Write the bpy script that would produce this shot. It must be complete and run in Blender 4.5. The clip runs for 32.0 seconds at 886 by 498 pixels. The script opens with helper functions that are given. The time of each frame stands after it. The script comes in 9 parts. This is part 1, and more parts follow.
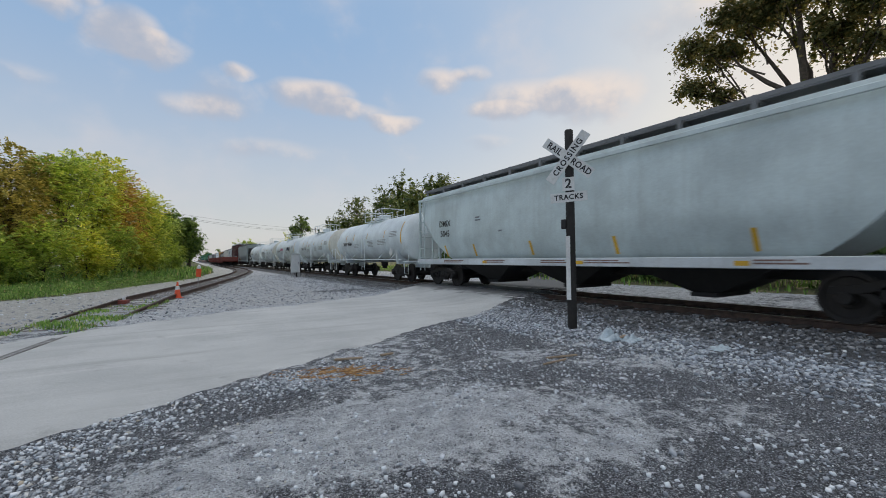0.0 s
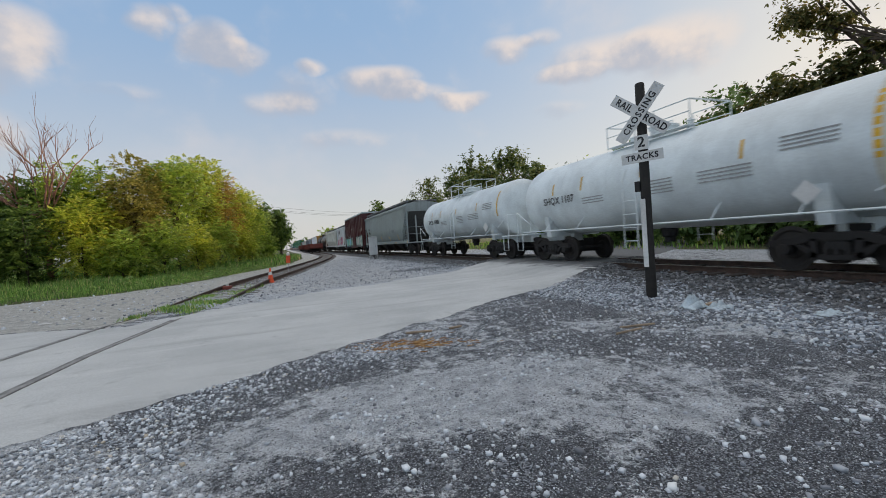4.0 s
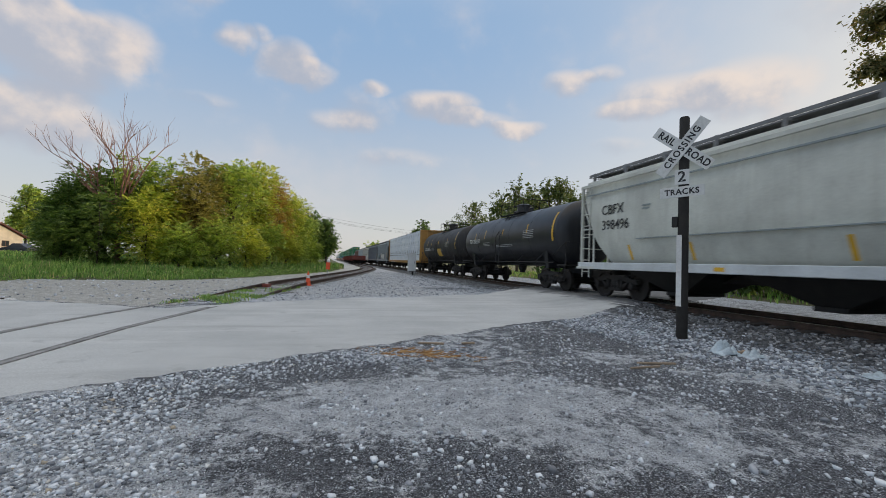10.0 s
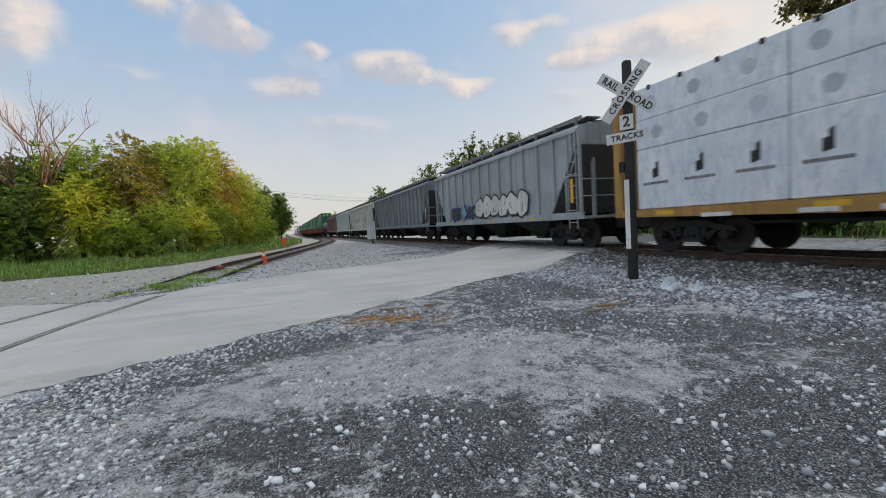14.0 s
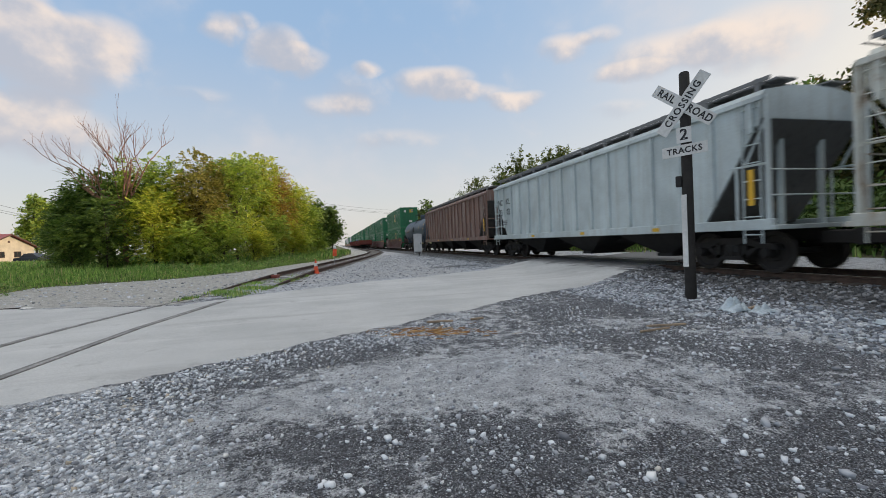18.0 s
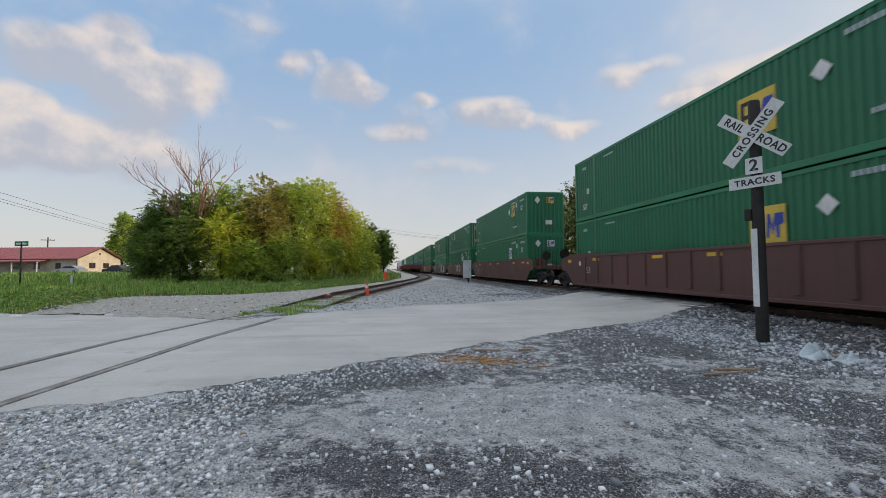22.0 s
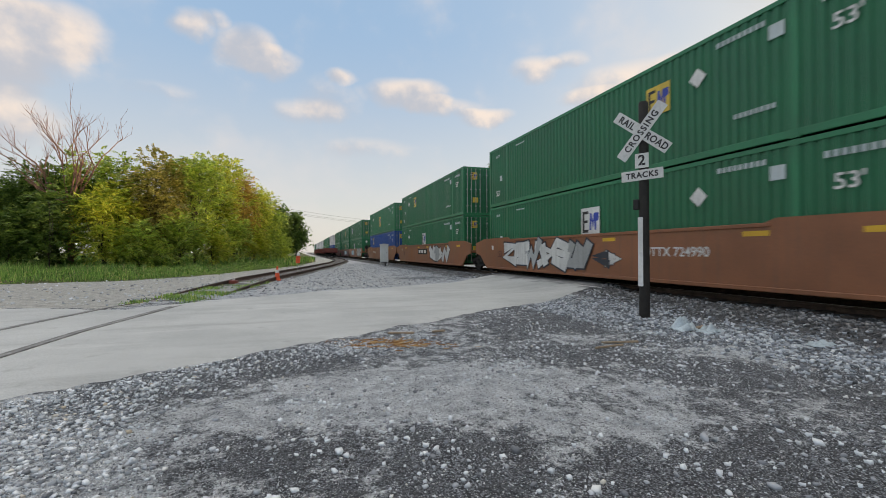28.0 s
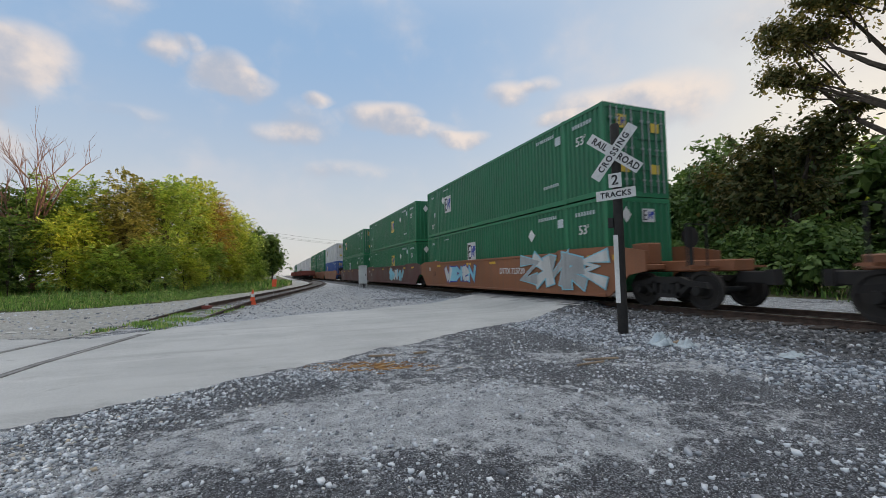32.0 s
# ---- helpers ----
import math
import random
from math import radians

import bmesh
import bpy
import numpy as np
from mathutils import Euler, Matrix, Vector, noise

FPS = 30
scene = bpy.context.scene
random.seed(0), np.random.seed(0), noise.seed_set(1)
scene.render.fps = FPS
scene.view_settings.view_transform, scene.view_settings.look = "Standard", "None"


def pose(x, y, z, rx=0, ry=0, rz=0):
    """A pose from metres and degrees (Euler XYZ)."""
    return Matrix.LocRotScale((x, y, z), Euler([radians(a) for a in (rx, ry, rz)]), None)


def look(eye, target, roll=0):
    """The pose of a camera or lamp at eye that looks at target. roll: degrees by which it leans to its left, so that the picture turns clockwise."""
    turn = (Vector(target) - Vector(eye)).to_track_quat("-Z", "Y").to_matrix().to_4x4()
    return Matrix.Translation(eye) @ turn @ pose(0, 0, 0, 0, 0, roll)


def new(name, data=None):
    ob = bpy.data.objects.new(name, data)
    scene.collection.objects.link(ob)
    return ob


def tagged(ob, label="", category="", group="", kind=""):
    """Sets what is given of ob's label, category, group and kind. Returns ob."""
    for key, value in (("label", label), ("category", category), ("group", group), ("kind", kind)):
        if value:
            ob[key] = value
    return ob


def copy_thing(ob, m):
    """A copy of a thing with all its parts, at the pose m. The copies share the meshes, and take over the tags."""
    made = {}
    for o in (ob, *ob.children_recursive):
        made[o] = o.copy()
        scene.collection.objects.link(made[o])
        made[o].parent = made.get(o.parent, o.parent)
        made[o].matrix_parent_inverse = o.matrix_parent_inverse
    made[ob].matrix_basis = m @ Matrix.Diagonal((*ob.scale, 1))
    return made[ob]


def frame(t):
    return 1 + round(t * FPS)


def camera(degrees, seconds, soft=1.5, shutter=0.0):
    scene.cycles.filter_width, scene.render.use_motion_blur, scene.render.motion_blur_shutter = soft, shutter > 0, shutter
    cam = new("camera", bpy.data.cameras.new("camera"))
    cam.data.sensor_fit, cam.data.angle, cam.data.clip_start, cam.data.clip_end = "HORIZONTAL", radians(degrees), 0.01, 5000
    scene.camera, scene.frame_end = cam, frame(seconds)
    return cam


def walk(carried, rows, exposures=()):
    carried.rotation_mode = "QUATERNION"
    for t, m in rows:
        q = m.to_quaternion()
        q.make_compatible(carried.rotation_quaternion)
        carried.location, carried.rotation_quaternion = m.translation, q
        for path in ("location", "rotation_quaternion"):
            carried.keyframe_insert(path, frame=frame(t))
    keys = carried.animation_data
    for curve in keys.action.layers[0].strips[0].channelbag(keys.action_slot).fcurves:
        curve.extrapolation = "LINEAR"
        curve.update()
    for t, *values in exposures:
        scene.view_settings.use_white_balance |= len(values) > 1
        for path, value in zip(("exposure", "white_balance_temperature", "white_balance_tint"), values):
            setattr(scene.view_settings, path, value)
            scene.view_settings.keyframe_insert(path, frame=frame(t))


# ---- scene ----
cam = camera(92.5, 32.0, soft=0.5, shutter=0.2)
PATH = [
    (0, (-0.525, 0.879, 1.549), (0.499, 2.596, 1.587), -0.8),
    (0.5, (-0.479, 0.886, 1.519), (0.697, 2.504, 1.537), -0.6),
    (1, (-0.389, 0.806, 1.561), (1.156, 2.076, 1.55), -1.7),
    (1.5, (-0.214, 0.752, 1.531), (1.648, 1.479, 1.47), -3.4),
    (2, (-0.148, 0.69, 1.541), (1.732, 1.37, 1.497), -4.6),
    (2.5, (-0.223, 0.668, 1.587), (1.447, 1.768, 1.603), -4.5),
    (3, (-0.362, 0.856, 1.571), (0.706, 2.542, 1.452), -6.2),
    (3.5, (-0.411, 0.839, 1.538), (0.335, 2.693, 1.464), -6.3),
    (5.5, (-0.038, 0.634, 1.319), (0.705, 2.491, 1.298), -0.4),
    (6, (-0.024, 0.622, 1.324), (0.703, 2.485, 1.364), -2.0),
    (6.5, (-0.026, 0.619, 1.323), (0.669, 2.494, 1.341), -2.4),
    (7, (0.003, 0.625, 1.33), (0.79, 2.464, 1.342), -2.8),
    (7.5, (0.04, 0.61, 1.338), (0.958, 2.386, 1.395), -1.9),
    (8, (0.045, 0.627, 1.326), (0.968, 2.4, 1.405), -0.7),
    (8.5, (0.017, 0.621, 1.322), (0.824, 2.448, 1.433), 0.7),
    (9, (-0.015, 0.621, 1.321), (0.644, 2.505, 1.45), 1.9),
    (9.5, (-0.05, 0.612, 1.316), (0.499, 2.532, 1.433), 2.5),
    (10, (-0.062, 0.636, 1.309), (0.455, 2.567, 1.371), 1.8),
    (10.5, (-0.04, 0.671, 1.301), (0.503, 2.596, 1.317), 0.6),
    (11, (-0.027, 0.659, 1.308), (0.55, 2.574, 1.301), -0.3),
    (11.5, (-0.019, 0.651, 1.311), (0.582, 2.558, 1.294), -1.1),
    (12, (-0.017, 0.641, 1.307), (0.602, 2.543, 1.286), -1.6),
    (12.5, (-0.017, 0.667, 1.298), (0.6, 2.569, 1.272), -2.4),
    (13, (0.002, 0.722, 1.292), (0.635, 2.616, 1.174), -3.2),
    (13.5, (0.038, 0.707, 1.276), (0.713, 2.58, 1.085), -3.6),
    (14, (0.043, 0.685, 1.283), (0.731, 2.56, 1.172), -3.3),
    (14.5, (0.028, 0.664, 1.296), (0.729, 2.537, 1.264), -3.0),
    (16.5, (0.027, 0.651, 1.303), (0.741, 2.519, 1.257), -3.5),
    (17, (0.028, 0.648, 1.306), (0.693, 2.534, 1.256), -3.4),
    (17.5, (0.021, 0.645, 1.305), (0.604, 2.558, 1.257), -3.1),
    (18, (-0.002, 0.651, 1.3), (0.486, 2.59, 1.261), -2.5),
    (18.5, (-0.014, 0.673, 1.29), (0.39, 2.632, 1.262), -1.8),
    (19, (-0.015, 0.667, 1.304), (0.329, 2.637, 1.29), -1.0),
    (19.5, (-0.002, 0.661, 1.308), (0.309, 2.637, 1.323), -0.7),
    (20, (-0.003, 0.665, 1.31), (0.296, 2.642, 1.358), -0.7),
    (20.5, (0.009, 0.646, 1.316), (0.298, 2.623, 1.393), -0.8),
    (21, (0.007, 0.625, 1.319), (0.282, 2.603, 1.41), -0.8),
    (21.5, (-0.003, 0.635, 1.313), (0.263, 2.615, 1.407), -0.6),
    (22, (-0.006, 0.643, 1.304), (0.256, 2.624, 1.395), -0.3),
    (22.5, (-0.002, 0.629, 1.311), (0.261, 2.61, 1.393), -0.1),
    (23, (0.0, 0.631, 1.312), (0.272, 2.611, 1.378), -0.1),
    (23.5, (0.006, 0.63, 1.304), (0.286, 2.61, 1.353), -0.1),
    (24, (0.007, 0.643, 1.298), (0.295, 2.622, 1.324), 0.2),
    (24.5, (0.002, 0.648, 1.295), (0.307, 2.625, 1.304), 0.4),
    (26.5, (0.009, 0.622, 1.3), (0.436, 2.576, 1.319), -0.0),
    (27, (0.009, 0.618, 1.301), (0.505, 2.556, 1.322), -0.2),
    (27.5, (0.037, 0.616, 1.305), (0.605, 2.533, 1.322), -0.3),
    (28, (0.033, 0.617, 1.303), (0.671, 2.513, 1.316), -0.2),
    (28.5, (0.024, 0.62, 1.302), (0.701, 2.502, 1.303), 0.4),
    (29, (0.017, 0.626, 1.295), (0.707, 2.503, 1.283), 1.2),
    (29.5, (0.01, 0.632, 1.291), (0.696, 2.511, 1.265), 1.9),
    (30, (-0.001, 0.639, 1.289), (0.683, 2.518, 1.259), 2.1),
    (30.5, (0.009, 0.633, 1.297), (0.691, 2.513, 1.287), 1.8),
    (31, (-0.001, 0.64, 1.296), (0.691, 2.517, 1.315), 1.0),
    (31.5, (0.0, 0.626, 1.3), (0.687, 2.501, 1.406), -0.1),
    (32, (0.01, 0.625, 1.3), (0.742, 2.484, 1.408), -1.2),
]
walk(cam, [(t, look(eye, target, roll)) for t, eye, target, roll in PATH],
     [(0, 0.02, 6450, 8), (3, 0.0, 6450, 8), (6, 0.16, 6750, 8), (8, 0.20, 6850, 8), (9.5, 0.0, 6500, 8), (11, 0.06, 6600, 8), (12.5, 0.0, 6350, 7), (14, 0.15, 6700, 8), (17, 0.18, 6750, 8), (19.5, 0.08, 6550, 9), (21, -0.02, 6450, 8), (22, 0.06, 6500, 8), (24, 0.14, 6650, 8), (27, 0.2, 6900, 8), (29, 0.26, 7100, 8), (31, 0.26, 7100, 8), (32, 0.1, 6600, 8)])

# ---- light: low sun behind the trees across the track, bright evening sky with thin clouds ----
SUN_DIR = Vector((0.985, 0.05, 0.158)).normalized()
sun = new("sun", bpy.data.lights.new("sun", "SUN"))
sun.data.energy, sun.data.angle, sun.data.color = 3.1, radians(0.6), (1.0, 0.79, 0.54)
sun.matrix_world = look((40, 0, 30), Vector((40, 0, 30)) - SUN_DIR)

world = bpy.data.worlds.new("evening")
scene.world = world
world.use_nodes = True

# clouds: bearing from the track's direction, height, half width, half height (degrees), weight
CLOUDS = [
    (-35.6, 20.9, 4.0, 2.3, 1.10), (-30.6, 21.8, 3.6, 3.0, 1.30), (-27.5, 19.1, 5.5, 3.3, 1.30), (-22.9, 21.6, 3.4, 2.1, 0.90),
    (-38.2, 15.3, 2.6, 2.1, 1.30), (-36.2, 12.8, 4.9, 2.9, 1.20), (-29.9, 12.6, 6.8, 2.5, 1.00), (-42.5, 11.6, 4.0, 3.9, 1.00),
    (-29.5, 25.3, 2.7, 1.0, 0.50), (-18.2, 28.6, 5.7, 1.0, 0.35), (-12.3, 24.9, 1.9, 1.4, 0.80), (-10.0, 26.1, 1.3, 0.7, 0.60),
    (-6.2, 23.9, 3.5, 1.9, 1.00), (-2.8, 22.5, 3.2, 1.6, 0.80), (5.8, 21.8, 1.7, 0.9, 0.80), (4.1, 19.3, 3.7, 2.5, 0.60),
    (0.4, 17.5, 4.6, 1.3, 0.50), (14.1, 20.4, 5.0, 1.6, 1.10), (24.2, 17.6, 3.5, 1.0, 0.90), (18.4, 18.9, 4.5, 1.0, 0.70),
    (8.8, 13.3, 5.6, 1.4, 0.55), (35.8, 23.4, 2.4, 0.9, 0.60), (31.2, 22.8, 3.1, 1.4, 0.80), (42.7, 20.0, 6.5, 2.0, 0.80),
    (38.2, 18.9, 4.0, 1.0, 0.60), (50.2, 19.6, 5.4, 2.7, 0.90), (37.3, 15.0, 3.4, 1.0, 0.50), (-14.3, 17.8, 3.7, 0.8, 0.35),
    (66.1, 25.9, 11.8, 3.6, 0.60), (-55.0, 17.0, 8.0, 4.0, 0.90),
]


def build_sky():
    tr = world.node_tree
    tr.nodes.clear()
    L = tr.links.new

    def math_node(op, a, b=None, c=None, clamp=False):
        n = tr.nodes.new("ShaderNodeMath")
        n.operation, n.use_clamp = op, clamp
        for i, v in enumerate((a, b, c)):
            if v is None:
                continue
            if isinstance(v, (int, float)):
                n.inputs[i].default_value = v
            else:
                L(v, n.inputs[i])
        return n.outputs[0]

    def dot_node(vec, d):
        n = tr.nodes.new("ShaderNodeVectorMath")
        n.operation = "DOT_PRODUCT"
        n.inputs[1].default_value = d
        L(vec, n.inputs[0])
        return n.outputs["Value"]

    def mix_node(fac, a, b):
        n = tr.nodes.new("ShaderNodeMixRGB")
        for i, v in enumerate((fac, a, b)):
            if isinstance(v, (int, float)):
                n.inputs[i].default_value = v
            elif isinstance(v, tuple):
                n.inputs[i].default_value = (*v, 1)
            else:
                L(v, n.inputs[i])
        return n.outputs[0]

    def smooth(v, a, b):
        n = tr.nodes.new("ShaderNodeMapRange")
        n.interpolation_type = "SMOOTHSTEP"
        n.inputs[1].default_value, n.inputs[2].default_value = a, b
        L(v, n.inputs[0])
        return n.outputs[0]

    out = tr.nodes.new("ShaderNodeOutputWorld")
    bg = tr.nodes.new("ShaderNodeBackground")
    bg.inputs[1].default_value = 0.15
    sky = tr.nodes.new("ShaderNodeTexSky")
    sky.sky_type = "NISHITA"
    sky.sun_disc = False
    sky.sun_elevation = math.asin(SUN_DIR.z)
    sky.sun_rotation = math.atan2(SUN_DIR.x, SUN_DIR.y)
    sky.air_density, sky.dust_density, sky.ozone_density = 1.0, 1.2, 1.6
    co = tr.nodes.new("ShaderNodeTexCoord").outputs["Generated"]
    sep = tr.nodes.new("ShaderNodeSeparateXYZ")
    L(co, sep.inputs[0])
    up = sep.outputs[2]
    # haze towards the horizon, glow towards the sun
    grad = mix_node(smooth(up, -0.02, 0.5), (4.6, 4.5, 4.55), (2.15, 3.25, 4.95))
    base = mix_node(0.8, sky.outputs[0], grad)
    sd = dot_node(co, SUN_DIR)
    glow = math_node("POWER", math_node("MAXIMUM", sd, 0.0), 4.0)
    base = mix_node(math_node("MULTIPLY", glow, 0.85), base, (6.7, 5.8, 4.6))
    # flat layer noise
    low = math_node("MAXIMUM", math_node("ADD", up, 0.3), 0.06)
    comb = tr.nodes.new("ShaderNodeCombineXYZ")
    for i in range(3):
        L(low, comb.inputs[i])
    div = tr.nodes.new("ShaderNodeVectorMath")
    div.operation = "DIVIDE"
    L(co, div.inputs[0]); L(comb.outputs[0], div.inputs[1])

    def fractal(scale, detail, rough, shift, vec=None, tall=1.0):
        mp = tr.nodes.new("ShaderNodeMapping")
        mp.inputs["Location"].default_value = shift
        mp.inputs["Scale"].default_value = (1, 1, tall)
        L(vec or div.outputs[0], mp.inputs[0])
        n = tr.nodes.new("ShaderNodeTexNoise")
        n.inputs["Scale"].default_value, n.inputs["Detail"].default_value, n.inputs["Roughness"].default_value = scale, detail, rough
        L(mp.outputs[0], n.inputs["Vector"])
        return n.outputs[0]

    n1 = fractal(9.5, 8, 0.54, (0.3, 1.7, 0.4), co, 1.1)
    n2 = fractal(1.5, 4, 0.5, (4.0, 2.2, 0.1))
    warp = fractal(6.0, 5, 0.55, (2.3, 0.7, 1.4), co, 1.3)
    flat_len = math_node("SQRT", math_node("SUBTRACT", 1.0, math_node("MULTIPLY", up, up)))
    bearing = math_node("MULTIPLY", math_node("ARCTAN2", sep.outputs[0], sep.outputs[1]), 57.2958)
    height = math_node("MULTIPLY", math_node("ARCTAN2", up, flat_len), 57.2958)
    bearing = math_node("ADD", bearing, math_node("MULTIPLY", math_node("SUBTRACT", warp, 0.5), 5.0))
    height = math_node("ADD", height, math_node("MULTIPLY", math_node("SUBTRACT", n1, 0.5), 2.2))
    total, side = 0.0, 0.0
    for az, el, w, h, push in CLOUDS:
        w, h = w * 1.35, h * 1.45
        u = math_node("MULTIPLY_ADD", bearing, 1 / w, -az / w)
        v = math_node("MULTIPLY_ADD", height, 1 / h, -el / h)
        d = math_node("MULTIPLY_ADD", v, v, math_node("MULTIPLY", u, u))
        g = math_node("SUBTRACT", 1.0, d, clamp=True)
        total = math_node("MULTIPLY_ADD", g, push, total)
        tilt = math_node("MULTIPLY_ADD", v, 0.75, math_node("MULTIPLY", u, 0.45))
        side = math_node("MULTIPLY_ADD", g, tilt, side)
    side = math_node("DIVIDE", side, math_node("MAXIMUM", total, 0.2))
    puff = math_node("MULTIPLY", math_node("SUBTRACT", n1, 0.5), 1.05)
    dens = smooth(math_node("ADD", math_node("MINIMUM", total, 1.1), puff), 0.06, 1.0)
    veil = math_node("MULTIPLY", smooth(math_node("ADD", n2, math_node("MULTIPLY", math_node("SUBTRACT", n1, 0.5), 0.7)), 0.46, 0.78), 0.30)
    toward = fractal(9.5, 8, 0.54, (0.27, 1.70, 0.37), co, 1.1)
    relief = math_node("MULTIPLY", math_node("SUBTRACT", n1, toward), 2.2)
    lit = smooth(math_node("ADD", math_node("ADD", relief, math_node("MULTIPLY", side, 0.75)), math_node("MULTIPLY_ADD", sd, 0.2, 0.40)), 0.0, 1.05)
    colour = mix_node(lit, (3.05, 3.15, 3.65), (5.75, 4.85, 4.3))
    # the unseen sky overhead is brightened, like thin cloud, to light the ground
    base = mix_node(math_node("MULTIPLY", smooth(up, 0.5, 0.85), 0.85), base, (7.6, 7.2, 7.0))
    base = mix_node(veil, base, (4.4, 4.2, 4.4))
    base = mix_node(math_node("MULTIPLY", dens, 0.82), base, colour)
    L(base, bg.inputs[0])
    L(bg.outputs[0], out.inputs[0])


build_sky()
scene.view_settings.exposure = 0.0

# ---- helpers for meshes ----
class Geo:
    """Collects points and faces of one mesh."""

    def __init__(self):
        self.v, self.f = [], []

    def add(self, vs, fs):
        n = len(self.v)
        self.v += [tuple(p) for p in vs]
        self.f += [tuple(i + n for i in f) for f in fs]
        return self

    def box(self, x0, x1, y0, y1, z0, z1):
        vs = [(x, y, z) for x in (x0, x1) for y in (y0, y1) for z in (z0, z1)]
        return self.add(vs, [(0, 1, 3, 2), (4, 6, 7, 5), (0, 4, 5, 1), (2, 3, 7, 6), (0, 2, 6, 4), (1, 5, 7, 3)])

    def cbox(self, x0, x1, y0, y1, z0, z1, c=0.02):
        """A box with chamfered edges."""
        vs, ids = [], {}
        for i, x in enumerate((x0, x1)):
            for j, y in enumerate((y0, y1)):
                for k, z in enumerate((z0, z1)):
                    sx, sy, sz = (c, -c)[i], (c, -c)[j], (c, -c)[k]
                    for a, p in enumerate(((x, y + sy, z + sz), (x + sx, y, z + sz), (x + sx, y + sy, z))):
                        ids[i, j, k, a] = len(vs)
                        vs.append(p)
        fs = []
        for i in (0, 1):
            fs.append([ids[i, j, k, 0] for j, k in ((0, 0), (0, 1), (1, 1), (1, 0))])
            fs.append([ids[j, i, k, 1] for j, k in ((0, 0), (1, 0), (1, 1), (0, 1))])
            fs.append([ids[j, k, i, 2] for j, k in ((0, 0), (0, 1), (1, 1), (1, 0))])
        for a in (0, 1):
            for b in (0, 1):
                fs.append([ids[a, b, 0, 0], ids[a, b, 1, 0], ids[a, b, 1, 1], ids[a, b, 0, 1]])
                fs.append([ids[a, 0, b, 0], ids[a, 1, b, 0], ids[a, 1, b, 2], ids[a, 0, b, 2]])
                fs.append([ids[0, a, b, 1], ids[1, a, b, 1], ids[1, a, b, 2], ids[0, a, b, 2]])
                for k in (0, 1):
                    fs.append([ids[a, b, k, 0], ids[a, b, k, 1], ids[a, b, k, 2]])
        return self.add(vs, fs)

    def prism(self, poly, axis, a, b):
        """A polygon drawn out along an axis: poly in (y, z) for x, (x, z) for y, (x, y) for z."""
        put = {"x": lambda p, q: (q, p[0], p[1]), "y": lambda p, q: (p[0], q, p[1]), "z": lambda p, q: (p[0], p[1], q)}[axis]
        n = len(poly)
        return self.add([put(p, a) for p in poly] + [put(p, b) for p in poly],
                        [tuple(range(n)), tuple(range(2 * n - 1, n - 1, -1))] + [(i, (i + 1) % n, n + (i + 1) % n, n + i) for i in range(n)])

    def tube(self, pts, r, n=6, r1=None):
        pts = [Vector(p) for p in pts]
        m = len(pts)
        vs, fs = [], []
        side = None
        for i, p in enumerate(pts):
            d = (pts[min(i + 1, m - 1)] - pts[max(i - 1, 0)]).normalized()
            if side is None:
                side = d.cross(Vector((0, 0, 1)) if abs(d.z) < 0.9 else Vector((1, 0, 0))).normalized()
            side = (side - d * side.dot(d)).normalized()
            other = d.cross(side)
            rr = r if r1 is None else r + (r1 - r) * i / (m - 1)
            vs += [p + (side * math.cos(2 * math.pi * k / n) + other * math.sin(2 * math.pi * k / n)) * rr for k in range(n)]
        for i in range(m - 1):
            fs += [(i * n + k, i * n + (k + 1) % n, (i + 1) * n + (k + 1) % n, (i + 1) * n + k) for k in range(n)]
        fs += [tuple(range(n - 1, -1, -1)), tuple(range((m - 1) * n, m * n))]
        return self.add(vs, fs)

    def lathe(self, profile, origin, axis, n=24):
        """profile: (distance along the axis, radius)."""
        vs, fs = [], []
        o = Vector(origin)
        for h, r in profile:
            for k in range(n):
                c, s = math.cos(2 * math.pi * k / n) * r, math.sin(2 * math.pi * k / n) * r
                vs.append(o + Vector({"x": (h, c, s), "y": (c, h, s), "z": (c, s, h)}[axis]))
        m = len(profile)
        for i in range(m - 1):
            fs += [(i * n + k, i * n + (k + 1) % n, (i + 1) * n + (k + 1) % n, (i + 1) * n + k) for k in range(n)]
        fs += [tuple(range(n - 1, -1, -1)), tuple(range((m - 1) * n, m * n))]
        return self.add(vs, fs)

    def mesh(self, name, mat, smooth=False):
        me = bpy.data.meshes.new(name)
        me.from_pydata(self.v, [], self.f)
        bm = bmesh.new()
        bm.from_mesh(me)
        bmesh.ops.recalc_face_normals(bm, faces=bm.faces)
        bm.to_mesh(me)
        bm.free()
        me.materials.append(mat)
        if smooth:
            me.shade_smooth()
            me.set_sharp_from_angle(angle=radians(38))
        return me


def part(name, geo, mat, parent=None, label="", smooth=False, at=None):
    """Links a Geo, or a finished mesh, as ONE mesh object under a thing or part."""
    ob = new(name, geo.mesh(name, mat, smooth) if isinstance(geo, Geo) else geo)
    ob.parent = parent
    if at is not None:
        ob.matrix_basis = at
    if label:
        ob["label"] = label
    return ob


def thing(name, label, category, group="", kind="", at=None):
    ob = new(name)
    if at is not None:
        ob.matrix_basis = at
    return tagged(ob, label, category, group, kind)


SIDE = Matrix(((0, 0, -1, 0), (-1, 0, 0, 0), (0, 1, 0, 0), (0, 0, 0, 1)))  # faces -x, reads towards -y
END = Matrix(((1, 0, 0, 0), (0, 0, -1, 0), (0, 1, 0, 0), (0, 0, 0, 1)))  # faces -y, reads towards +x


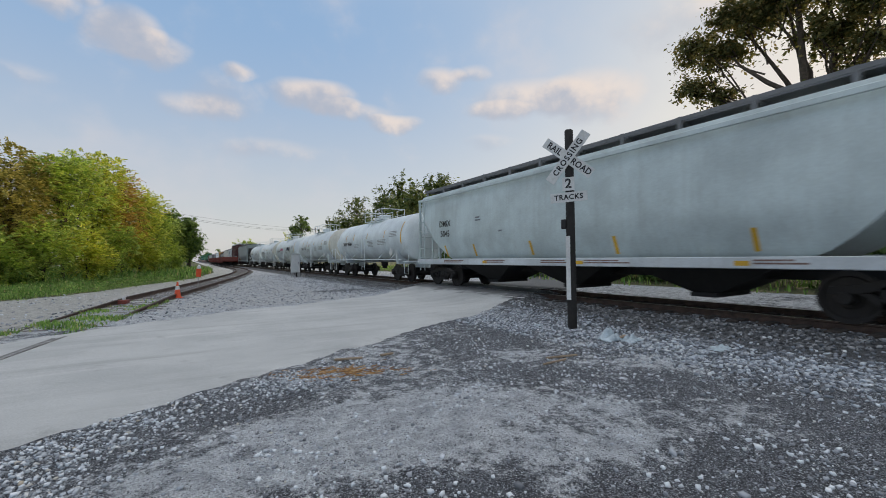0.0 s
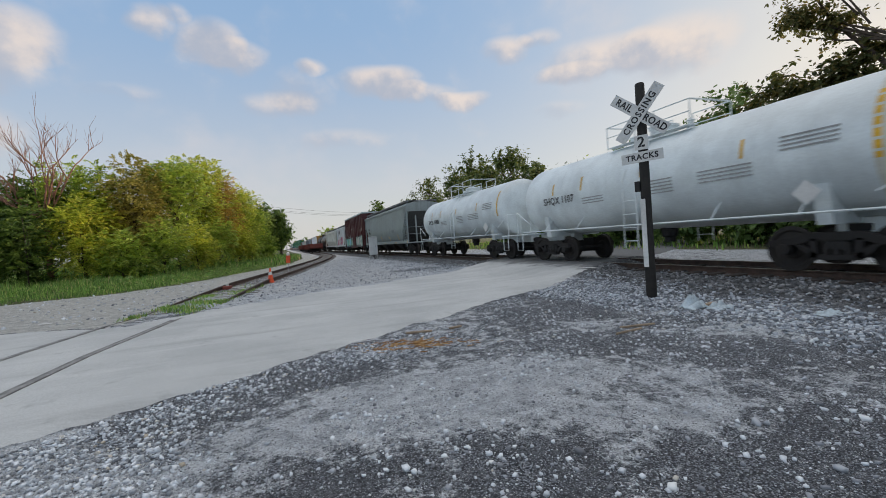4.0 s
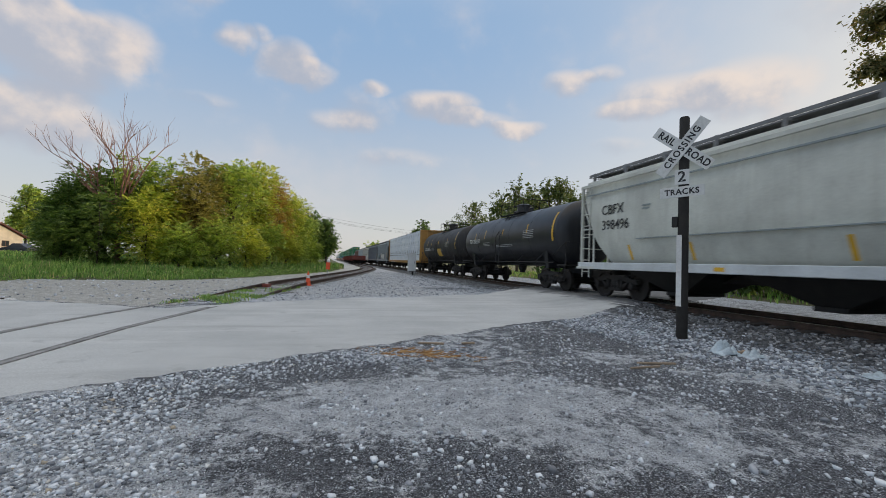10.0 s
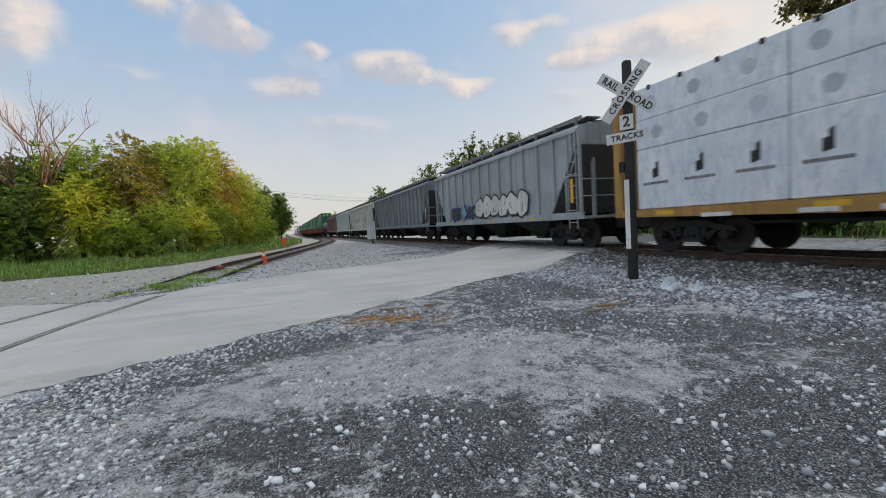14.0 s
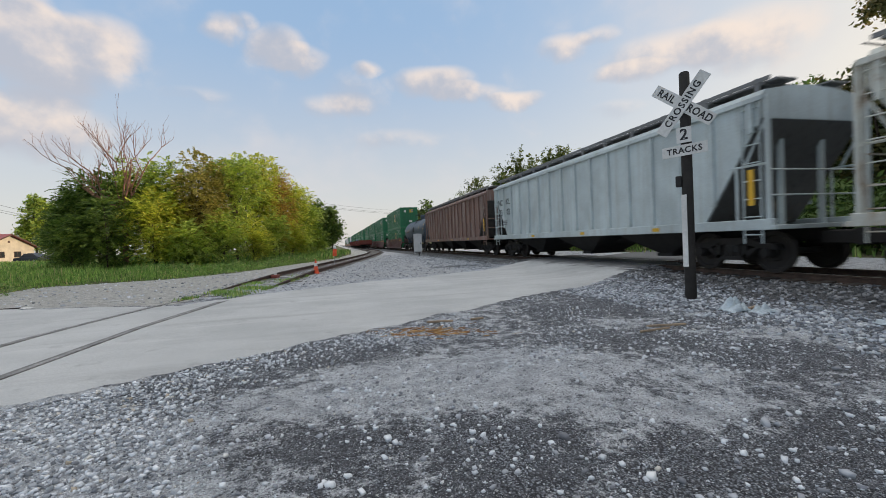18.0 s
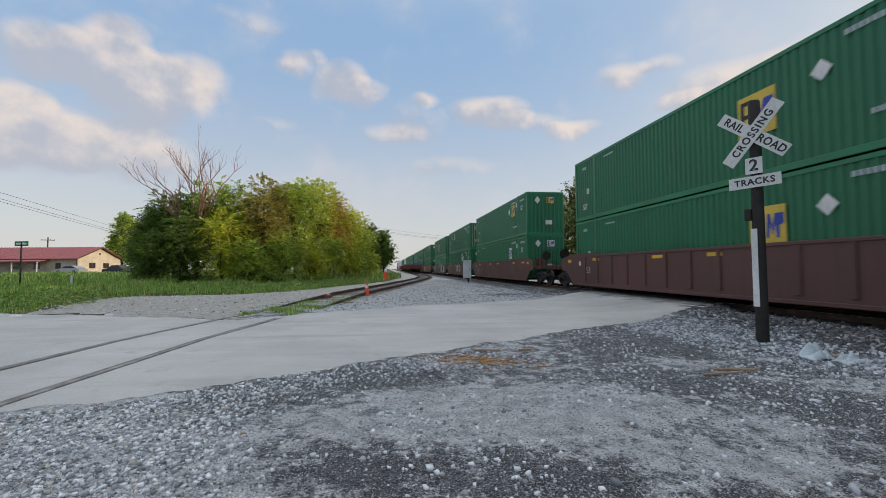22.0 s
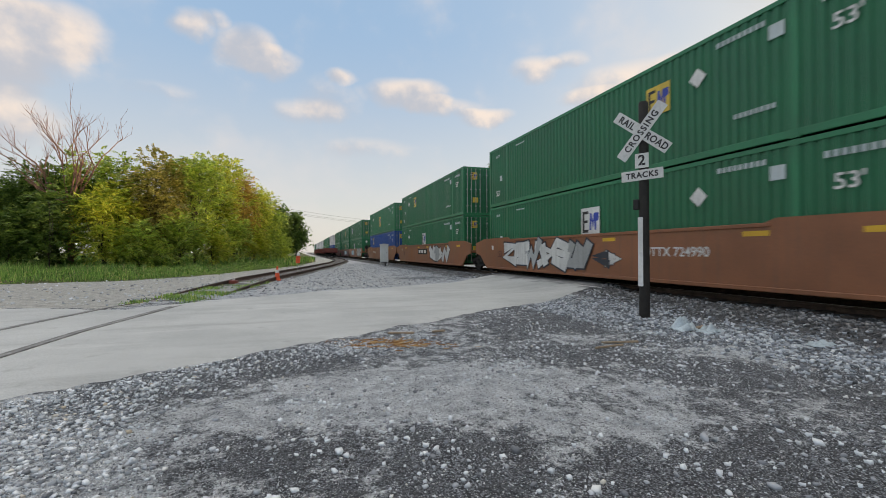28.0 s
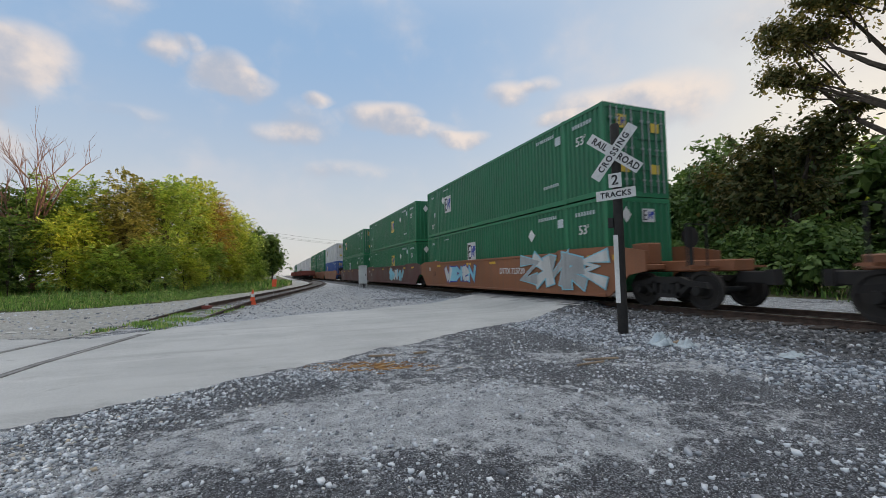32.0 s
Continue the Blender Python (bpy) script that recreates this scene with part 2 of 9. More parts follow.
def lettering(text, size, mat, parent, at, name="lettering", width=1.0, heavy=0.012, gap=1.0):
    cu = bpy.data.curves.new(name, "FONT")
    cu.body, cu.size, cu.extrude, cu.resolution_u, cu.offset = text, size, 0.0015, 3, heavy * size
    cu.align_x, cu.align_y, cu.space_character = "CENTER", "CENTER", gap
    cu.materials.append(mat)
    ob = new(name, cu)
    ob.parent = parent
    ob.matrix_basis = at @ Matrix.Diagonal((width, 1, 1, 1))
    return ob


def on_side(x, y, z):
    return Matrix.Translation((x, y, z)) @ SIDE


def flat(geo, x, poly):
    """A thin plate on a side that faces -x; poly in (along -y, z) round its place."""
    return geo.prism([(-a, b) for a, b in poly], "x", x, x - 0.004)


# ---- materials ----
def material(name):
    m = bpy.data.materials.new(name)
    m.use_nodes = True
    t = m.node_tree
    return m, t, t.nodes["Principled BSDF"], t.links.new


def noise_node(t, vec, scale, detail=4, rough=0.55, stretch=None):
    L = t.links.new
    if stretch:
        mp = t.nodes.new("ShaderNodeMapping")
        mp.inputs["Scale"].default_value = stretch
        L(vec, mp.inputs[0])
        vec = mp.outputs[0]
    n = t.nodes.new("ShaderNodeTexNoise")
    n.inputs["Scale"].default_value, n.inputs["Detail"].default_value, n.inputs["Roughness"].default_value = scale, detail, rough
    L(vec, n.inputs["Vector"])
    return n.outputs[0]


def ramp_node(t, v, a, b, lo=0.0, hi=1.0):
    n = t.nodes.new("ShaderNodeMapRange")
    n.interpolation_type = "SMOOTHSTEP"
    n.inputs[1].default_value, n.inputs[2].default_value, n.inputs[3].default_value, n.inputs[4].default_value = a, b, lo, hi
    t.links.new(v, n.inputs[0])
    return n.outputs[0]


def mix(t, fac, a, b, mode="MIX"):
    n = t.nodes.new("ShaderNodeMixRGB")
    n.blend_type = mode
    for i, v in enumerate((fac, a, b)):
        if isinstance(v, (int, float)):
            n.inputs[i].default_value = v
        elif isinstance(v, tuple):
            n.inputs[i].default_value = (*v[:3], 1)
        else:
            t.links.new(v, n.inputs[i])
    return n.outputs[0]


def times(t, a, b):
    n = t.nodes.new("ShaderNodeMath")
    n.operation = "MULTIPLY"
    for i, v in enumerate((a, b)):
        if isinstance(v, (int, float)):
            n.inputs[i].default_value = v
        else:
            t.links.new(v, n.inputs[i])
    return n.outputs[0]


def bump(t, bsdf, h, strength, distance):
    b = t.nodes.new("ShaderNodeBump")
    b.inputs["Strength"].default_value, b.inputs["Distance"].default_value = strength, distance
    t.links.new(h, b.inputs["Height"])
    t.links.new(b.outputs[0], bsdf.inputs["Normal"])


def paint(name, col, rough=0.5, dirt=0.35, dirt_col=(0.09, 0.075, 0.06), rust=0.0, metal=0.0, vary=0.15, relief=0.15, wave=0.0):
    """Weathered painted metal, wood or plastic: faded patches, streaks that run down, rust."""
    m, t, p, L = material(name)
    co = t.nodes.new("ShaderNodeTexCoord").outputs["Object"]
    big, fine = noise_node(t, co, 0.7, 5), noise_node(t, co, 22, 4)
    streak = noise_node(t, co, 3.2, 6, 0.62, (2.2, 2.2, 0.10))
    c = mix(t, ramp_node(t, big, 0.3, 0.7), tuple(v * (1 - vary) for v in col), tuple(min(1, v * (1 + vary)) for v in col))
    c = mix(t, times(t, ramp_node(t, streak, 0.46, 0.74), dirt), c, dirt_col)
    c = mix(t, times(t, ramp_node(t, noise_node(t, co, 1.3, 7, 0.65), 0.52, 0.8), dirt * 0.4), c, dirt_col)
    if rust:
        spots = noise_node(t, co, 2.6, 8, 0.68, (1, 1, 0.4))
        where = ramp_node(t, noise_node(t, co, 0.42, 3), 0.62 - 0.22 * rust, 0.70 - 0.22 * rust)
        c = mix(t, times(t, where, ramp_node(t, spots, 0.62 - 0.22 * rust, 0.80 - 0.20 * rust, 0, 0.75)), c, (0.36, 0.235, 0.125))
        c = mix(t, times(t, where, ramp_node(t, spots, 0.72 - 0.20 * rust, 0.80 - 0.18 * rust)), c, (0.14, 0.055, 0.025))
    c = mix(t, ramp_node(t, fine, 0.3, 0.7, 0, 0.12), c, (0.02, 0.02, 0.02))
    L(c, p.inputs["Base Color"])
    L(ramp_node(t, big, 0.25, 0.75, rough * 0.85, min(1, rough * 1.25)), p.inputs["Roughness"])
    p.inputs["Metallic"].default_value = metal
    if wave:
        bump(t, p, noise_node(t, co, 2.4, 3, 0.5, (1, 1, 0.8)), wave, 0.05)
    else:
        bump(t, p, fine, relief, 0.004)
    return m


def plain(name, col, rough=0.6, metal=0.0, vary=0.12, scale=9, relief=0.2, depth=0.004):
    m, t, p, L = material(name)
    co = t.nodes.new("ShaderNodeTexCoord").outputs["Object"]
    n, n2 = noise_node(t, co, scale, 5), noise_node(t, co, scale * 7, 3)
    c = mix(t, ramp_node(t, n, 0.3, 0.7), tuple(v * (1 - vary) for v in col), tuple(min(1, v * (1 + vary)) for v in col))
    c = mix(t, ramp_node(t, n2, 0.35, 0.65, 0, vary), c, tuple(v * 0.4 for v in col))
    L(c, p.inputs["Base Color"])
    p.inputs["Roughness"].default_value, p.inputs["Metallic"].default_value = rough, metal
    bump(t, p, n2, relief, depth)
    return m


def islands(name, stops, rough=0.85, translucent=0.0, relief=0.0, big=0.0):
    """One colour for each loose piece, picked from stops; for leaves, blades and stones."""
    m, t, p, L = material(name)
    r = t.nodes.new("ShaderNodeNewGeometry").outputs["Random Per Island"]
    ra = t.nodes.new("ShaderNodeValToRGB")
    ra.color_ramp.interpolation = "LINEAR"
    while len(ra.color_ramp.elements) < len(stops):
        ra.color_ramp.elements.new(0.5)
    for e, (pos, c) in zip(ra.color_ramp.elements, stops):
        e.position, e.color = pos, (*c, 1)
    L(r, ra.inputs[0])
    c = ra.outputs[0]
    if big:
        co = t.nodes.new("ShaderNodeTexCoord").outputs["Object"]
        c = mix(t, ramp_node(t, noise_node(t, co, 1.3, 4, 0.6), 0.36, 0.6, 0, big), c, (1.75, 1.7, 1.45), "MULTIPLY")
        c = mix(t, ramp_node(t, noise_node(t, co, 0.8, 4, 0.6), 0.5, 0.68, 0, big), c, (0.68, 0.7, 0.74), "MULTIPLY")
    L(c, p.inputs["Base Color"])
    p.inputs["Roughness"].default_value = rough
    if relief:
        co = t.nodes.new("ShaderNodeTexCoord").outputs["Object"]
        bump(t, p, noise_node(t, co, 60, 3), relief, 0.006)
    if translucent:
        tl = t.nodes.new("ShaderNodeBsdfTranslucent")
        L(c, tl.inputs[0])
        ms = t.nodes.new("ShaderNodeMixShader")
        ms.inputs[0].default_value = translucent
        L(p.outputs[0], ms.inputs[1]); L(tl.outputs[0], ms.inputs[2])
        L(ms.outputs[0], t.nodes["Material Output"].inputs[0])
    return m


def ground_material():
    """Crushed dark asphalt and cinders, pale dust ground into it, crumbs and chips of several sizes; dirt and weedy soil by zone."""
    m, t, p, L = material("packed dirt")
    pos = t.nodes.new("ShaderNodeNewGeometry").outputs["Position"]

    def channels(layer):
        n = t.nodes.new("ShaderNodeVertexColor")
        n.layer_name = layer
        sp = t.nodes.new("ShaderNodeSeparateColor")
        L(n.outputs[0], sp.inputs[0])
        return sp.outputs[0], sp.outputs[1], sp.outputs[2]

    grassy, dusty, stony = channels("zone")
    earthy, _, _ = channels("soil")
    big, mid, fine = noise_node(t, pos, 0.9, 8, 0.66), noise_node(t, pos, 4.2, 8, 0.72), noise_node(t, pos, 60, 5, 0.75)
    rough_edge = noise_node(t, pos, 24, 8, 0.85)

    def add(a, b):
        n = t.nodes.new("ShaderNodeMath"); n.operation = "ADD"
        for i, v in enumerate((a, b)):
            if isinstance(v, (int, float)):
                n.inputs[i].default_value = v
            else:
                L(v, n.inputs[i])
        return n.outputs[0]

    def cells(scale):
        vo = t.nodes.new("ShaderNodeTexVoronoi")
        vo.inputs["Scale"].default_value = scale
        L(pos, vo.inputs["Vector"])
        pick = t.nodes.new("ShaderNodeSeparateColor")
        L(vo.outputs["Color"], pick.inputs[0])
        return pick.outputs, vo.outputs["Distance"]

    def chips_of(scale, share, reach):
        pick, dist = cells(scale)
        mask = times(t, ramp_node(t, dist, reach, reach + 0.08, 1, 0), ramp_node(t, pick[0], 1 - share, 1 - share + 0.02))
        return mask, pick[1]

    crumb, gap = cells(78)
    crumb2, gap2 = cells(34)
    level = add(add(times(t, dusty, 1.0), times(t, add(big, -0.5), 1.2)), add(times(t, add(mid, -0.5), 2.1), times(t, add(rough_edge, -0.5), 2.0)))
    pale = ramp_node(t, level, 0.30, 0.58)
    # loose crumbs: every one has its own tone, dark joints between
    dark = mix(t, ramp_node(t, crumb[2], 0.1, 1.0), (0.060, 0.066, 0.076), (0.42, 0.45, 0.495))
    dark = mix(t, ramp_node(t, crumb2[2], 0.55, 0.95, 0, 0.5), dark, (0.33, 0.35, 0.38))
    dark = mix(t, ramp_node(t, gap, 0.38, 0.62, 0, 0.75), dark, (0.022, 0.022, 0.025))
    dark = mix(t, ramp_node(t, mid, 0.38, 0.60, 0.2, 0), dark, (0.075, 0.077, 0.083))
    light = mix(t, ramp_node(t, mid, 0.36, 0.62), (0.52, 0.55, 0.59), (0.85, 0.88, 0.91))
    light = mix(t, ramp_node(t, crumb[2], 0.0, 0.5, 0.5, 0), light, (0.18, 0.195, 0.215))
    light = mix(t, ramp_node(t, fine, 0.34, 0.56, 0.5, 0), light, (0.11, 0.115, 0.12))
    c = mix(t, pale, dark, light)
    m1, k1 = chips_of(40, 0.22, 0.25)
    m2, k2 = chips_of(105, 0.26, 0.32)
    tone = lambda k: mix(t, ramp_node(t, k, 0.1, 0.9), (0.155, 0.165, 0.18), (0.81, 0.83, 0.86))
    quiet = ramp_node(t, pale, 0.0, 1.0, 0.95, 0.5)
    c = mix(t, times(t, m2, quiet), c, tone(k2))
    c = mix(t, times(t, m1, quiet), c, tone(k1))
    # fine pale brown dirt
    soil = mix(t, ramp_node(t, mid, 0.34, 0.64), (0.43, 0.425, 0.395), (0.70, 0.695, 0.655))
    soil = mix(t, ramp_node(t, rough_edge, 0.5, 0.66, 0, 0.55), soil, (0.27, 0.262, 0.235))
    soil = mix(t, times(t, m1, 0.45), soil, tone(k1))
    c = mix(t, ramp_node(t, add(earthy, times(t, add(mid, -0.5), 1.2)), 0.35, 0.7), c, soil)
    st = mix(t, ramp_node(t, fine, 0.35, 0.65), (0.04, 0.041, 0.043), (0.17, 0.175, 0.185))
    c = mix(t, times(t, stony, 0.9), c, st)
    gr = mix(t, ramp_node(t, mid, 0.35, 0.65), (0.07, 0.10, 0.025), (0.19, 0.165, 0.09))
    c = mix(t, ramp_node(t, add(grassy, times(t, mid, 0.5)), 0.62, 0.82), c, gr)
    L(c, p.inputs["Base Color"])
    p.inputs["Roughness"].default_value = 0.93
    bump(t, p, add(add(times(t, m1, 0.9), times(t, ramp_node(t, gap, 0.2, 0.7, 1, 0), 0.9)), fine), 1.0, 0.02)
    return m


def road_material():
    m, t, p, L = material("worn asphalt")
    pos = t.nodes.new("ShaderNodeNewGeometry").outputs["Position"]
    big, mid, fine = noise_node(t, pos, 0.4, 6, 0.6), noise_node(t, pos, 2.2, 7, 0.6), noise_node(t, pos, 70, 3)
    along = noise_node(t, pos, 1.0, 5, 0.55)
    mp = t.nodes.new("ShaderNodeMapping")
    mp.inputs["Rotation"].default_value = (0, 0, radians(-28.6))
    mp.inputs["Scale"].default_value = (0.12, 1.5, 1)
    L(pos, mp.inputs[0])
    drag = noise_node(t, mp.outputs[0], 1.6, 6, 0.6)
    c = mix(t, ramp_node(t, big, 0.3, 0.7), (0.43, 0.445, 0.445), (0.565, 0.58, 0.575))
    c = mix(t, ramp_node(t, drag, 0.50, 0.74, 0, 0.55), c, (0.34, 0.345, 0.345))
    c = mix(t, ramp_node(t, drag, 0.25, 0.45, 0.45, 0), c, (0.66, 0.665, 0.655))
    c = mix(t, ramp_node(t, mid, 0.60, 0.74, 0, 0.5), c, (0.27, 0.275, 0.275))
    c = mix(t, ramp_node(t, fine, 0.3, 0.7, 0.25, 0), c, (0.10, 0.10, 0.10))
    # newer black asphalt beside the rails
    xyz = t.nodes.new("ShaderNodeSeparateXYZ")
    L(pos, xyz.inputs[0])
    near = t.nodes.new("ShaderNodeMath")
    near.operation = "MULTIPLY_ADD"
    L(mid, near.inputs[0])
    near.inputs[1].default_value = 2.4
    L(xyz.outputs[0], near.inputs[2])
    c = mix(t, ramp_node(t, near.outputs[0], 9.3, 10.3, 0, 0.85), c, (0.085, 0.087, 0.09))
    L(c, p.inputs["Base Color"])
    p.inputs["Roughness"].default_value = 0.9
    bump(t, p, fine, 0.5, 0.008)
    return m


def fabric_wrap():
    """White lumber wrap, crinkled, with faint panel tones and crease shade in the colour."""
    m, t, p, L = material("lumber wrap")
    co = t.nodes.new("ShaderNodeTexCoord").outputs["Object"]
    big = noise_node(t, co, 1.1, 5, 0.6)
    mp = t.nodes.new("ShaderNodeMapping")
    mp.inputs["Rotation"].default_value = (radians(-35), 0, 0)
    mp.inputs["Scale"].default_value = (1, 1.9, 0.55)
    L(co, mp.inputs[0])
    fold = noise_node(t, mp.outputs[0], 1.5, 8, 0.66)
    c = mix(t, ramp_node(t, big, 0.3, 0.7), (0.66, 0.73, 0.82), (0.84, 0.875, 0.92))

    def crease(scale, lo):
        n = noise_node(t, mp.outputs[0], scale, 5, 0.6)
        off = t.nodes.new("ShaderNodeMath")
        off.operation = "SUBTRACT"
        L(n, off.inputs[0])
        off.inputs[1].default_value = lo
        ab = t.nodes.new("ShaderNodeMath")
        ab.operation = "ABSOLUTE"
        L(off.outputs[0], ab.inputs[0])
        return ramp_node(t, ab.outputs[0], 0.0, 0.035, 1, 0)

    # shade of creases and folds, mixed into the colour
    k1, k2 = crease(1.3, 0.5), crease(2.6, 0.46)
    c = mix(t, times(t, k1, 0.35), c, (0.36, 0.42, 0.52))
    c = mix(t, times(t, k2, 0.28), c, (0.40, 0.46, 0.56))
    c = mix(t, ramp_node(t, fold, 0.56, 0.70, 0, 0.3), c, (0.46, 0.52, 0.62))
    L(c, p.inputs["Base Color"])
    p.inputs["Roughness"].default_value = 0.42
    bump(t, p, fold, 1.0, 0.14)
    return m


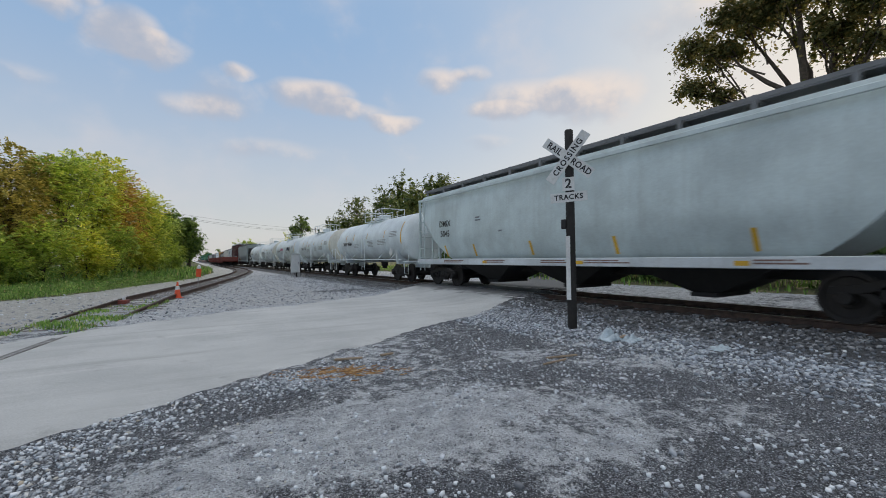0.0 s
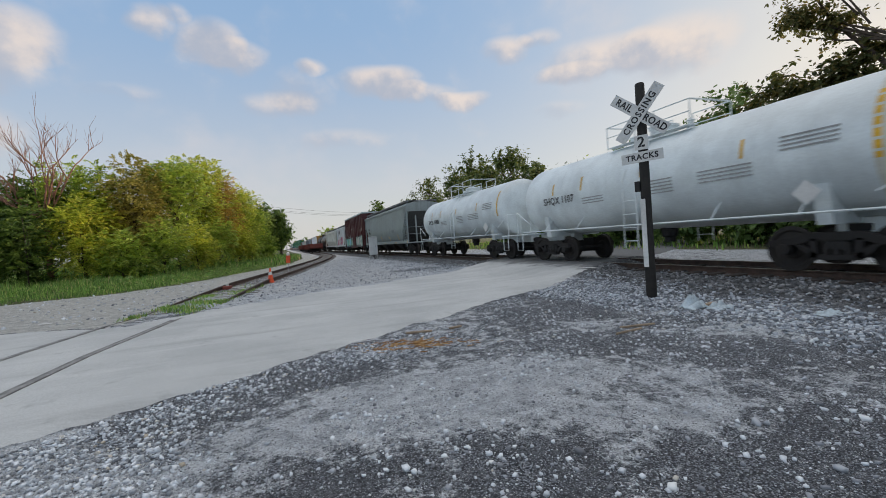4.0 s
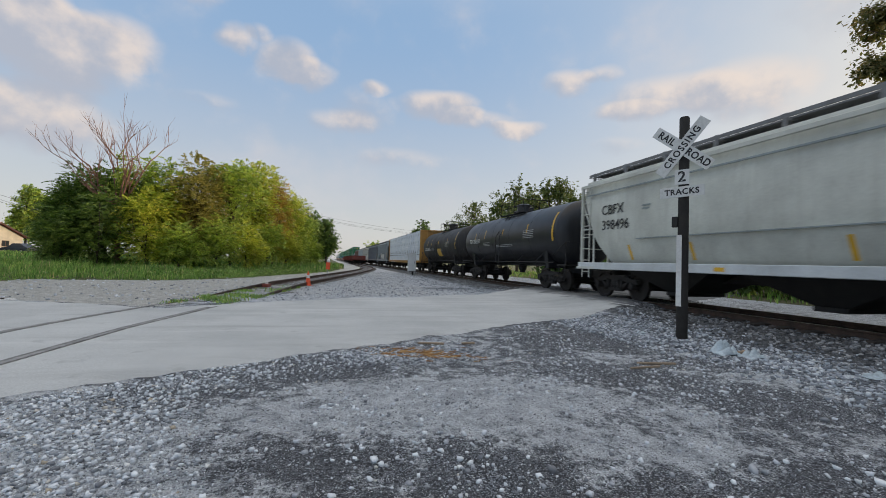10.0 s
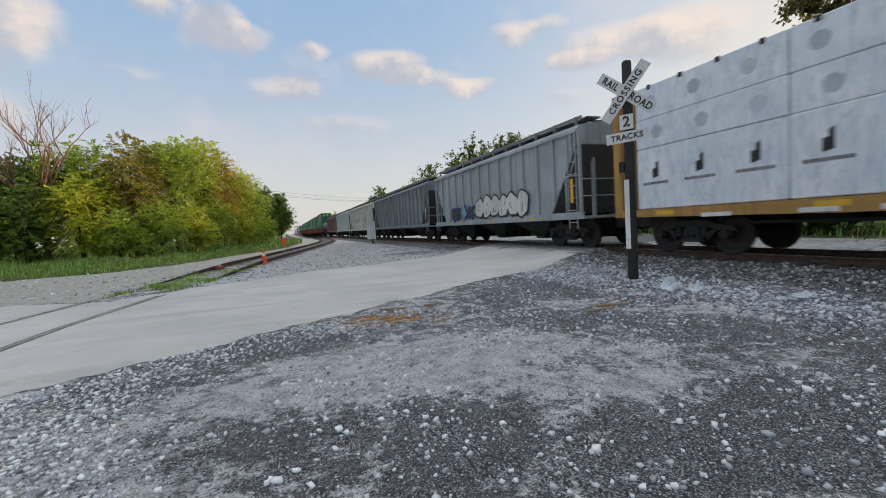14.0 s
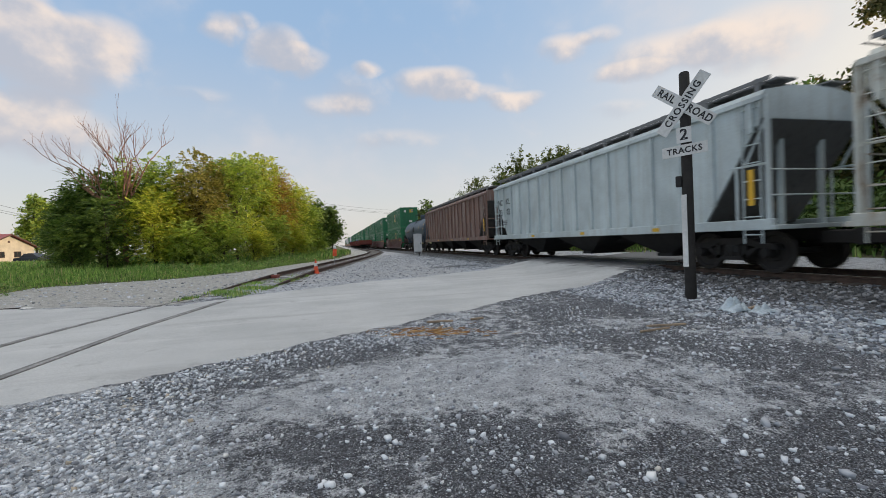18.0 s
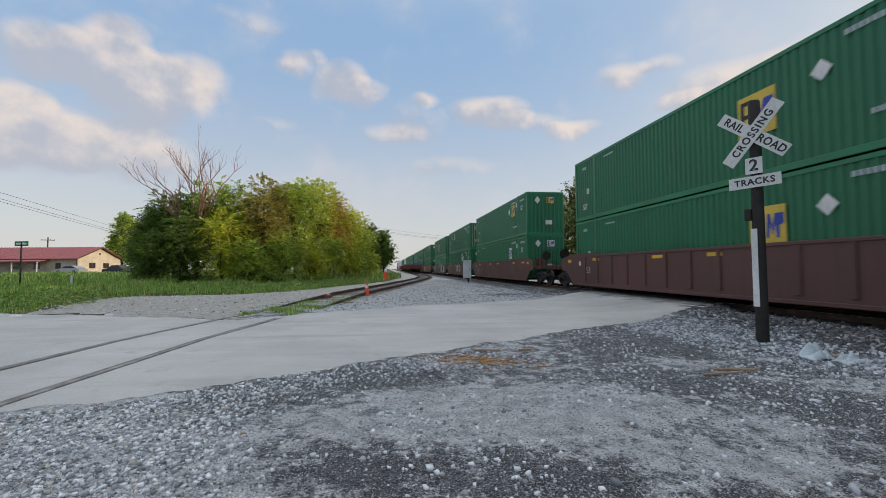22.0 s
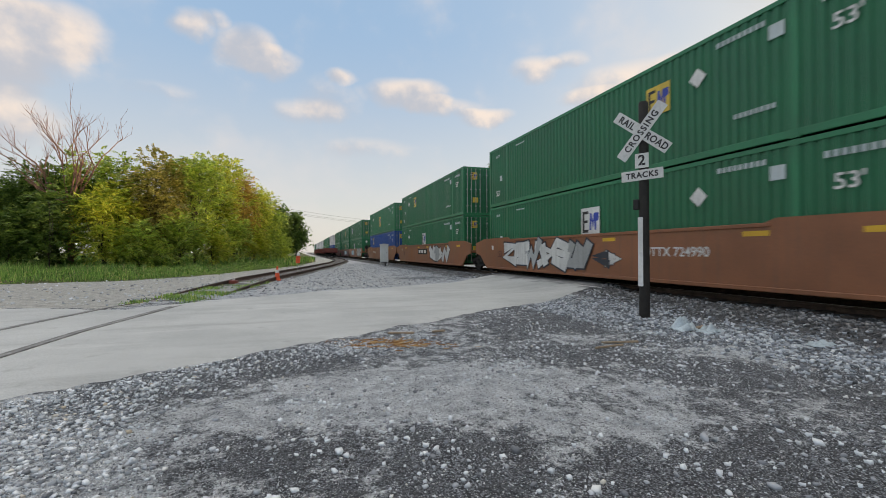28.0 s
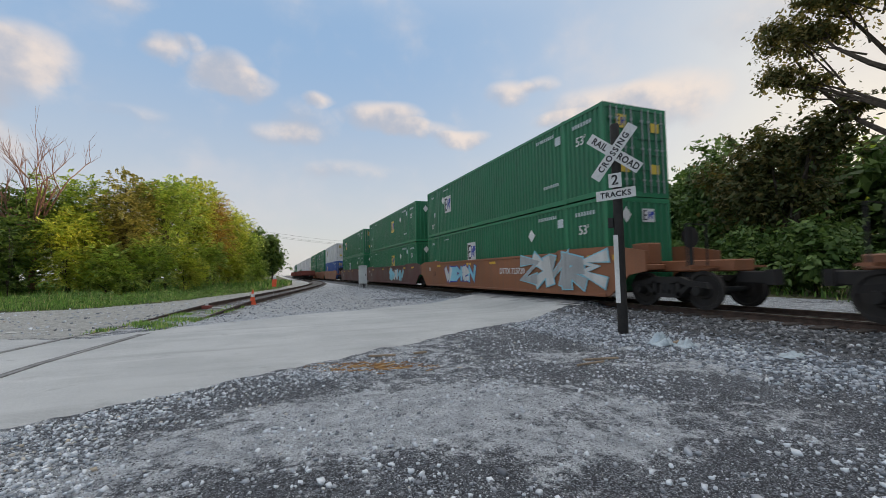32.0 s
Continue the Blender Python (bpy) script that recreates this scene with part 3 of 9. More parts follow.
MAT = {
    "ground": ground_material(),
    "road": road_material(),
    "stones": islands("gravel stones", [(0, (0.107, 0.118, 0.133)), (0.3, (0.233, 0.253, 0.281)), (0.6, (0.398, 0.430, 0.473)), (0.9, (0.582, 0.625, 0.676)), (1, (0.679, 0.700, 0.707))], 0.88, relief=0.3),
    "pebbles": islands("pale pebbles", [(0, (0.175, 0.185, 0.203)), (0.35, (0.446, 0.470, 0.510)), (0.7, (0.737, 0.775, 0.822)), (0.96, (0.854, 0.890, 0.920)), (1, (0.621, 0.590, 0.520))], 0.85, relief=0.3),
    "heap": islands("pale crushed stone", [(0, (0.165, 0.180, 0.198)), (0.3, (0.407, 0.435, 0.468)), (0.7, (0.679, 0.715, 0.759)), (0.93, (0.854, 0.885, 0.920)), (1, (0.466, 0.400, 0.302))], 0.88, relief=0.3),
    "grit": islands("stone grit", [(0, (0.039, 0.042, 0.049)), (0.4, (0.184, 0.196, 0.218)), (0.7, (0.436, 0.460, 0.494)), (1, (0.815, 0.850, 0.894))], 0.85),
    "groove": plain("dirt in the groove", (0.20, 0.20, 0.195), 0.95, 0, 0.3, 6),
    "ballast": islands("ballast stones", [(0, (0.055, 0.056, 0.058)), (0.4, (0.135, 0.138, 0.143)), (0.8, (0.25, 0.256, 0.265)), (1, (0.38, 0.385, 0.39))], 0.9, relief=0.3),
    "spur_rail": plain("dusty worn rail steel", (0.25, 0.25, 0.245), 0.7, 0.1, 0.4, 3),
    "rail": plain("rusty rail", (0.085, 0.055, 0.042), 0.7, 0.3, 0.3, 5),
    "railhead": plain("polished rail head", (0.5, 0.48, 0.46), 0.28, 1.0, 0.1, 5),
    "spur_tie": plain("weathered grey timber", (0.20, 0.19, 0.18), 0.95, 0, 0.35, 6, 0.5, 0.01),
    "tie": plain("creosoted timber", (0.055, 0.045, 0.038), 0.9, 0, 0.35, 6, 0.5, 0.01),
    "pole": plain("black tarred timber", (0.018, 0.016, 0.014), 0.75, 0, 0.35, 7, 0.5, 0.01),
    "sign": paint("white sign sheeting", (0.66, 0.665, 0.65), 0.42, 0.14),
    "black": plain("black lettering", (0.012, 0.012, 0.014), 0.5, 0, 0.1),
    "white": paint("white marking", (0.72, 0.72, 0.70), 0.5, 0.2),
    "yellow": paint("reflective yellow", (0.72, 0.42, 0.03), 0.45, 0.15),
    "iron": paint("greasy cast iron", (0.020, 0.018, 0.017), 0.8, 0.4, (0.045, 0.034, 0.026)),
    "dark": paint("underframe black and bay shade", (0.016, 0.016, 0.016), 0.75, 0.35, (0.04, 0.034, 0.03)),
    "wheel": paint("wheel steel", (0.032, 0.028, 0.026), 0.65, 0.3, metal=0.3),
    "h_white": paint("pale grey hopper paint", (0.54, 0.62, 0.62), 0.45, 0.14, (0.22, 0.2, 0.17)),
    "h_cream": paint("off-white hopper paint", (0.57, 0.585, 0.53), 0.5, 0.18, (0.2, 0.18, 0.15)),
    "h_ns": paint("white hopper paint", (0.62, 0.66, 0.68), 0.48, 0.15, (0.25, 0.23, 0.2)),
    "h_grey": paint("mid grey hopper paint", (0.29, 0.335, 0.335), 0.52, 0.28),
    "h_slate": paint("blue-grey hopper paint", (0.33, 0.365, 0.385), 0.55, 0.4, rust=0.15),
    "h_dark": paint("sooty grey hopper paint", (0.20, 0.22, 0.245), 0.6, 0.75, (0.05, 0.05, 0.055), rust=0.45),
    "h_rusty": paint("rust-stained white hopper paint", (0.58, 0.60, 0.55), 0.55, 0.3, (0.27, 0.22, 0.15), rust=0.8),
    "h_pale": paint("pale blue-grey hopper paint", (0.50, 0.57, 0.58), 0.55, 0.28, (0.25, 0.2, 0.14), rust=0.2),
    "h_brown": paint("brown weathered hopper paint", (0.20, 0.115, 0.09), 0.65, 0.8, (0.40, 0.37, 0.35), rust=0.4),
    "box": paint("oxide red boxcar paint", (0.105, 0.030, 0.032), 0.55, 0.4, (0.05, 0.03, 0.03)),
    "t_white": paint("white tank paint", (0.72, 0.78, 0.79), 0.36, 0.07, (0.3, 0.28, 0.25)),
    "t_cream": paint("yellowed white end paint", (0.64, 0.63, 0.55), 0.45, 0.3, (0.3, 0.26, 0.2)),
    "t_black": paint("black tank paint", (0.014, 0.016, 0.020), 0.38, 0.25, (0.05, 0.05, 0.05)),
    "t_sooty": paint("sooty black tank paint", (0.02, 0.019, 0.019), 0.6, 0.5, (0.06, 0.05, 0.045)),
    "t_blue": paint("slate blue tank paint", (0.05, 0.078, 0.112), 0.45, 0.3, (0.06, 0.06, 0.06)),
    "wrap": fabric_wrap(),
    "ochre": paint("ochre flatcar paint", (0.42, 0.23, 0.06), 0.6, 0.5, (0.10, 0.06, 0.03), rust=0.2),
    "green": paint("green container paint", (0.016, 0.150, 0.066), 0.42, 0.12, (0.03, 0.06, 0.04), vary=0.1),
    "green2": paint("faded green container paint", (0.045, 0.22, 0.11), 0.45, 0.15, (0.05, 0.09, 0.06), vary=0.1),
    "green_frame": paint("green frame paint", (0.024, 0.19, 0.085), 0.42, 0.12, (0.03, 0.06, 0.04)),
    "blue": paint("blue container paint", (0.02, 0.085, 0.33), 0.42, 0.12, (0.04, 0.05, 0.1)),
    "cwhite": paint("white container paint", (0.66, 0.66, 0.67), 0.45, 0.2),
    "well_brown": paint("brown well car paint", (0.27, 0.105, 0.048), 0.5, 0.32, (0.13, 0.085, 0.06), rust=0.15),
    "well_dark": paint("maroon well car paint", (0.115, 0.048, 0.042), 0.6, 0.5, (0.06, 0.045, 0.04), rust=0.15),
    "red": paint("faded red car paint", (0.20, 0.042, 0.03), 0.6, 0.45),
    "logo_yellow": paint("yellow emblem", (0.66, 0.47, 0.06), 0.45, 0.12),
    "logo_blue": paint("blue emblem", (0.02, 0.05, 0.35), 0.45, 0.1),
    "print_grey": paint("faded grey print", (0.48, 0.53, 0.60), 0.5, 0.3),
    "g_lime": paint("green spray paint", (0.16, 0.48, 0.30), 0.6, 0.2),
    "g_blue": paint("mid blue spray paint", (0.14, 0.34, 0.58), 0.6, 0.2),
    "end_shade": paint("rusty end paint with shade", (0.10, 0.10, 0.098), 0.7, 0.6, (0.045, 0.04, 0.036), rust=0.3),
    "walkway": paint("weathered galvanised grating", (0.20, 0.205, 0.21), 0.6, 0.4, metal=0.3),
    "g_white": paint("white spray paint", (0.6, 0.6, 0.58), 0.6, 0.3),
    "g_teal": paint("teal spray paint", (0.16, 0.42, 0.42), 0.6, 0.2),
    "g_pale": paint("pale green spray paint", (0.42, 0.55, 0.48), 0.6, 0.25),
    "g_pink": paint("pink spray paint", (0.62, 0.25, 0.33), 0.6, 0.2),
    "g_red": paint("crimson spray paint", (0.40, 0.04, 0.10), 0.6, 0.2),
    "g_cyan": paint("light blue spray paint", (0.25, 0.55, 0.65), 0.6, 0.2),
    "g_grey": paint("silver spray paint", (0.36, 0.37, 0.37), 0.5, 0.3),
    "g_dark": paint("dark spray paint", (0.03, 0.035, 0.05), 0.6, 0.2),
    "orange": plain("orange plastic", (0.75, 0.10, 0.03), 0.5, 0, 0.12),
    "aluminium": paint("grey cabinet paint", (0.58, 0.60, 0.60), 0.42, 0.15),
    "bark": plain("bark", (0.085, 0.065, 0.048), 0.9, 0, 0.35, 6, 0.6, 0.02),
    "deadwood": plain("bleached dead wood", (0.29, 0.15, 0.105), 0.85, 0, 0.25, 6, 0.4, 0.01),
    "plank": plain("weathered board", (0.34, 0.26, 0.18), 0.8, 0, 0.25, 8),
    "tarp": plain("pale blue plastic sheet", (0.42, 0.50, 0.55), 0.45, 0, 0.25, 5),
    "straw": islands("straw", [(0, (0.20, 0.095, 0.035)), (0.6, (0.42, 0.22, 0.075)), (1, (0.58, 0.40, 0.2))], 0.85),
    "brick": paint("tan painted wall", (0.54, 0.48, 0.40), 0.85, 0.12),
    "roof": paint("dark red metal roof", (0.34, 0.085, 0.09), 0.5, 0.2),
    "trim": plain("brown trim", (0.08, 0.04, 0.035), 0.7),
    "glass": plain("dark window glass", (0.03, 0.035, 0.04), 0.08, 0, 0.05),
    "silver": plain("silver car paint", (0.42, 0.44, 0.46), 0.3, 0.6, 0.05),
    "teal": plain("dark teal car paint", (0.02, 0.11, 0.12), 0.3, 0.3, 0.05),
    "navy": plain("dark car paint", (0.04, 0.05, 0.07), 0.3, 0.4, 0.05),
    "tyre": plain("tyre rubber", (0.015, 0.015, 0.015), 0.85),
    "street": plain("green street sign", (0.02, 0.17, 0.09), 0.5),
    "galv": plain("galvanised steel", (0.35, 0.36, 0.36), 0.5, 0.7),
    "wire": plain("black cable", (0.02, 0.02, 0.022), 0.6),
    "grass": islands("grass blades", [(0, (0.068, 0.142, 0.030)), (0.5, (0.155, 0.290, 0.061)), (0.86, (0.270, 0.392, 0.101)), (1, (0.459, 0.378, 0.203))], 0.7, 0.35, big=0.8),
    "leaf_dark": islands("dark green leaves", [(0, (0.049, 0.090, 0.020)), (0.5, (0.092, 0.156, 0.032)), (1, (0.165, 0.223, 0.050))], 0.6, 0.4, big=0.9),
    "leaf_mid": islands("mid green leaves", [(0, (0.131, 0.204, 0.039)), (0.5, (0.263, 0.367, 0.063)), (1, (0.444, 0.473, 0.100))], 0.6, 0.4, big=0.9),
    "leaf_yellow": islands("yellow-green leaves", [(0, (0.171, 0.236, 0.026)), (0.5, (0.354, 0.420, 0.059)), (1, (0.591, 0.525, 0.085))], 0.6, 0.4, big=0.8),
    "leaf_olive": islands("olive brown leaves", [(0, (0.121, 0.125, 0.030)), (0.5, (0.262, 0.241, 0.057)), (1, (0.403, 0.334, 0.093))], 0.65, 0.4, big=0.8),
    "leaf_rust": islands("rust-coloured leaves", [(0, (0.168, 0.140, 0.028)), (0.5, (0.325, 0.218, 0.045)), (1, (0.459, 0.291, 0.067))], 0.65, 0.4, big=0.7),
    "leaf_far": islands("dull green leaves", [(0, (0.045, 0.075, 0.02)), (0.5, (0.09, 0.13, 0.035)), (1, (0.19, 0.20, 0.055))], 0.62, 0.3, big=0.7),
    "leaf_weed": islands("weed leaves", [(0, (0.075, 0.150, 0.031)), (0.5, (0.150, 0.263, 0.056)), (0.9, (0.250, 0.338, 0.088)), (1, (0.375, 0.275, 0.150))], 0.65, 0.3, big=0.8),
    "leaf_deep": islands("deep green leaves", [(0, (0.070, 0.131, 0.035)), (0.5, (0.131, 0.219, 0.056)), (1, (0.210, 0.306, 0.079))], 0.6, 0.42),
    "leaf_dusk": islands("brownish olive leaves", [(0, (0.06, 0.075, 0.02)), (0.5, (0.13, 0.135, 0.04)), (1, (0.30, 0.23, 0.08))], 0.62, 0.5),
    "leaf_russet": islands("russet leaves", [(0, (0.05, 0.068, 0.02)), (0.5, (0.095, 0.108, 0.032)), (1, (0.19, 0.15, 0.045))], 0.65, 0.45),
}


# ---- the ground, the road and the tracks ----
TRACK_X, RAIL_Z = 10.6, 0.25
NEAR_EDGE = ([-60, -26, -12, -6.5, -3.3, -2.4, -1.1, 0.35, 1.5, 3.5, 5.7, 8.6, 13, 60], [-26, -7, 0.6, 3.4, 5.05, 5.3, 6.3, 7.0, 7.66, 8.9, 10.0, 11.5, 14, 40])
FAR_EDGE = ([-60, -32, -13, -7, -3.8, -2.4, -1, 0.9, 2.6, 5.6, 9.3, 13.5, 60], [30, 22, 16.2, 13.8, 12.4, 13.4, 14.5, 15.4, 15.9, 17.4, 19.6, 21.8, 47])
SPUR = ([-60, -20, 0, 5, 9, 12.5, 14, 17, 21, 30, 40, 50, 60, 70, 82, 95, 400], [-7.5, -5.4, -4.62, -4.42, -4.10, -3.52, -3.18, -2.62, -1.95, -0.05, 2.0, 3.8, 5.2, 6.05, 6.38, 6.4, 6.4])


DUST = [
    (1.12, 4.33, 1.15, 0.70, 0.55), (0.04, 4.26, 0.55, 0.33, 0.45), (0.48, 4.85, 0.7, 0.4, 0.35), (2.53, 4.46, 1.0, 0.45, 0.45), (3.86, 6.09, 0.5, 0.5, 0.6),
    (0.54, 3.09, 0.18, 0.45, 0.2), (2.68, 2.96, 0.4, 0.42, 0.3), (3.21, 3.75, 0.6, 0.35, 0.35), (4.05, 2.93, 0.4, 0.45, 0.35), (5.2, 4.6, 1.0, 0.4, 0.35),
    (-1.35, 5.63, 0.75, 1.0, -0.4), (1.05, 3.12, 0.75, 0.42, -0.45), (2.2, 2.2, 0.8, 0.4, -0.35), (3.89, 3.84, 0.45, 0.5, -0.5), (3.67, 5.13, 0.62, 0.20, -0.6),
    (-0.20, 3.67, 0.45, 0.33, -0.4), (-0.47, 6.05, 0.9, 0.45, -0.35), (3.88, 7.06, 1.1, 0.6, -0.25),
    (1.62, 2.92, 0.22, 0.42, 0.42), (1.10, 2.50, 0.25, 0.35, 0.2), (2.45, 3.25, 0.5, 0.3, 0.3), (2.95, 2.65, 0.5, 0.3, -0.3)]


def smoothstep(v, a, b):
    k = np.clip((np.asarray(v, float) - a) / (b - a), 0, 1)
    return k * k * (3 - 2 * k)


def spur_x(y):
    return np.interp(y, *SPUR)


def on_road(x, y, margin=0.0):
    return (y > np.interp(x, *NEAR_EDGE) - margin) & (y < np.interp(x, *FAR_EDGE) + margin)


def wobble(x, y, s, seed=0.0):
    return np.sin(x * s + 1.3 * np.sin(y * s * 0.7 + seed)) * np.cos(y * s * 0.9 + 1.7 * np.sin(x * s * 0.6 + seed * 2))


def grass_edge(y):
    """The weeds begin to the left of this x."""
    return np.interp(y, [13, 15, 19.8, 23, 24.3, 27, 31, 36, 43, 60, 100, 400], [-60, -10.6, -12.2, -12.6, -7.2, -5.2, -4.0, -2.4, -0.2, 2.2, 3.4, 3.4])


def ground_height(x, y):
    x, y = np.asarray(x, float), np.asarray(y, float)
    d = np.abs(x - TRACK_X)
    ridge = 0.085 * (1 - smoothstep(d, 1.7, 3.1))
    left = smoothstep(grass_edge(y) - x, 0.0, 9.0) * smoothstep(y, 14, 38)
    far = smoothstep(np.hypot(np.minimum(x, 0), np.maximum(y, 0)), 45, 95) * (x < 2)
    mound = 0.30 * smoothstep(x, 3.4, 6.0) * (1 - smoothstep(x, 7.2, 8.6)) * (1 - smoothstep(y, -1.6, 1.3))
    lumps = 0.016 * wobble(x, y, 1.3) + 0.008 * wobble(x, y, 3.7, 2.0)
    lumps = lumps * (1 - smoothstep(d, 0, 30) * 0.2) * np.where(d < 3.2, 0.4, 1)
    rise = 0.225 * smoothstep(x, 6.2, 9.4) * (1 - smoothstep(x, 12, 15))
    off = np.maximum(np.maximum(np.interp(x, *NEAR_EDGE) - y, y - np.interp(x, *FAR_EDGE)), 0)
    ridge = np.maximum(ridge, rise * (1 - smoothstep(off, 0.0, 1.7)))
    return ridge + 0.26 * left + 0.30 * far * smoothstep(grass_edge(y) - x, -2, 20) + mound + lumps


def bulk(name, verts, faces, mat, parent=None, smooth=False):
    """A mesh from big arrays; faces all of one size."""
    me = bpy.data.meshes.new(name)
    k = faces.shape[1]
    me.vertices.add(len(verts))
    me.vertices.foreach_set("co", np.ascontiguousarray(verts, dtype=np.float32).ravel())
    me.loops.add(faces.size)
    me.loops.foreach_set("vertex_index", np.ascontiguousarray(faces, dtype=np.int32).ravel())
    me.polygons.add(len(faces))
    me.polygons.foreach_set("loop_start", np.arange(0, faces.size, k, dtype=np.int32))
    me.update(calc_edges=True)
    me.materials.append(mat)
    if smooth:
        me.shade_smooth()
    ob = new(name, me)
    ob.parent = parent
    return ob


def grid_faces(nx, ny):
    i, j = np.meshgrid(np.arange(nx - 1), np.arange(ny - 1), indexing="ij")
    a = (i * ny + j).ravel()
    return np.stack([a, a + ny, a + ny + 1, a + 1], axis=1)


def spread(lo, hi, step, far):
    grow, out_lo, out_hi = step, [], []
    v = 0.0
    while v < far:
        grow *= 1.22
        v += grow
        out_lo.append(lo - v)
        out_hi.append(hi + v)
    return np.array(out_lo[::-1] + list(np.arange(lo, hi + 1e-6, step)) + out_hi)


def build_ground():
    xs, ys = spread(-14, 15, 0.16, 1800), spread(-8, 44, 0.16, 1800)
    X, Y = np.meshgrid(xs, ys, indexing="ij")
    Z = ground_height(X, Y)
    # the bed of the road lies a little under its surface
    Z = np.where(on_road(X, Y, -0.25), np.minimum(Z, 0.0) - 0.06, Z)
    ob = bulk("ground", np.stack([X, Y, Z], -1).reshape(-1, 3), grid_faces(len(xs), len(ys)), MAT["ground"], smooth=True)
    grass = np.maximum(smoothstep(grass_edge(Y) - X, -0.3, 0.8), smoothstep(X, 17.5, 20))
    grass = np.where((Y < 13) & (X < 15), 0, grass)
    spur = np.abs(X - spur_x(Y))
    grass = np.maximum(grass, 0.42 * (spur < 0.9) * smoothstep(Y, 13.2, 14.6) * (1 - smoothstep(Y, 18, 22)))
    dusty = 0.37 + 0.18 * wobble(X, Y, 0.9, 1.0) + 0.5 * ((Y > 13.5) & (X < 8.5)) + 0.35 * smoothstep(X, 12.8, 14)
    # pale patches and dark bare ones: centre, half length, half width, weight; they run along the worn way
    for cx, cy, a, b, k in DUST:
        u, v = ((X - cx) * 0.88 - (Y - cy) * 0.47) / a, ((X - cx) * 0.47 + (Y - cy) * 0.88) / b
        dusty += 1.1 * k * np.exp(-(u * u + v * v) * 0.8)
    dusty -= 0.13 * smoothstep(X, 1.8, 3.6) * (1 - smoothstep(Y, 8, 11))
    dusty += 0.35 * smoothstep(-X, -0.2, 1.2) * (1 - smoothstep(Y, 5.0, 7.5))
    dusty -= 0.7 * np.exp(-((X - 5.5) ** 2 / 5 + (Y - 21) ** 2 / 1.2))
    earthy = smoothstep(Y - np.interp(X, *FAR_EDGE), -0.6, 0.3) * (1 - smoothstep(X - spur_x(Y), -1.2, 0.2)) + 0.45 * smoothstep(Y, 14, 17) * smoothstep(X - spur_x(Y), -1, 0) * (1 - smoothstep(X, 4, 7))
    stony = 1 - smoothstep(np.abs(X - TRACK_X), 2.7, 3.4)
    col = np.stack([grass, np.clip(dusty, 0, 1), stony, np.ones_like(X)], -1).reshape(-1, 4)
    at = ob.data.attributes.new("zone", "FLOAT_COLOR", "POINT")
    at.data.foreach_set("color", col.astype(np.float32).ravel())
    col = np.stack([np.clip(earthy, 0, 1)] * 3 + [np.ones_like(X)], -1).reshape(-1, 4)
    at = ob.data.attributes.new("soil", "FLOAT_COLOR", "POINT")
    at.data.foreach_set("color", col.astype(np.float32).ravel())
    tagged(ob, "dark packed dirt and gravel lot with pale dust", "ground", kind="structure")


def build_road():
    xs = np.concatenate([np.arange(-60, -14, 1.5), np.arange(-14, 15, 0.12), np.arange(15, 60, 1.5)])
    n = 26
    rows = []
    for x in xs:
        a, b = np.interp(x, *NEAR_EDGE), np.interp(x, *FAR_EDGE)
        a += 0.05 * math.sin(x * 5.1) + 0.04 * math.sin(x * 11.7 + 1) + 0.10 * math.sin(x * 1.7)
        b += 0.12 * math.sin(x * 1.9) + 0.05 * math.sin(x * 7.3)
        for k in range(n):
            y = a + (b - a) * k / (n - 1)
            rise = float(smoothstep(x, 6.2, 9.4) * (1 - smoothstep(x, 12, 15)))
            z = 0.022 + 0.225 * rise + 0.006 * float(wobble(x, y, 0.8))
            if k in (0, n - 1):
                z -= 0.05
            rows.append((x, y, z))
    ob = bulk("road", np.array(rows), grid_faces(len(xs), n), MAT["road"], smooth=True)
    tagged(ob, "worn pale grey asphalt road over the crossing", "road", kind="structure")


def rail_section():
    return [(-0.07, 0), (0.07, 0), (0.07, 0.02), (0.012, 0.035), (0.012, 0.125), (0.036, 0.14), (0.036, 0.17), (-0.036, 0.17), (-0.036, 0.14), (-0.012, 0.125), (-0.012, 0.035), (-0.07, 0.02)]


def sweep(geo, section, path):
    """section (across, up) along path [(x, y, z)]."""
    n = len(section)
    vs, fs = [], []
    for i, p in enumerate(path):
        a, b = Vector(path[max(i - 1, 0)]), Vector(path[min(i + 1, len(path) - 1)])
        d = (b - a).normalized()
        s = Vector((d.y, -d.x, 0)).normalized()
        vs += [(p[0] + s.x * u, p[1] + s.y * u, p[2] + w) for u, w in section]
    for i in range(len(path) - 1):
        fs += [(i * n + k, i * n + (k + 1) % n, (i + 1) * n + (k + 1) % n, (i + 1) * n + k) for k in range(n)]
    fs += [tuple(range(n)), tuple(range((len(path) - 1) * n, len(path) * n))]
    return geo.add(vs, fs)


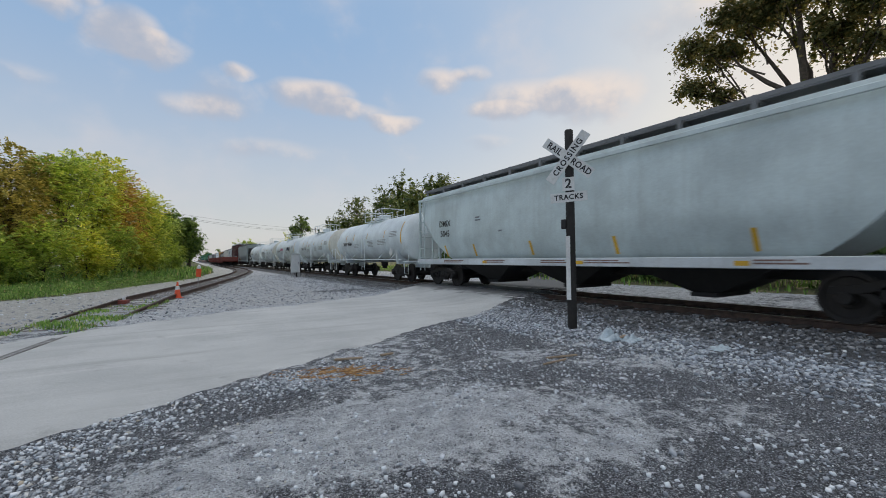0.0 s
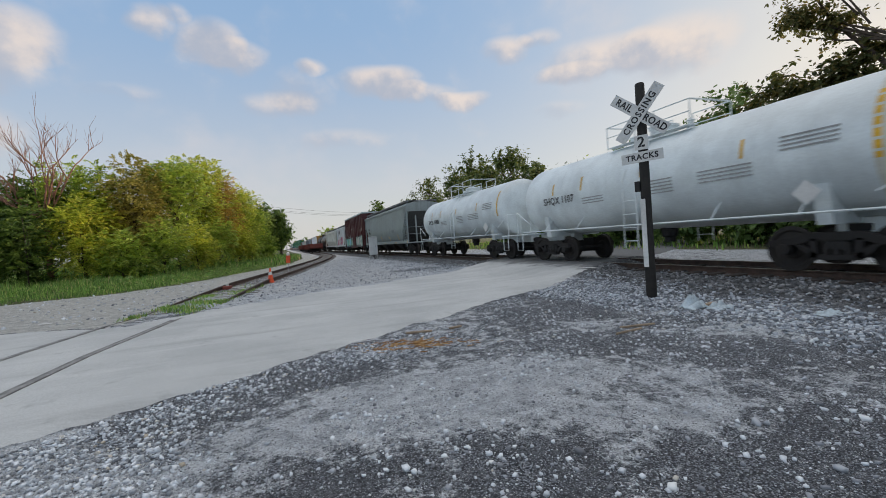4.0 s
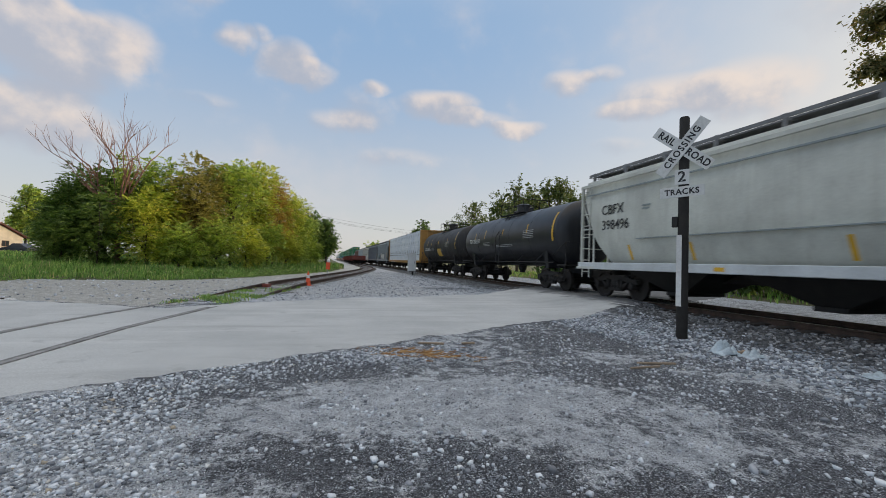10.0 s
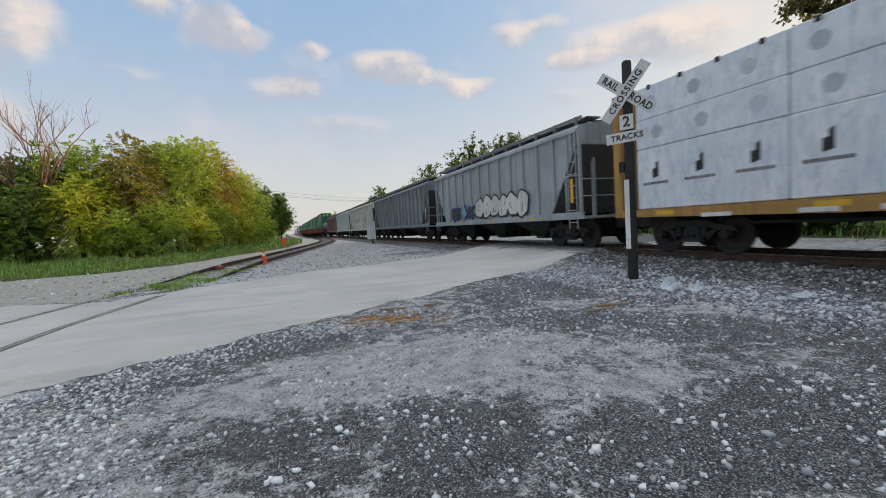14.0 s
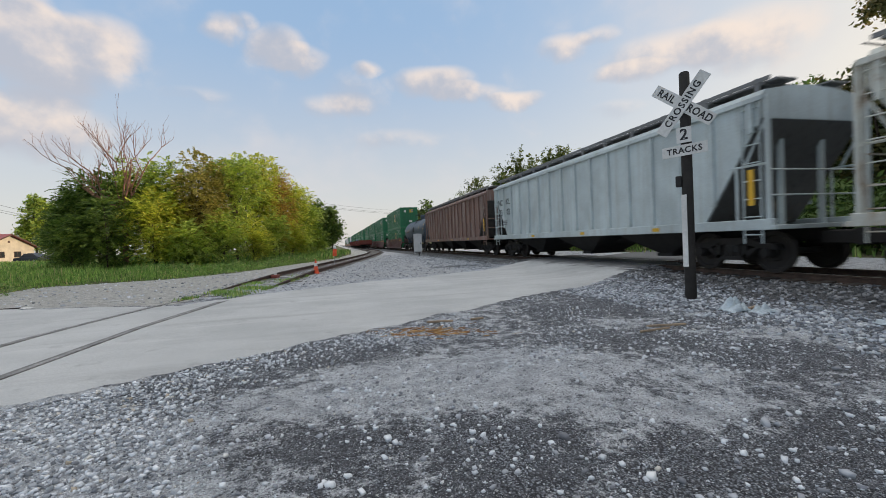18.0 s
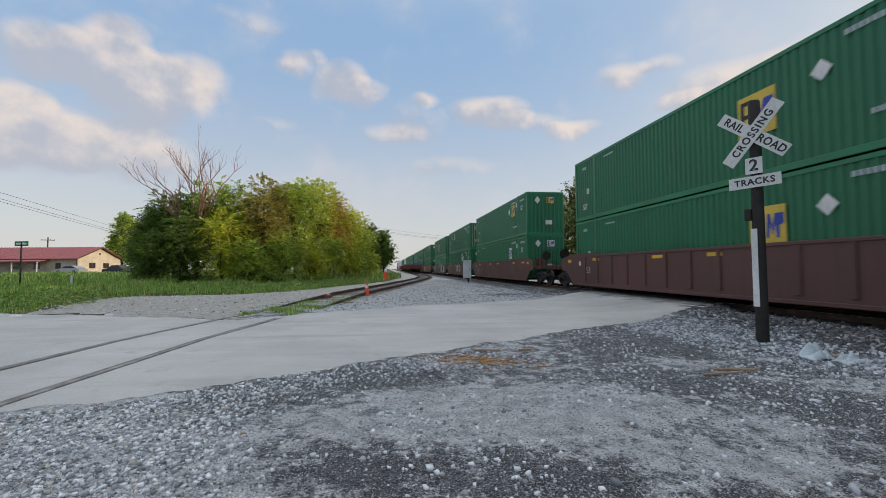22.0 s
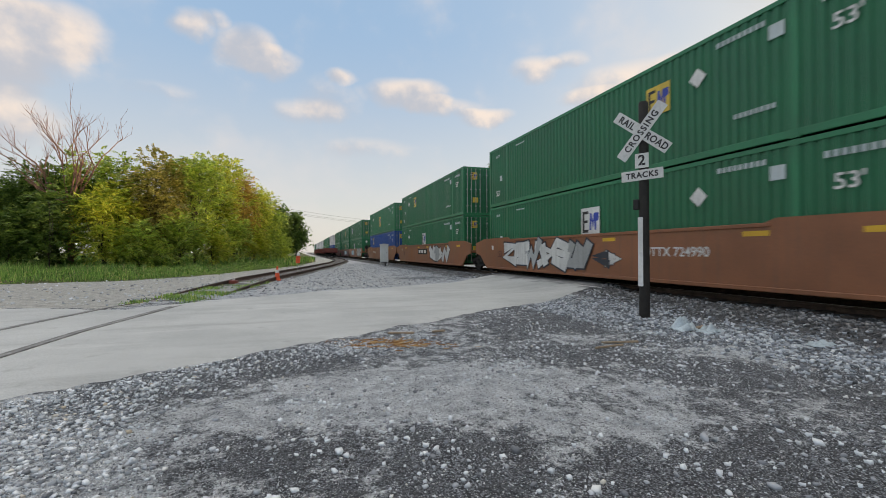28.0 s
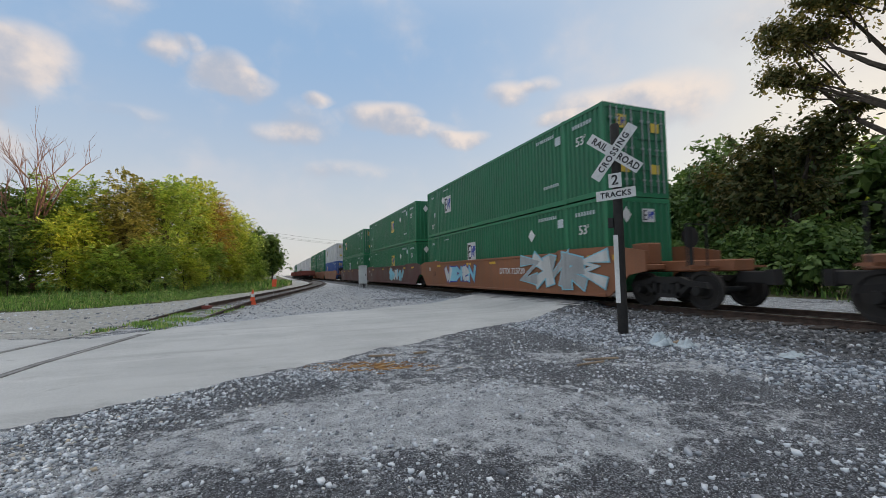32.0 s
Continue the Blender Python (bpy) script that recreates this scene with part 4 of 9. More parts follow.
def build_tracks():
    main = thing("railway_track", "main line track on dark ballast, polished rail heads", "railway track", kind="structure")
    for x in (-0.755, 0.755):
        g = sweep(Geo(), rail_section(), [(TRACK_X + x, y, 0.08) for y in np.linspace(-260, 900, 60)])
        part("rail", g, MAT["rail"], main)
        head = Geo().box(TRACK_X + x - 0.03, TRACK_X + x + 0.03, -260, 900, 0.2485, 0.2525)
        part("rail_head", head, MAT["railhead"], main, "bright worn running surface")
    tie = Geo().cbox(-1.3, 1.3, -0.11, 0.11, 0, 0.10, 0.015).mesh("tie", MAT["tie"])
    rng = random.Random(4)
    far = Geo()
    for i in range(-60, 520):
        y = i * 0.55
        if bool(on_road(TRACK_X, y, 0.2)):
            continue
        if -12 < y < 110:
            part("tie", tie, None, main, at=pose(TRACK_X + rng.uniform(-0.04, 0.04), y, 0.03, 0, 0, rng.uniform(-1, 1)))
        else:
            far.box(TRACK_X - 1.3, TRACK_X + 1.3, y - 0.11, y + 0.11, 0.03, 0.12)
    tagged(part("ties_far", far, MAT["tie"], main), kind="stuff")
    spur = thing("siding_track", "rusty siding track sunk in gravel and weeds", "railway track", kind="structure")
    ys = np.concatenate([np.arange(-60, -8, 4), np.arange(-8, 96, 1.0), np.arange(96, 400, 12)])
    for off in (-0.755, 0.755):
        path = []
        for y in ys:
            slope = (spur_x(y + 0.5) - spur_x(y - 0.5))
            z = float(np.interp(y, [11.8, 13.2, 14.6, 16.4, 22], [-0.140, -0.172, -0.19, -0.10, 0.005]))
            path.append((float(spur_x(y)) + off * math.hypot(1, slope), float(y), z + 0.005))
        cut = [i for i, q in enumerate(path) if q[1] >= 13.0][0]
        part("rail", sweep(Geo(), rail_section(), path[cut:]), MAT["rail"], spur)
        part("rail", sweep(Geo(), rail_section(), path[:cut + 1]), MAT["spur_rail"], spur, "dusty grey rail set in the road")
    old = Geo().cbox(-1.2, 1.2, -0.10, 0.10, 0, 0.10, 0.02).mesh("tie", MAT["spur_tie"])
    for i in range(130):
        y = 14 + i * 0.62
        slope = (spur_x(y + 0.5) - spur_x(y - 0.5))
        part("tie", old, None, spur, at=pose(float(spur_x(y)), y, -0.105 + 0.035 * float(smoothstep(y, 14, 30)) + rng.uniform(-0.01, 0.01), 0, 0, -math.degrees(math.atan(slope)) + rng.uniform(-2, 2)))
    # flange grooves where the siding runs through the road
    grooves = Geo()
    for off in (-0.69, 0.69):
        path = [(float(spur_x(y)) + off, float(y), 0.020) for y in np.arange(1.0, 12.6, 0.4)]
        sweep(grooves, [(-0.032, 0), (0.032, 0), (0.032, 0.013), (-0.032, 0.013)], path)
    part("flange_groove", grooves, MAT["groove"], spur, "dirt-filled groove beside the rail")


def octahedron():
    v = np.array([(1, 0, 0), (-1, 0, 0), (0, 1, 0), (0, -1, 0), (0, 0, 1), (0, 0, -1)], float)
    return v, np.array([(0, 2, 4), (2, 1, 4), (1, 3, 4), (3, 0, 4), (2, 0, 5), (1, 2, 5), (3, 1, 5), (0, 3, 5)])


def block():
    v = np.array([(x, y, z) for x in (-1, 1) for y in (-1, 1) for z in (-1, 1)], float) * 0.68
    return v, np.array([(0, 1, 3), (0, 3, 2), (4, 6, 7), (4, 7, 5), (0, 4, 5), (0, 5, 1), (2, 3, 7), (2, 7, 6), (0, 2, 6), (0, 6, 4), (1, 5, 7), (1, 7, 3)])


def stones(name, xy, size, mat, label, seed, lift=0.25, small=False):
    rng = np.random.default_rng(seed)
    v, f = octahedron() if small else block()
    k = len(v)
    n = len(xy)
    size = np.asarray(size)[:, None, None]
    jit = rng.uniform(0.68, 1.2, (n, k, 1))
    axes = np.stack([rng.uniform(0.8, 1.25, n), rng.uniform(0.65, 1.0, n), rng.uniform(0.45, 0.8, n)], -1)[:, None, :]
    V = (v[None] * jit + (0 if small else rng.uniform(-0.24, 0.24, (n, k, 3)))) * axes * size
    a = rng.uniform(0, 6.283, n)
    c, s = np.cos(a)[:, None], np.sin(a)[:, None]
    tilt = rng.normal(0, 0.35, (n, 1))
    x, y, z = V[..., 0], V[..., 1], V[..., 2]
    z2, x2 = z * np.cos(tilt) + x * np.sin(tilt), x * np.cos(tilt) - z * np.sin(tilt)
    X, Y = x2 * c - y * s, x2 * s + y * c
    base = ground_height(xy[:, 0], xy[:, 1])[:, None]
    out = np.stack([X + xy[:, :1], Y + xy[:, 1:2], z2 + base + lift * size[..., 0]], -1)
    faces = (f[None] + (np.arange(n) * k)[:, None, None]).reshape(-1, 3)
    return tagged(bulk(name, out.reshape(-1, 3), faces, mat), label, name.replace("_", " "), kind="stuff")


def sample(rng, n, x0, x1, y0, y1, chance=None):
    out = np.zeros((0, 2))
    while len(out) < n:
        p = np.stack([rng.uniform(x0, x1, n * 2), rng.uniform(y0, y1, n * 2)], -1)
        keep = ~on_road(p[:, 0], p[:, 1], 0.02)
        if chance is not None:
            keep &= rng.uniform(0, 1, len(p)) < chance(p[:, 0], p[:, 1])
        out = np.concatenate([out, p[keep]])
    return out[:n]


def build_stones():
    rng = np.random.default_rng(11)
    # coarse pale gravel heap at the foot of the ballast
    heap = sample(rng, 19000, 1.0, 8.2, -5.5, 2.2, lambda x, y: smoothstep(2.35 - y - 0.4 * x + 0.25 * wobble(x, y, 1.8), -0.1, 0.8) * smoothstep(x + 0.3 * wobble(x, y, 2.6), 1.3, 3.0) * np.clip(1.6 - x / 7, 0.4, 1))
    stones("gravel", heap, rng.uniform(0.016, 0.046, len(heap)) * rng.uniform(0.6, 1.25, len(heap)), MAT["heap"], "coarse pale grey gravel heaped beside the track", 1)
    toe = sample(rng, 6500, 5.0, 8.3, 0.5, 12.5, lambda x, y: np.exp(-((x - 6.9 + 0.12 * y) / 0.75) ** 2) * 0.9 + 0.12 + 0.3 * (y > 7.2))
    stones("gravel", toe, rng.uniform(0.012, 0.040, len(toe)), MAT["stones"], "loose bluish grey gravel along the ballast", 2)
    bed = sample(rng, 11000, 7.5, 9.72, -9, 48, lambda x, y: np.clip(1.3 - np.maximum(y - 8, 0) / 40, 0.12, 1) * smoothstep(x, 7.4, 8.1))
    stones("ballast", bed, rng.uniform(0.022, 0.048, len(bed)), MAT["ballast"], "dark crushed stone ballast of the main line", 3)
    inner = sample(rng, 4200, 9.9, 13.6, -9, 34, lambda x, y: np.clip(1.3 - np.maximum(y - 8, 0) / 30, 0.15, 1))
    stones("ballast", inner, rng.uniform(0.022, 0.045, len(inner)), MAT["ballast"], "dark crushed stone ballast between the rails", 4, small=True)
    lot = sample(rng, 12000, -5.5, 6.4, 1.2, 10.5, lambda x, y: 0.25 + 0.75 * np.clip(wobble(x, y, 1.7, 3.0), 0, 1))
    stones("pebbles", lot, 0.005 + 0.021 * rng.uniform(0, 1, len(lot)) ** 3, MAT["pebbles"], "white and grey pebbles scattered on the dirt", 5)
    grit = sample(rng, 42000, -4.5, 6.6, 1.3, 8.6, lambda x, y: (0.3 + 0.7 * np.clip(wobble(x, y, 2.3, 1.0) + 0.3, 0, 1)) * np.clip(1.5 - y / 8, 0.25, 1))
    stones("pebbles", grit, 0.0035 + 0.007 * rng.uniform(0, 1, len(grit)) ** 2, MAT["grit"], "fine pale and dark stone grit on the packed dirt", 15, small=True)
    edge = sample(rng, 19000, -6, 0.8, 0.2, 7.4, lambda x, y: smoothstep(y, 0.4, 2.4) * np.maximum(smoothstep(1.9 - (np.interp(x, *NEAR_EDGE) - y), 0.2, 1.6) * (0.3 + 0.7 * smoothstep(-x, -0.2, 1.4)) * 0.8, smoothstep(-x + 0.3 * wobble(x, y, 2.0), 0.5, 1.6) * 0.9))
    stones("pebbles", edge, 0.006 + 0.020 * rng.uniform(0, 1, len(edge)) ** 2, MAT["heap"], "pale crushed stone along the road's edge", 6)
    chips = sample(rng, 2200, 0.0, 2.6, 5.7, 7.6, lambda x, y: np.exp(-((x - 1.0) ** 2 / 0.7 + (y - 6.5) ** 2 / 0.14)))
    stones("gravel", chips, rng.uniform(0.006, 0.022, len(chips)), MAT["stones"], "small bluish stone chips by the road", 7)
    yard = sample(rng, 6500, -4.5, 8.2, 13, 46, lambda x, y: (x > spur_x(y) - 1.6) * np.clip(1.25 - (y - 13) / 40, 0.2, 1) * (0.35 + 0.65 * smoothstep(x, 4.5, 7.5)))
    stones("gravel", yard, rng.uniform(0.012, 0.045, len(yard)), MAT["stones"], "loose gravel between the siding and the main line", 8)
    apron = sample(rng, 900, -13, -3.5, 13.5, 27, lambda x, y: (x < spur_x(y) - 0.9) * (x > grass_edge(y) - 0.6) * 0.8)
    stones("gravel", apron, 0.01 + 0.05 * rng.uniform(0, 1, len(apron)) ** 3, MAT["heap"], "dusty gravel strip before the weeds", 9)
    big = np.array([(-0.95, 3.70), (-0.51, 3.73), (0.27, 3.42), (0.31, 3.38), (-0.38, 3.09), (1.49, 2.69), (1.55, 2.55), (2.48, 2.24), (2.71, 2.46), (2.42, 2.14), (2.08, 2.17), (1.15, 2.37), (1.34, 2.29), (2.72, 2.78), (2.66, 2.81), (3.61, 3.01), (1.36, 3.08), (2.10, 2.52), (2.26, 1.93), (0.07, 2.91), (-0.09, 3.01), (1.52, 2.19), (0.91, 2.81), (3.3, 2.5), (4.2, 3.4), (4.5, 4.1), (-1.4, 3.9), (0.0, 4.6), (3.05, 3.6)])
    stones("pebbles", big, rng.uniform(0.018, 0.038, len(big)), MAT["pebbles"], "larger white stones lying on the dirt", 10, 0.35)


def build_grass():
    rng = np.random.default_rng(21)

    def blades(name, xy, h, label, width=0.012):
        n = len(xy)
        a = rng.uniform(0, 6.283, n)
        lean = rng.uniform(0.1, 0.55, n) * h
        w = width * rng.uniform(0.7, 1.5, n)
        gx, gy = np.cos(a), np.sin(a)
        z0 = ground_height(xy[:, 0], xy[:, 1]) - 0.02
        P = np.zeros((n, 5, 3))
        for k, (u, t, s) in enumerate(((-1, 0, 0), (1, 0, 0), (0.8, 0.6, 0.35), (-0.8, 0.6, 0.35), (0, 1, 1))):
            P[:, k, 0] = xy[:, 0] - gy * w * u + gx * lean * s
            P[:, k, 1] = xy[:, 1] + gx * w * u + gy * lean * s
            P[:, k, 2] = z0 + h * t
        o = (np.arange(n) * 5)[:, None]
        q = np.concatenate([o + np.array([[0, 1, 2]]), o + np.array([[0, 2, 3]]), o + np.array([[3, 2, 4]])])
        return tagged(bulk(name, P.reshape(-1, 3), q, MAT["grass"]), label, "grass", kind="stuff")

    def field(n, x0, x1, y0, y1, chance):
        out = np.zeros((0, 2))
        while len(out) < n:
            p = np.stack([rng.uniform(x0, x1, n * 2), rng.uniform(y0, y1, n * 2)], -1)
            keep = rng.uniform(0, 1, len(p)) < chance(p[:, 0], p[:, 1])
            out = np.concatenate([out, p[keep]])
        return out[:n]

    inside = lambda x, y: smoothstep(grass_edge(y) - x + 0.5 * wobble(x, y, 1.1), -0.1, 0.9)
    p = field(66000, -26, 1.5, 14.5, 46, lambda x, y: inside(x, y) * np.clip(1.6 - (y - 15) / 26, 0.35, 1))
    hh = rng.uniform(0.10, 0.42, len(p)) * (0.55 + 0.45 * smoothstep(grass_edge(p[:, 1]) - p[:, 0], 0, 3)) * (0.72 + 0.35 * wobble(p[:, 0], p[:, 1], 0.8) + 0.3 * wobble(p[:, 0], p[:, 1], 2.7, 3.0)) * (1 + 0.7 * smoothstep(grass_edge(p[:, 1]) - p[:, 0], 2.0, 6.0))
    blades("grass", p, hh, "tall green weeds and grass before the bushes", 0.014)
    p = field(16000, -60, 4, 40, 90, lambda x, y: smoothstep(grass_edge(y) - x, 0, 1) * 0.9)
    blades("grass", p, rng.uniform(0.25, 0.7, len(p)), "tall grass farther along the siding", 0.045)
    p = field(9000, -46, -20, 18, 52, lambda x, y: x * 0 + 1)
    blades("grass", p, rng.uniform(0.15, 0.36, len(p)), "rough grass verge towards the house", 0.03)
    p = field(2600, -5.2, 0, 12.8, 24, lambda x, y: (np.abs(x - spur_x(y)) < 0.95) * (1 - smoothstep(y, 17, 22)) * np.clip(wobble(x, y, 2.2, 2.0) + 0.1, 0, 1))
    blades("grass", p, rng.uniform(0.03, 0.13, len(p)), "low weeds between the siding rails", 0.012)
    p = field(9000, 16.5, 40, -20, 70, lambda x, y: smoothstep(x, 17.5, 20))
    blades("grass", p, rng.uniform(0.15, 0.5, len(p)), "green grass beyond the main line", 0.03)


def build_marking():
    ob = part("road_marking", Geo().cbox(-0.05, 0.05, -0.55, 0.55, 0, 0.006, 0.002), MAT["white"], at=pose(8.55, 11.75, 0.0, 0, 0, 5))
    ob.location.z = 0.022 + 0.225 * float(smoothstep(8.55, 6.2, 9.4)) + 0.004
    tagged(ob, "worn white paint dash on the road before the rails", "road marking")


build_ground()
build_road()
build_marking()
build_tracks()
build_stones()
build_grass()


# ---- trees ----
def leaf_cloud(name, blobs, leaves, size, mat, parent, seed, frond=0.0):
    """Leaves over ellipsoids (x, y, z, rx, ry, rz). frond: length of drooping sprays with leaflets in two rows; without it, loose clumps."""
    rng = np.random.default_rng(seed)
    unit = lambda a: a / np.linalg.norm(a, axis=-1, keepdims=True)
    up = np.array([0, 0, 1.0])
    base, tip, wide = [], [], []
    vols = np.array([b[3] * b[4] + b[3] * b[5] + b[4] * b[5] for b in blobs])
    for b, share in zip(blobs, vols / vols.sum()):
        n = max(14, int(leaves * share))
        k = max(5, n // 14 if frond else n // 26)
        d = unit(rng.normal(size=(k, 3)))
        rad = rng.uniform(0.05, 1.0, (k, 1)) ** 0.5 * rng.uniform(0.8, 1.15, (k, 1))
        c = np.array(b[:3]) + d * rad * np.array(b[3:])
        if frond:
            way = unit(d * np.array([1, 1, 0.6]) + rng.normal(size=(k, 3)) * 0.35 + up * rng.uniform(-0.1, 0.7, (k, 1)))
            ln = frond * rng.uniform(0.6, 1.35, (k, 1))
            across = unit(np.cross(way, up) + rng.normal(size=(k, 3)) * 0.12)
            for j in range(7):
                f = (j + 0.6) / 7
                p = c + way * ln * f - up * ln * (0.45 * f * f)
                for sgn in (-1, 1):
                    out = unit(across * sgn * 0.9 + way * 0.45 - up * 0.30 + rng.normal(size=(k, 3)) * 0.16)
                    q = p + out * size * 1.9 * (1.05 - 0.45 * f) * rng.uniform(0.75, 1.25, (k, 1))
                    base.append(p); tip.append(q)
                    wide.append(unit(way - out * (way * out).sum(1, keepdims=True) + rng.normal(size=(k, 3)) * 0.2) * size * 0.36)
        else:
            long = (0.10 * (b[3] + b[4] + b[5]) / 3 + 0.16) * rng.uniform(0.6, 1.9, (k, 1))
            way = unit(d + rng.normal(size=(k, 3)) * 0.5 + up * 0.25)
            w8 = rng.uniform(0.15, 1.0, k) ** 1.3
            pick = rng.choice(k, n, p=w8 / w8.sum())
            along = rng.normal(size=(n, 1))
            p = c[pick] + way[pick] * long[pick] * along + rng.normal(size=(n, 3)) * long[pick] * 0.36
            p[:, 2] -= 0.22 * (np.maximum(along[:, 0], 0) ** 2) * long[pick][:, 0]
            # blades face out and up, as leaves turn to the light
            face = unit(d[pick] * 0.6 + up * 0.7 + rng.normal(size=(n, 3)) * 0.55)
            u = rng.normal(size=(n, 3))
            u = unit(u - face * (u * face).sum(1, keepdims=True))
            s = size * rng.uniform(0.6, 1.4, (n, 1))
            base.append(p - u * s); tip.append(p + u * s)
            wide.append(np.cross(face, u) * s * 0.5)
    A, B, W = np.concatenate(base), np.concatenate(tip), np.concatenate(wide)
    mid = A * 0.55 + B * 0.45
    P = np.stack([A, mid + W, B, mid - W], 1)
    f = np.arange(len(A) * 4).reshape(-1, 4)
    return bulk(name, P.reshape(-1, 3), f, mat, parent)


def limb(geo, rng, a, b, r0, r1, bend=0.12):
    a, b = Vector(a), Vector(b)
    ln = (b - a).length
    pts = []
    off = Vector((rng.uniform(-1, 1), rng.uniform(-1, 1), rng.uniform(-0.2, 0.6))) * ln * bend
    for i in range(4):
        k = i / 3
        pts.append(a.lerp(b, k) + off * math.sin(k * math.pi))
    return geo.tube(pts, r0, 5 if r0 > 0.06 else 4, r1)


def tree(name, x, y, blobs, trunk_r, leaves, size, mat, label, category="tree", seed=1, fork=0.35, frond=0.0):
    """Trunk with limbs that reach into every mass of leaves."""
    z = float(ground_height(x, y)) - 0.1
    ob = thing(name, label, category, at=Matrix.Translation((x, y, z)))
    rng = random.Random(seed)
    top = max(b[2] + b[5] for b in blobs)
    g = Geo()
    fk = top * fork
    main = max(blobs, key=lambda b: b[2])
    lean = Vector((main[0] * 0.6, main[1] * 0.6, main[2]))
    limb(g, rng, (0, 0, 0), lean, trunk_r, trunk_r * 0.3, 0.03)
    for b in blobs:
        h = min(fk * rng.uniform(0.7, 1.2), b[2] * 0.8)
        start = Vector((0, 0, 0)).lerp(lean, h / max(lean.z, 0.1))
        limb(g, rng, start, b[:3], trunk_r * 0.5, trunk_r * 0.1)
        for _ in range(4):
            e = Vector(b[:3]) + Vector((rng.uniform(-1, 1) * b[3], rng.uniform(-1, 1) * b[4], rng.uniform(-0.6, 1) * b[5])) * 0.85
            limb(g, rng, start.lerp(Vector(b[:3]), rng.uniform(0.4, 0.9)), e, trunk_r * 0.16, trunk_r * 0.03)
    part("trunk", g, MAT["bark"], ob, smooth=True)
    leaf_cloud("crown", blobs, leaves, size, mat, ob, seed, frond)
    return ob


def lumpy(rng, r, top, low, n=7):
    """Masses of a round uneven crown between two heights."""
    out = []
    for _ in range(n):
        a, k = rng.uniform(0, 6.283), rng.uniform(0, 1)
        rr = r * rng.uniform(0.35, 0.6)
        out.append((math.cos(a) * r * 0.6 * rng.uniform(0.2, 1), math.sin(a) * r * 0.6 * rng.uniform(0.2, 1), low + rr + (top - low - 2 * rr) * k, rr, rr, rr * rng.uniform(0.75, 1)))
    out.append((0, 0, top - r * 0.4, r * 0.5, r * 0.5, r * 0.42))
    out.append((0, 0, (low + top) / 2, r * 0.7, r * 0.7, (top - low) * 0.42))
    return out


